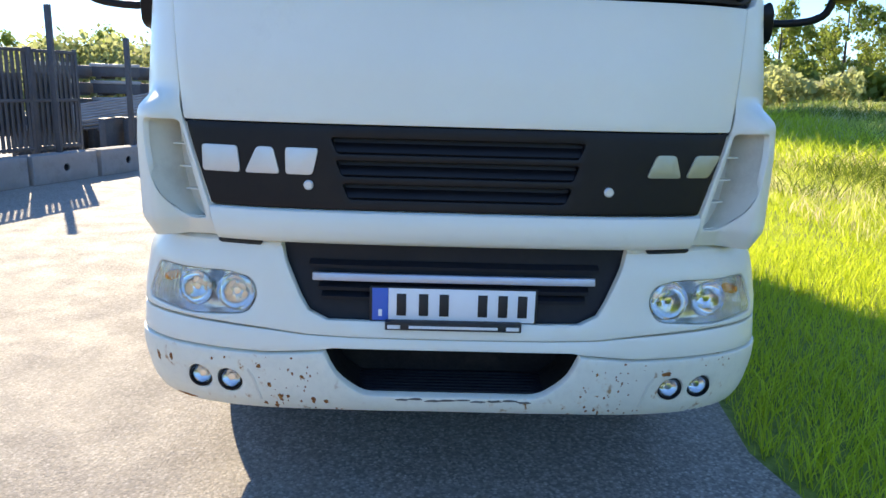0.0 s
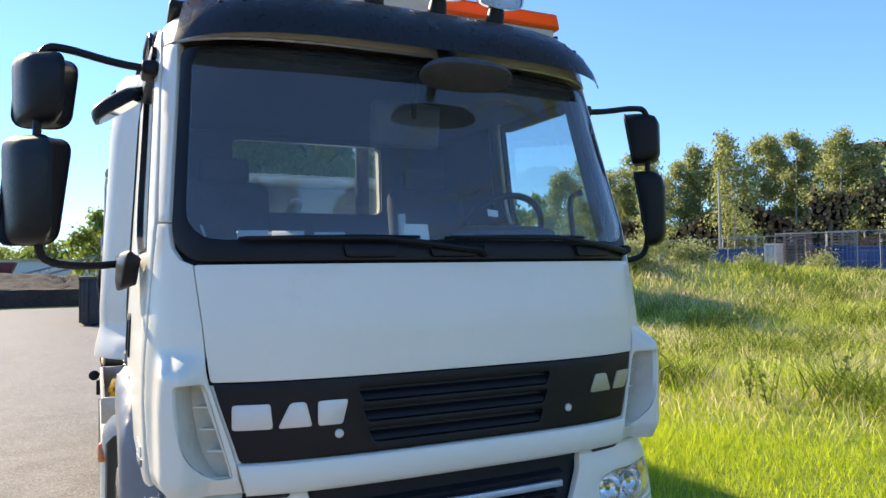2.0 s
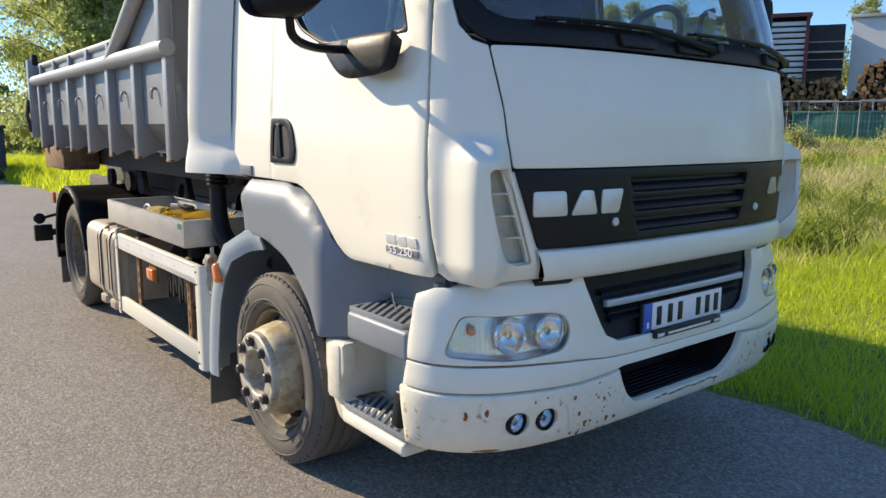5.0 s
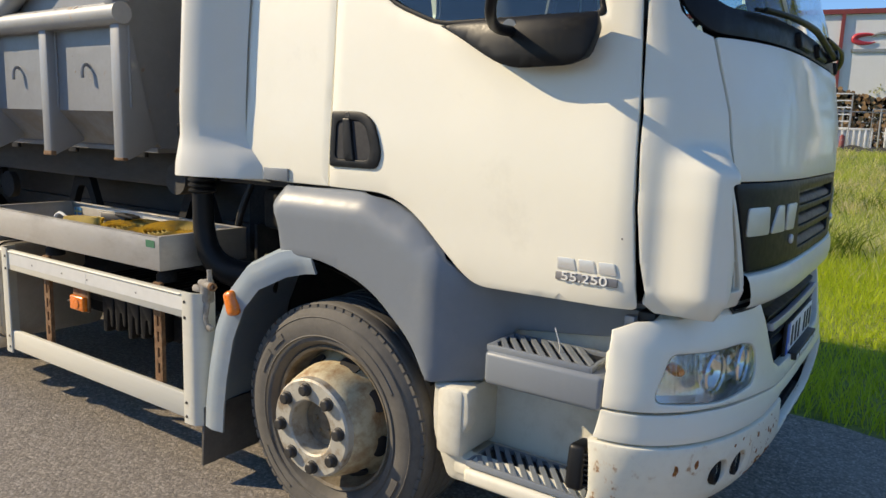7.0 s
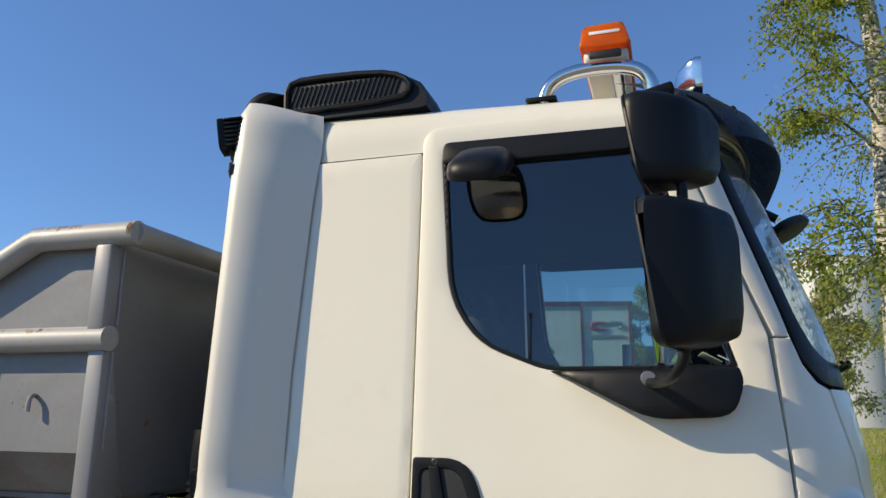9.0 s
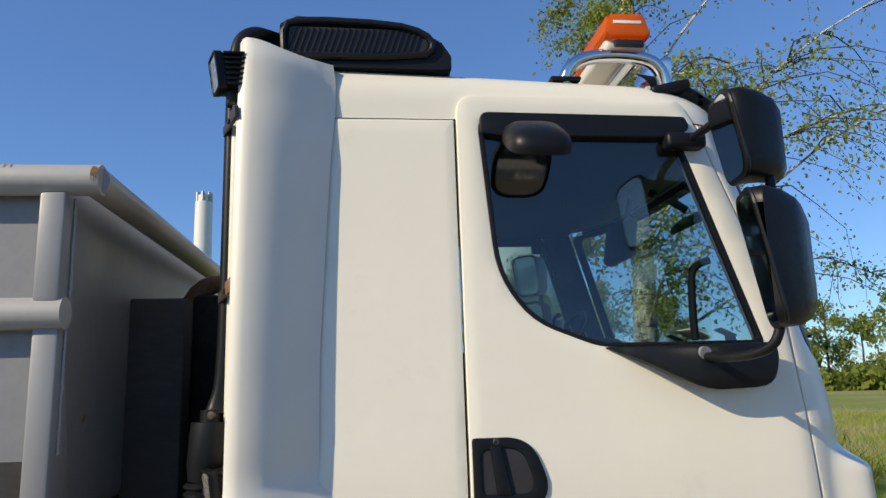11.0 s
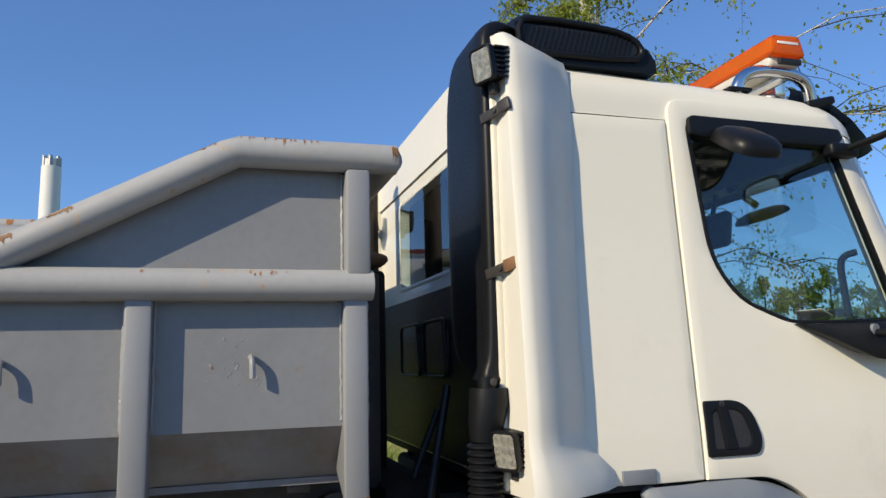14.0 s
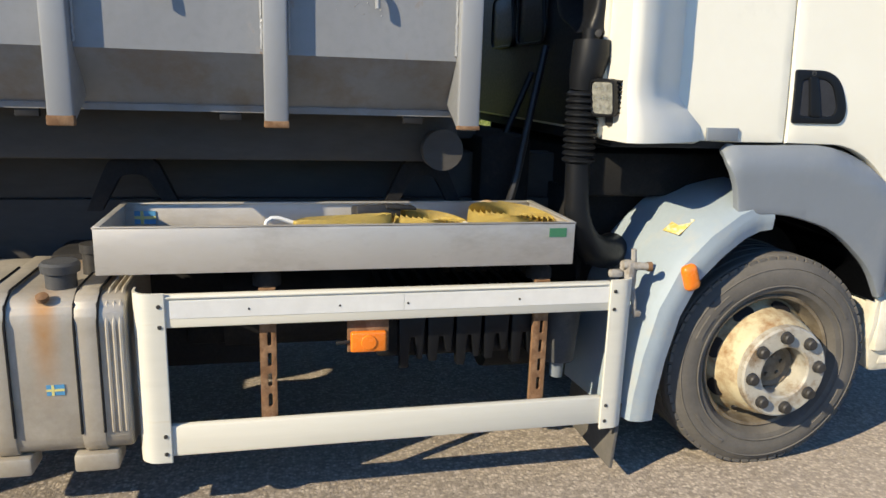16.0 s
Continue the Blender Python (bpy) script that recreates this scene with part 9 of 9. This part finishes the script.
# site fence of mesh panels
def fence_panel(c, az, w=3.4, h=1.95):
    t = thing("site_fence", "galvanised mesh site fence panel in the yard", "fence", "site fence", at=c)
    q = turn_to(az)
    b = bmesh.new()
    tube(b, [q @ Vector((-w / 2, 0, 0)), q @ Vector((-w / 2, 0, h)), q @ Vector((w / 2, 0, h)), q @ Vector((w / 2, 0, 0))], 0.03, 6)
    part("frame", b, GALV, t)
    b = bmesh.new()
    for k in range(22):
        x = -w / 2 + w * (k + 0.5) / 22
        tube(b, [q @ Vector((x, 0, 0.12)), q @ Vector((x, 0, h - 0.02))], 0.0035, 3, False)
    for k in range(5):
        z = 0.15 + (h - 0.2) * k / 4
        tube(b, [q @ Vector((-w / 2, 0, z)), q @ Vector((w / 2, 0, z))], 0.004, 3, False)
    part("mesh", b, GALV, t, smooth=False)
    for s in (-1, 1):
        part("foot", boxed(q @ Vector((s * w / 2, 0, 0.05)), (0.25, 0.6, 0.14), q, 0.02), CONCRETE, t)


for k in range(19):
    az = 38.5 + 3.45 / 38 * 57.3 * k * 0.62 * 1.0
    if az > 93:
        break
    r = 38 + 0.8 * math.sin(k)
    x, y = at(az, r)
    fence_panel((x, y, float(land(x, y)) - 0.02), az + 6 * math.sin(k * 1.7))
for k in range(24):
    az = 39 + k * 2.3
    x, y = at(az, 44)
    p = thing("fence_post", "thin steel fence post", "post", "yard fence posts", at=(x, y, float(land(x, y)) - 0.05))
    part("post", tube(bmesh.new(), [(0, 0, 0), (0, 0, 2.3)], 0.045, 7), GALV, p)
    if k % 3 == 0:
        part("brace", tube(bmesh.new(), [(0, 0, 2.0), (1.2, -0.9, 0.2)], 0.03, 6), GALV, p)


def crate(name, label, cat, az, r, w, d, h, mtl, turn=0.0, ribs=6, z=None, group=""):
    """A ribbed steel box with a rim."""
    x, y = at(az, r)
    z0 = float(land(x, y)) - 0.03 if z is None else z
    t = thing(name, label, cat, group, at=(x, y, z0))
    q = turn_to(az + turn)
    part("body", boxed(q @ Vector((0, 0, h / 2)), (w, d, h), q, 0.02), mtl, t)
    for k in range(ribs + 1):
        part("rib", boxed(q @ Vector((-w / 2 + w * k / ribs, -d / 2 - 0.03, h / 2)), (0.10, 0.10, h - 0.05), q, 0.01), mtl, t)
    part("rim", boxed(q @ Vector((0, -d / 2 - 0.02, h - 0.05)), (w + 0.1, 0.14, 0.10), q, 0.01), mtl, t)
    return t


crate("blue_container", "blue steel container standing in the yard", "container", 49.9, 41, 3.4, 2, 1.35, BLUE)
crate("blue_container", "blue steel container standing in the yard", "container", 55.0, 42, 3.0, 2, 1.5, BLUE)
crate("blue_container", "blue steel container standing in the yard", "container", 58.6, 42, 3.6, 2, 1.5, BLUE)
crate("white_box", "white cargo box in the yard", "box", 52.4, 40.5, 1.6, 1.4, 1.6, WHITEWALL)
crate("black_container", "black steel container behind the fence", "container", 62.3, 42, 3.2, 2, 1.3, DARKWALL)
crate("green_container", "green steel container behind the fence", "container", 66.9, 41, 4.0, 2, 1.45, GREEN)
crate("green_container", "green steel container behind the fence", "container", 72.0, 42, 3.4, 2, 1.45, GREEN)
crate("white_box", "white cargo box in the yard", "box", 83.4, 40.5, 1.5, 1.2, 1.3, WHITEWALL)
crate("white_box", "white cargo box in the yard", "box", 86.4, 43, 1.5, 1.2, 1.3, WHITEWALL)


def pallet_stack(az, r, n, mtl, label):
    x, y = at(az, r)
    t = thing("pallet_stack", label, "pallets", "pallet stacks", at=(x, y, float(land(x, y)) - 0.02))
    q = turn_to(az + 8)
    for k in range(n):
        z = 0.15 * k
        for dz, dd in ((0.02, 0), (0.125, 0)):
            part("board", boxed(q @ Vector((0, 0, z + dz)), (1.2, 0.9, 0.022), q, 0), mtl, t)
        for xx in (-0.52, 0, 0.52):
            part("block", boxed(q @ Vector((xx, 0, z + 0.072)), (0.12, 0.86, 0.08), q, 0), mtl, t)


pallet_stack(53.4, 39.6, 15, PINKWOOD, "tall stack of reddish wooden pallets")
pallet_stack(54.6, 40.4, 9, PINKWOOD, "stack of reddish wooden pallets")
pallet_stack(56.2, 43, 15, WOOD, "stack of plain wooden pallets")
pallet_stack(57.6, 44, 13, PINKWOOD, "stack of reddish wooden pallets")
pallet_stack(88.4, 42, 12, WOOD, "stack of plain wooden pallets")
# rack with white shelves near the hall, red cone beside it
x, y = at(82.4, 41)
t = thing("steel_rack", "tall white steel rack in the yard", "rack", at=(x, y, float(land(x, y))))
q = turn_to(82.4)
for s in (-0.5, 0.5):
    part("upright", boxed(q @ Vector((s, 0, 1.5)), (0.07, 0.07, 3.0), q, 0), GALV, t)
for k in range(9):
    part("rung", boxed(q @ Vector((0, 0, 0.25 + 0.34 * k)), (1.0, 0.05, 0.06), q, 0), WHITEWALL, t)
x, y = at(82.7, 39.4)
t = thing("red_bollard", "small red bollard beside the rack", "bollard", at=(x, y, float(land(x, y))))
part("body", lathe(bmesh.new(), [(0.14, 0), (0.12, 0.8), (0.05, 0.9), (0, 0.9)], (0, 0, 0), (0, 0, 1), 12), REDPAINT, t)
# cage pallets beyond the birch
for i, az in enumerate((136.6, 138.4, 140.2, 142.0)):
    x, y = at(az, 44)
    t = thing("cage_stack", "stack of galvanised mesh cages at the field's edge", "cages", "cage stacks", at=(x, y, float(land(x, y))))
    q = turn_to(az)
    for k in range(5):
        z = 0.36 * k
        for yy in (-0.5, 0.5):
            for zz in (0.02, 0.30):
                part("bar", boxed(q @ Vector((0, yy, z + zz)), (1.25, 0.05, 0.05), q, 0), GALV, t)
        for xx in (-0.6, -0.2, 0.2, 0.6):
            part("bar", boxed(q @ Vector((xx, -0.5, z + 0.16)), (0.05, 0.05, 0.28), q, 0), GALV, t)
# street lamps
def street_lamp(az, r, h, reach_az):
    x, y = at(az, r)
    t = thing("street_lamp", "slim grey street lamp", "street lamp", "street lamps", at=(x, y, float(land(x, y)) - 0.05))
    part("pole", tube(bmesh.new(), [(0, 0, 0), (0, 0, h * 0.5), (0, 0, h)], [0.09, 0.075, 0.05], 10), GALV, t)
    q = turn_to(reach_az)
    part("arm", tube(bmesh.new(), [(0, 0, h - 0.05), q @ Vector((0.4, 0, h + 0.05)), q @ Vector((0.9, 0, h + 0.08))], 0.03, 8), GALV, t)
    part("head", boxed(q @ Vector((1.1, 0, h + 0.08)), (0.6, 0.2, 0.09), q, 0.03), GALV, t)


street_lamp(47.9, 47, 6.4, 40)
street_lamp(152, 34, 8.0, 60)
street_lamp(-75, 26, 8.5, 10)

# ---- behind the truck and to its side ----
t = thing("dark_container", "low dark blue steel container standing on the asphalt", "container", at=(-0.35, 26.2, 0.0))
b = bmesh.new()
box(b, (0, 0, 0.80), (2.5, 5.8, 1.48), None, 0.02)
part("body", b, NAVY, t)
for k in range(6):
    part("rib", boxed((-1.1 + 0.44 * k, -2.93, 0.8), (0.08, 0.10, 1.40), None, 0.01), NAVY, t)
for k in range(10):
    part("rib", boxed((-1.28, -2.7 + 0.6 * k, 0.8), (0.10, 0.08, 1.40), None, 0.01), NAVY, t)
part("rim", boxed((0, -2.92, 1.52), (2.6, 0.14, 0.10), None, 0.01), NAVY, t)
part("rim", boxed((-1.27, 0, 1.52), (0.14, 5.9, 0.10), None, 0.01), NAVY, t)
for s in (-0.9, 0.9):
    part("skid", boxed((s, 0, 0.04), (0.12, 5.6, 0.10), None, 0), GUNK, t)
for i, (x, y, w, d, h) in enumerate(((-9.5, 43.0, 11, 10.4, 0.16), (-3.0, 43.2, 9, 10.2, 0.10), (-15.5, 43.1, 9, 10.2, 0.22))):
    b = bmesh.new()
    n = 30
    grid = []
    for v in range(n + 1):
        row = []
        for u in range(n + 1):
            px, py = x + w * (u / n - 0.5), y + d * (v / n - 0.5)
            lift = max(0.0, (1 - (2 * u / n - 1) ** 4) * (1 - (2 * v / n - 1) ** 4))
            z = float(land(px, py)) - 0.15 + min(1.0, lift * 5) * (0.95 + h * lift * (0.7 + 0.6 * noise.noise((u * 0.22, v * 0.22, i * 3.0)))) + 0.22 * noise.noise((u * 0.9, v * 0.9, i + 3)) * lift
            row.append(b.verts.new((px, py, z)))
        grid.append(row)
    for v in range(n):
        for u in range(n):
            b.faces.new((grid[v][u], grid[v][u + 1], grid[v + 1][u + 1], grid[v + 1][u]))
    tagged(part("soil_mound", b, SOIL), "mound of dark soil at the end of the road", "heap", "soil heaps")
t = thing("grey_hall", "long low white warehouse beyond the soil heaps", "building", at=(-12, 85, 0))
part("wall", boxed((0, 0, 1.4), (46, 12, 3.1), None, 0), WHITEWALL, t)
part("roof", boxed((0, 0, 2.96), (46.6, 12.6, 0.12), None, 0), GALV, t)
t = thing("red_screener", "red soil screening machine with a lattice conveyor", "machine", at=(-6.6, 45.2, 1.30))
b = bmesh.new()
prism(b, [(-1.0, 0.2), (1.0, 0.2), (1.35, 1.0), (-1.35, 1.0)], along_y, -0.8, 0.8, 0.02)
part("hopper", b, REDPAINT, t)
for s in (-0.9, 0.9):
    part("leg", boxed((s, 0, 0.0), (0.12, 0.12, 1.0), None, 0), REDPAINT, t)
cv = part("conveyor", tube(bmesh.new(), [(1.2, 0, 0.2), (5.5, 0, 1.35)], 0.05, 6), GALV, t)
part("conveyor_rail", tube(bmesh.new(), [(1.2, 0, -0.15), (5.5, 0, 1.0)], 0.05, 6), GALV, cv)
for k in range(9):
    x = 1.2 + 4.3 * k / 9
    z = -0.15 + 1.15 * k / 9
    part("lattice_bar", tube(bmesh.new(), [(x, 0, z), (x + 0.45, 0, z + 0.47)], 0.03, 5), GALV, cv)

# concrete blocks with stacked dark fence panels on them
for k in range(7):
    y = 5.9 + 1.22 * k
    x = -6.25 + 0.31 * (y - 5.9)
    t = thing("concrete_block", "low grey concrete barrier block with a lifting hole", "barrier", "concrete barrier row", at=(x, y, 0))
    q = turned(0, 0, -17)
    b = bmesh.new()
    panel(rounded([(-0.60, 0.0, 0), (0.60, 0.0, 0), (0.60, 0.40, 0.02), (-0.60, 0.40, 0.02)], 0.01), lambda u, v: q @ Vector((0.14, u, v)), thick=0.28, step=0.2, edge=0.01, holes=[[(0.055 * math.cos(a), 0.2 + 0.055 * math.sin(a)) for a in np.linspace(0, 6.283, 14, False)]], bm=b, heart=Vector((-1, 0, 0.2)))
    part("block", b, CONCRETE, t)
    part("lifting_hole", lathe(bmesh.new(), [(0.056, 0.0), (0.05, -0.10), (0, -0.11)], q @ Vector((0.13, 0, 0.2)), q @ Vector((1, 0, 0)), 14), DARKWALL, t)
STACK = surface("dark_fence_steel", (0.085, 0.088, 0.095), 0.6, metal=0.2, vary=0.3, scale=3)
for k in range(5):
    y = 5.35 + 0.85 * k
    x = -6.55 + 0.31 * (y - 5.9)
    t = thing("fence_stack", "dense stack of dark steel fence panels leaning together", "fence panels", "stacked fence panels", at=(x, y, 0.38))
    q = turned(0, 0, -17)
    for s in (-0.42, 0.42):
        part("upright", boxed(q @ Vector((0, s, 0.74)), (0.05, 0.05, 1.5), q, 0.005), STACK, t)
    for z in (0.08, 0.75, 1.44):
        part("cross_bar", boxed(q @ Vector((0, 0, z)), (0.05, 0.84, 0.05), q, 0.005), STACK, t)
    for i in range(9):
        part("bar", boxed(q @ Vector((0.0, -0.37 + 0.092 * i, 0.75)), (0.03, 0.042, 1.42), q, 0), STACK, t)
    part("backing_panel", boxed(q @ Vector((-0.12, 0, 0.7)), (0.02, 0.84, 0.86), q, 0), STACK, t)
for y, h in ((8.43, 2.45), (9.9, 2.1), (6.6, 2.2)):
    x = -6.3 + 0.31 * (y - 5.9)
    t = thing("fence_post", "dark square steel fence post", "post", "dark fence posts", at=(x, y, 0.0))
    part("post", boxed((0, 0, h / 2), (0.075, 0.075, h), None, 0.006), STACK, t)
for k in range(5):
    t = thing("bar_bundle", "bundle of galvanised steel bars and ladders lying in the yard", "steel bars", "steel bar bundles", at=(-6.3 + 0.2 * k, 10.3 + 0.5 * k, 0.4))
    for i in range(7):
        part("bar", tube(bmesh.new(), [(-1.6, 0.1 * i, 0.05 * i + 0.02), (1.3, 0.1 * i + 0.4, 0.05 * i + 0.55 - 0.08 * k)], 0.022, 6), GALV, t)
    for s in (-0.9, 0.6):
        part("rest", boxed((s, 0.35, 0.0), (0.12, 0.8, 0.8), None, 0.01), STACK, t)
t = thing("red_sign", "red sign on a pole behind the fence stacks", "sign", at=(-8.2, 10.2, 0.0))
part("pole", tube(bmesh.new(), [(0, 0, 0), (0, 0, 2.3)], 0.04, 8), STACK, t)
part("board", boxed((0, 0, 2.5), (0.7, 0.05, 0.45), None, 0.005), surface("sign_board_red", (0.55, 0.05, 0.05), 0.5), t)
for i in range(3):
    birch("shrub_tree", -14.5 + 1.9 * i, 26 + 2 * i, 2.7, 2.2, 22, 2600, 0.24, 400 + i, 0.08, 0.05, LEAF_FAR, "rounded green bush behind the fence yard", dark=True)

# grey crates stacked behind the steel bars
for i in range(3):
    for k in range(5):
        t = thing("steel_crate", "grey steel crate stacked behind the fence yard", "crate", "stacked crates", at=(-8.3 + 1.15 * i, 14.2 + 0.5 * i, 0.36 * k))
        part("body", boxed((0, 0, 0.16), (1.05, 0.8, 0.24), None, 0.02), STACK, t)
        part("rim", boxed((0, -0.41, 0.29), (1.10, 0.04, 0.07), None, 0.005), GALV, t)
        for s in (-0.4, 0.4):
            part("foot", boxed((s, 0, 0.02), (0.12, 0.7, 0.06), None, 0), STACK, t)
# churned soil along the yard fence
b = bmesh.new()
n = 90
rows = []
for j in range(5):
    row = []
    for i in range(n + 1):
        az = 47 + 44 * i / n
        r = 34.6 + 0.9 * j
        x, y = at(az, r)
        row.append(b.verts.new((x, y, float(land(x, y)) + 0.02 + (0.34 * (1 - abs(j - 2) / 2)) * max(0.0, 0.35 + noise.noise((i * 0.33, j * 0.5, 2.0))))))
    rows.append(row)
for A, B in zip(rows, rows[1:]):
    for i in range(n):
        b.faces.new((A[i], A[i + 1], B[i + 1], B[i]))
tagged(part("soil_bank", b, SOIL), "low bank of brown soil along the yard fence", "bank", kind="structure")
for i, (az, r, h, sp) in enumerate(((42.2, 27.5, 0.9, 0.8), (43.6, 28.5, 1.1, 0.9), (46.8, 29, 0.7, 0.8), (50.5, 33, 0.6, 0.7), (55.5, 32, 0.6, 0.6), (61.0, 26, 0.5, 0.5), (64.5, 30, 0.6, 0.6), (70.5, 28, 0.7, 0.6), (76, 32, 0.8, 0.7), (87, 33, 0.9, 0.8))):
    birch("meadow_bush", *at(az, r), h, sp, 16, 2600, 0.075, 500 + i, 0.03, 0.05, LEAF_FAR, "low green bush in the rough meadow", group="bushes in the meadow", dark=True)


def hedge(az0, az1, r0, r1, h, n, size, seed, mtl):
    """A far belt of low undergrowth, as one cloud of leaves."""
    g = np.random.default_rng(seed)
    az = radians(1) * g.uniform(az0, az1, n)
    r = g.uniform(r0, r1, n)
    X, Y = -1.5 + r * np.sin(az), -1.0 + r * np.cos(az)
    top = h * (0.7 + 0.3 * np.sin(az * 57.3 * 0.9) * np.sin(az * 57.3 * 0.37 + 1))
    Z = land(X, Y) + top * g.uniform(0, 1, n) ** 0.8
    Vt, Ft = leaf_arrays(np.stack([X, Y, Z], 1), size, g)
    tagged(new("far_undergrowth", fast_mesh("far_undergrowth", Vt, Ft, mtl)), "belt of green undergrowth at the edge of the far wood", "undergrowth", kind="stuff")


hedge(14, 42, 84, 92, 4.6, 9000, 0.75, 901, LEAF_DARK)
hedge(117, 160, 84, 92, 3.6, 9000, 0.75, 902, LEAF_DARK)
hedge(-40, 6, 92, 100, 6.2, 16000, 0.75, 903, LEAF_DARK)
hedge(3, 32, 46, 52, 2.6, 7000, 0.42, 904, LEAF_FAR)
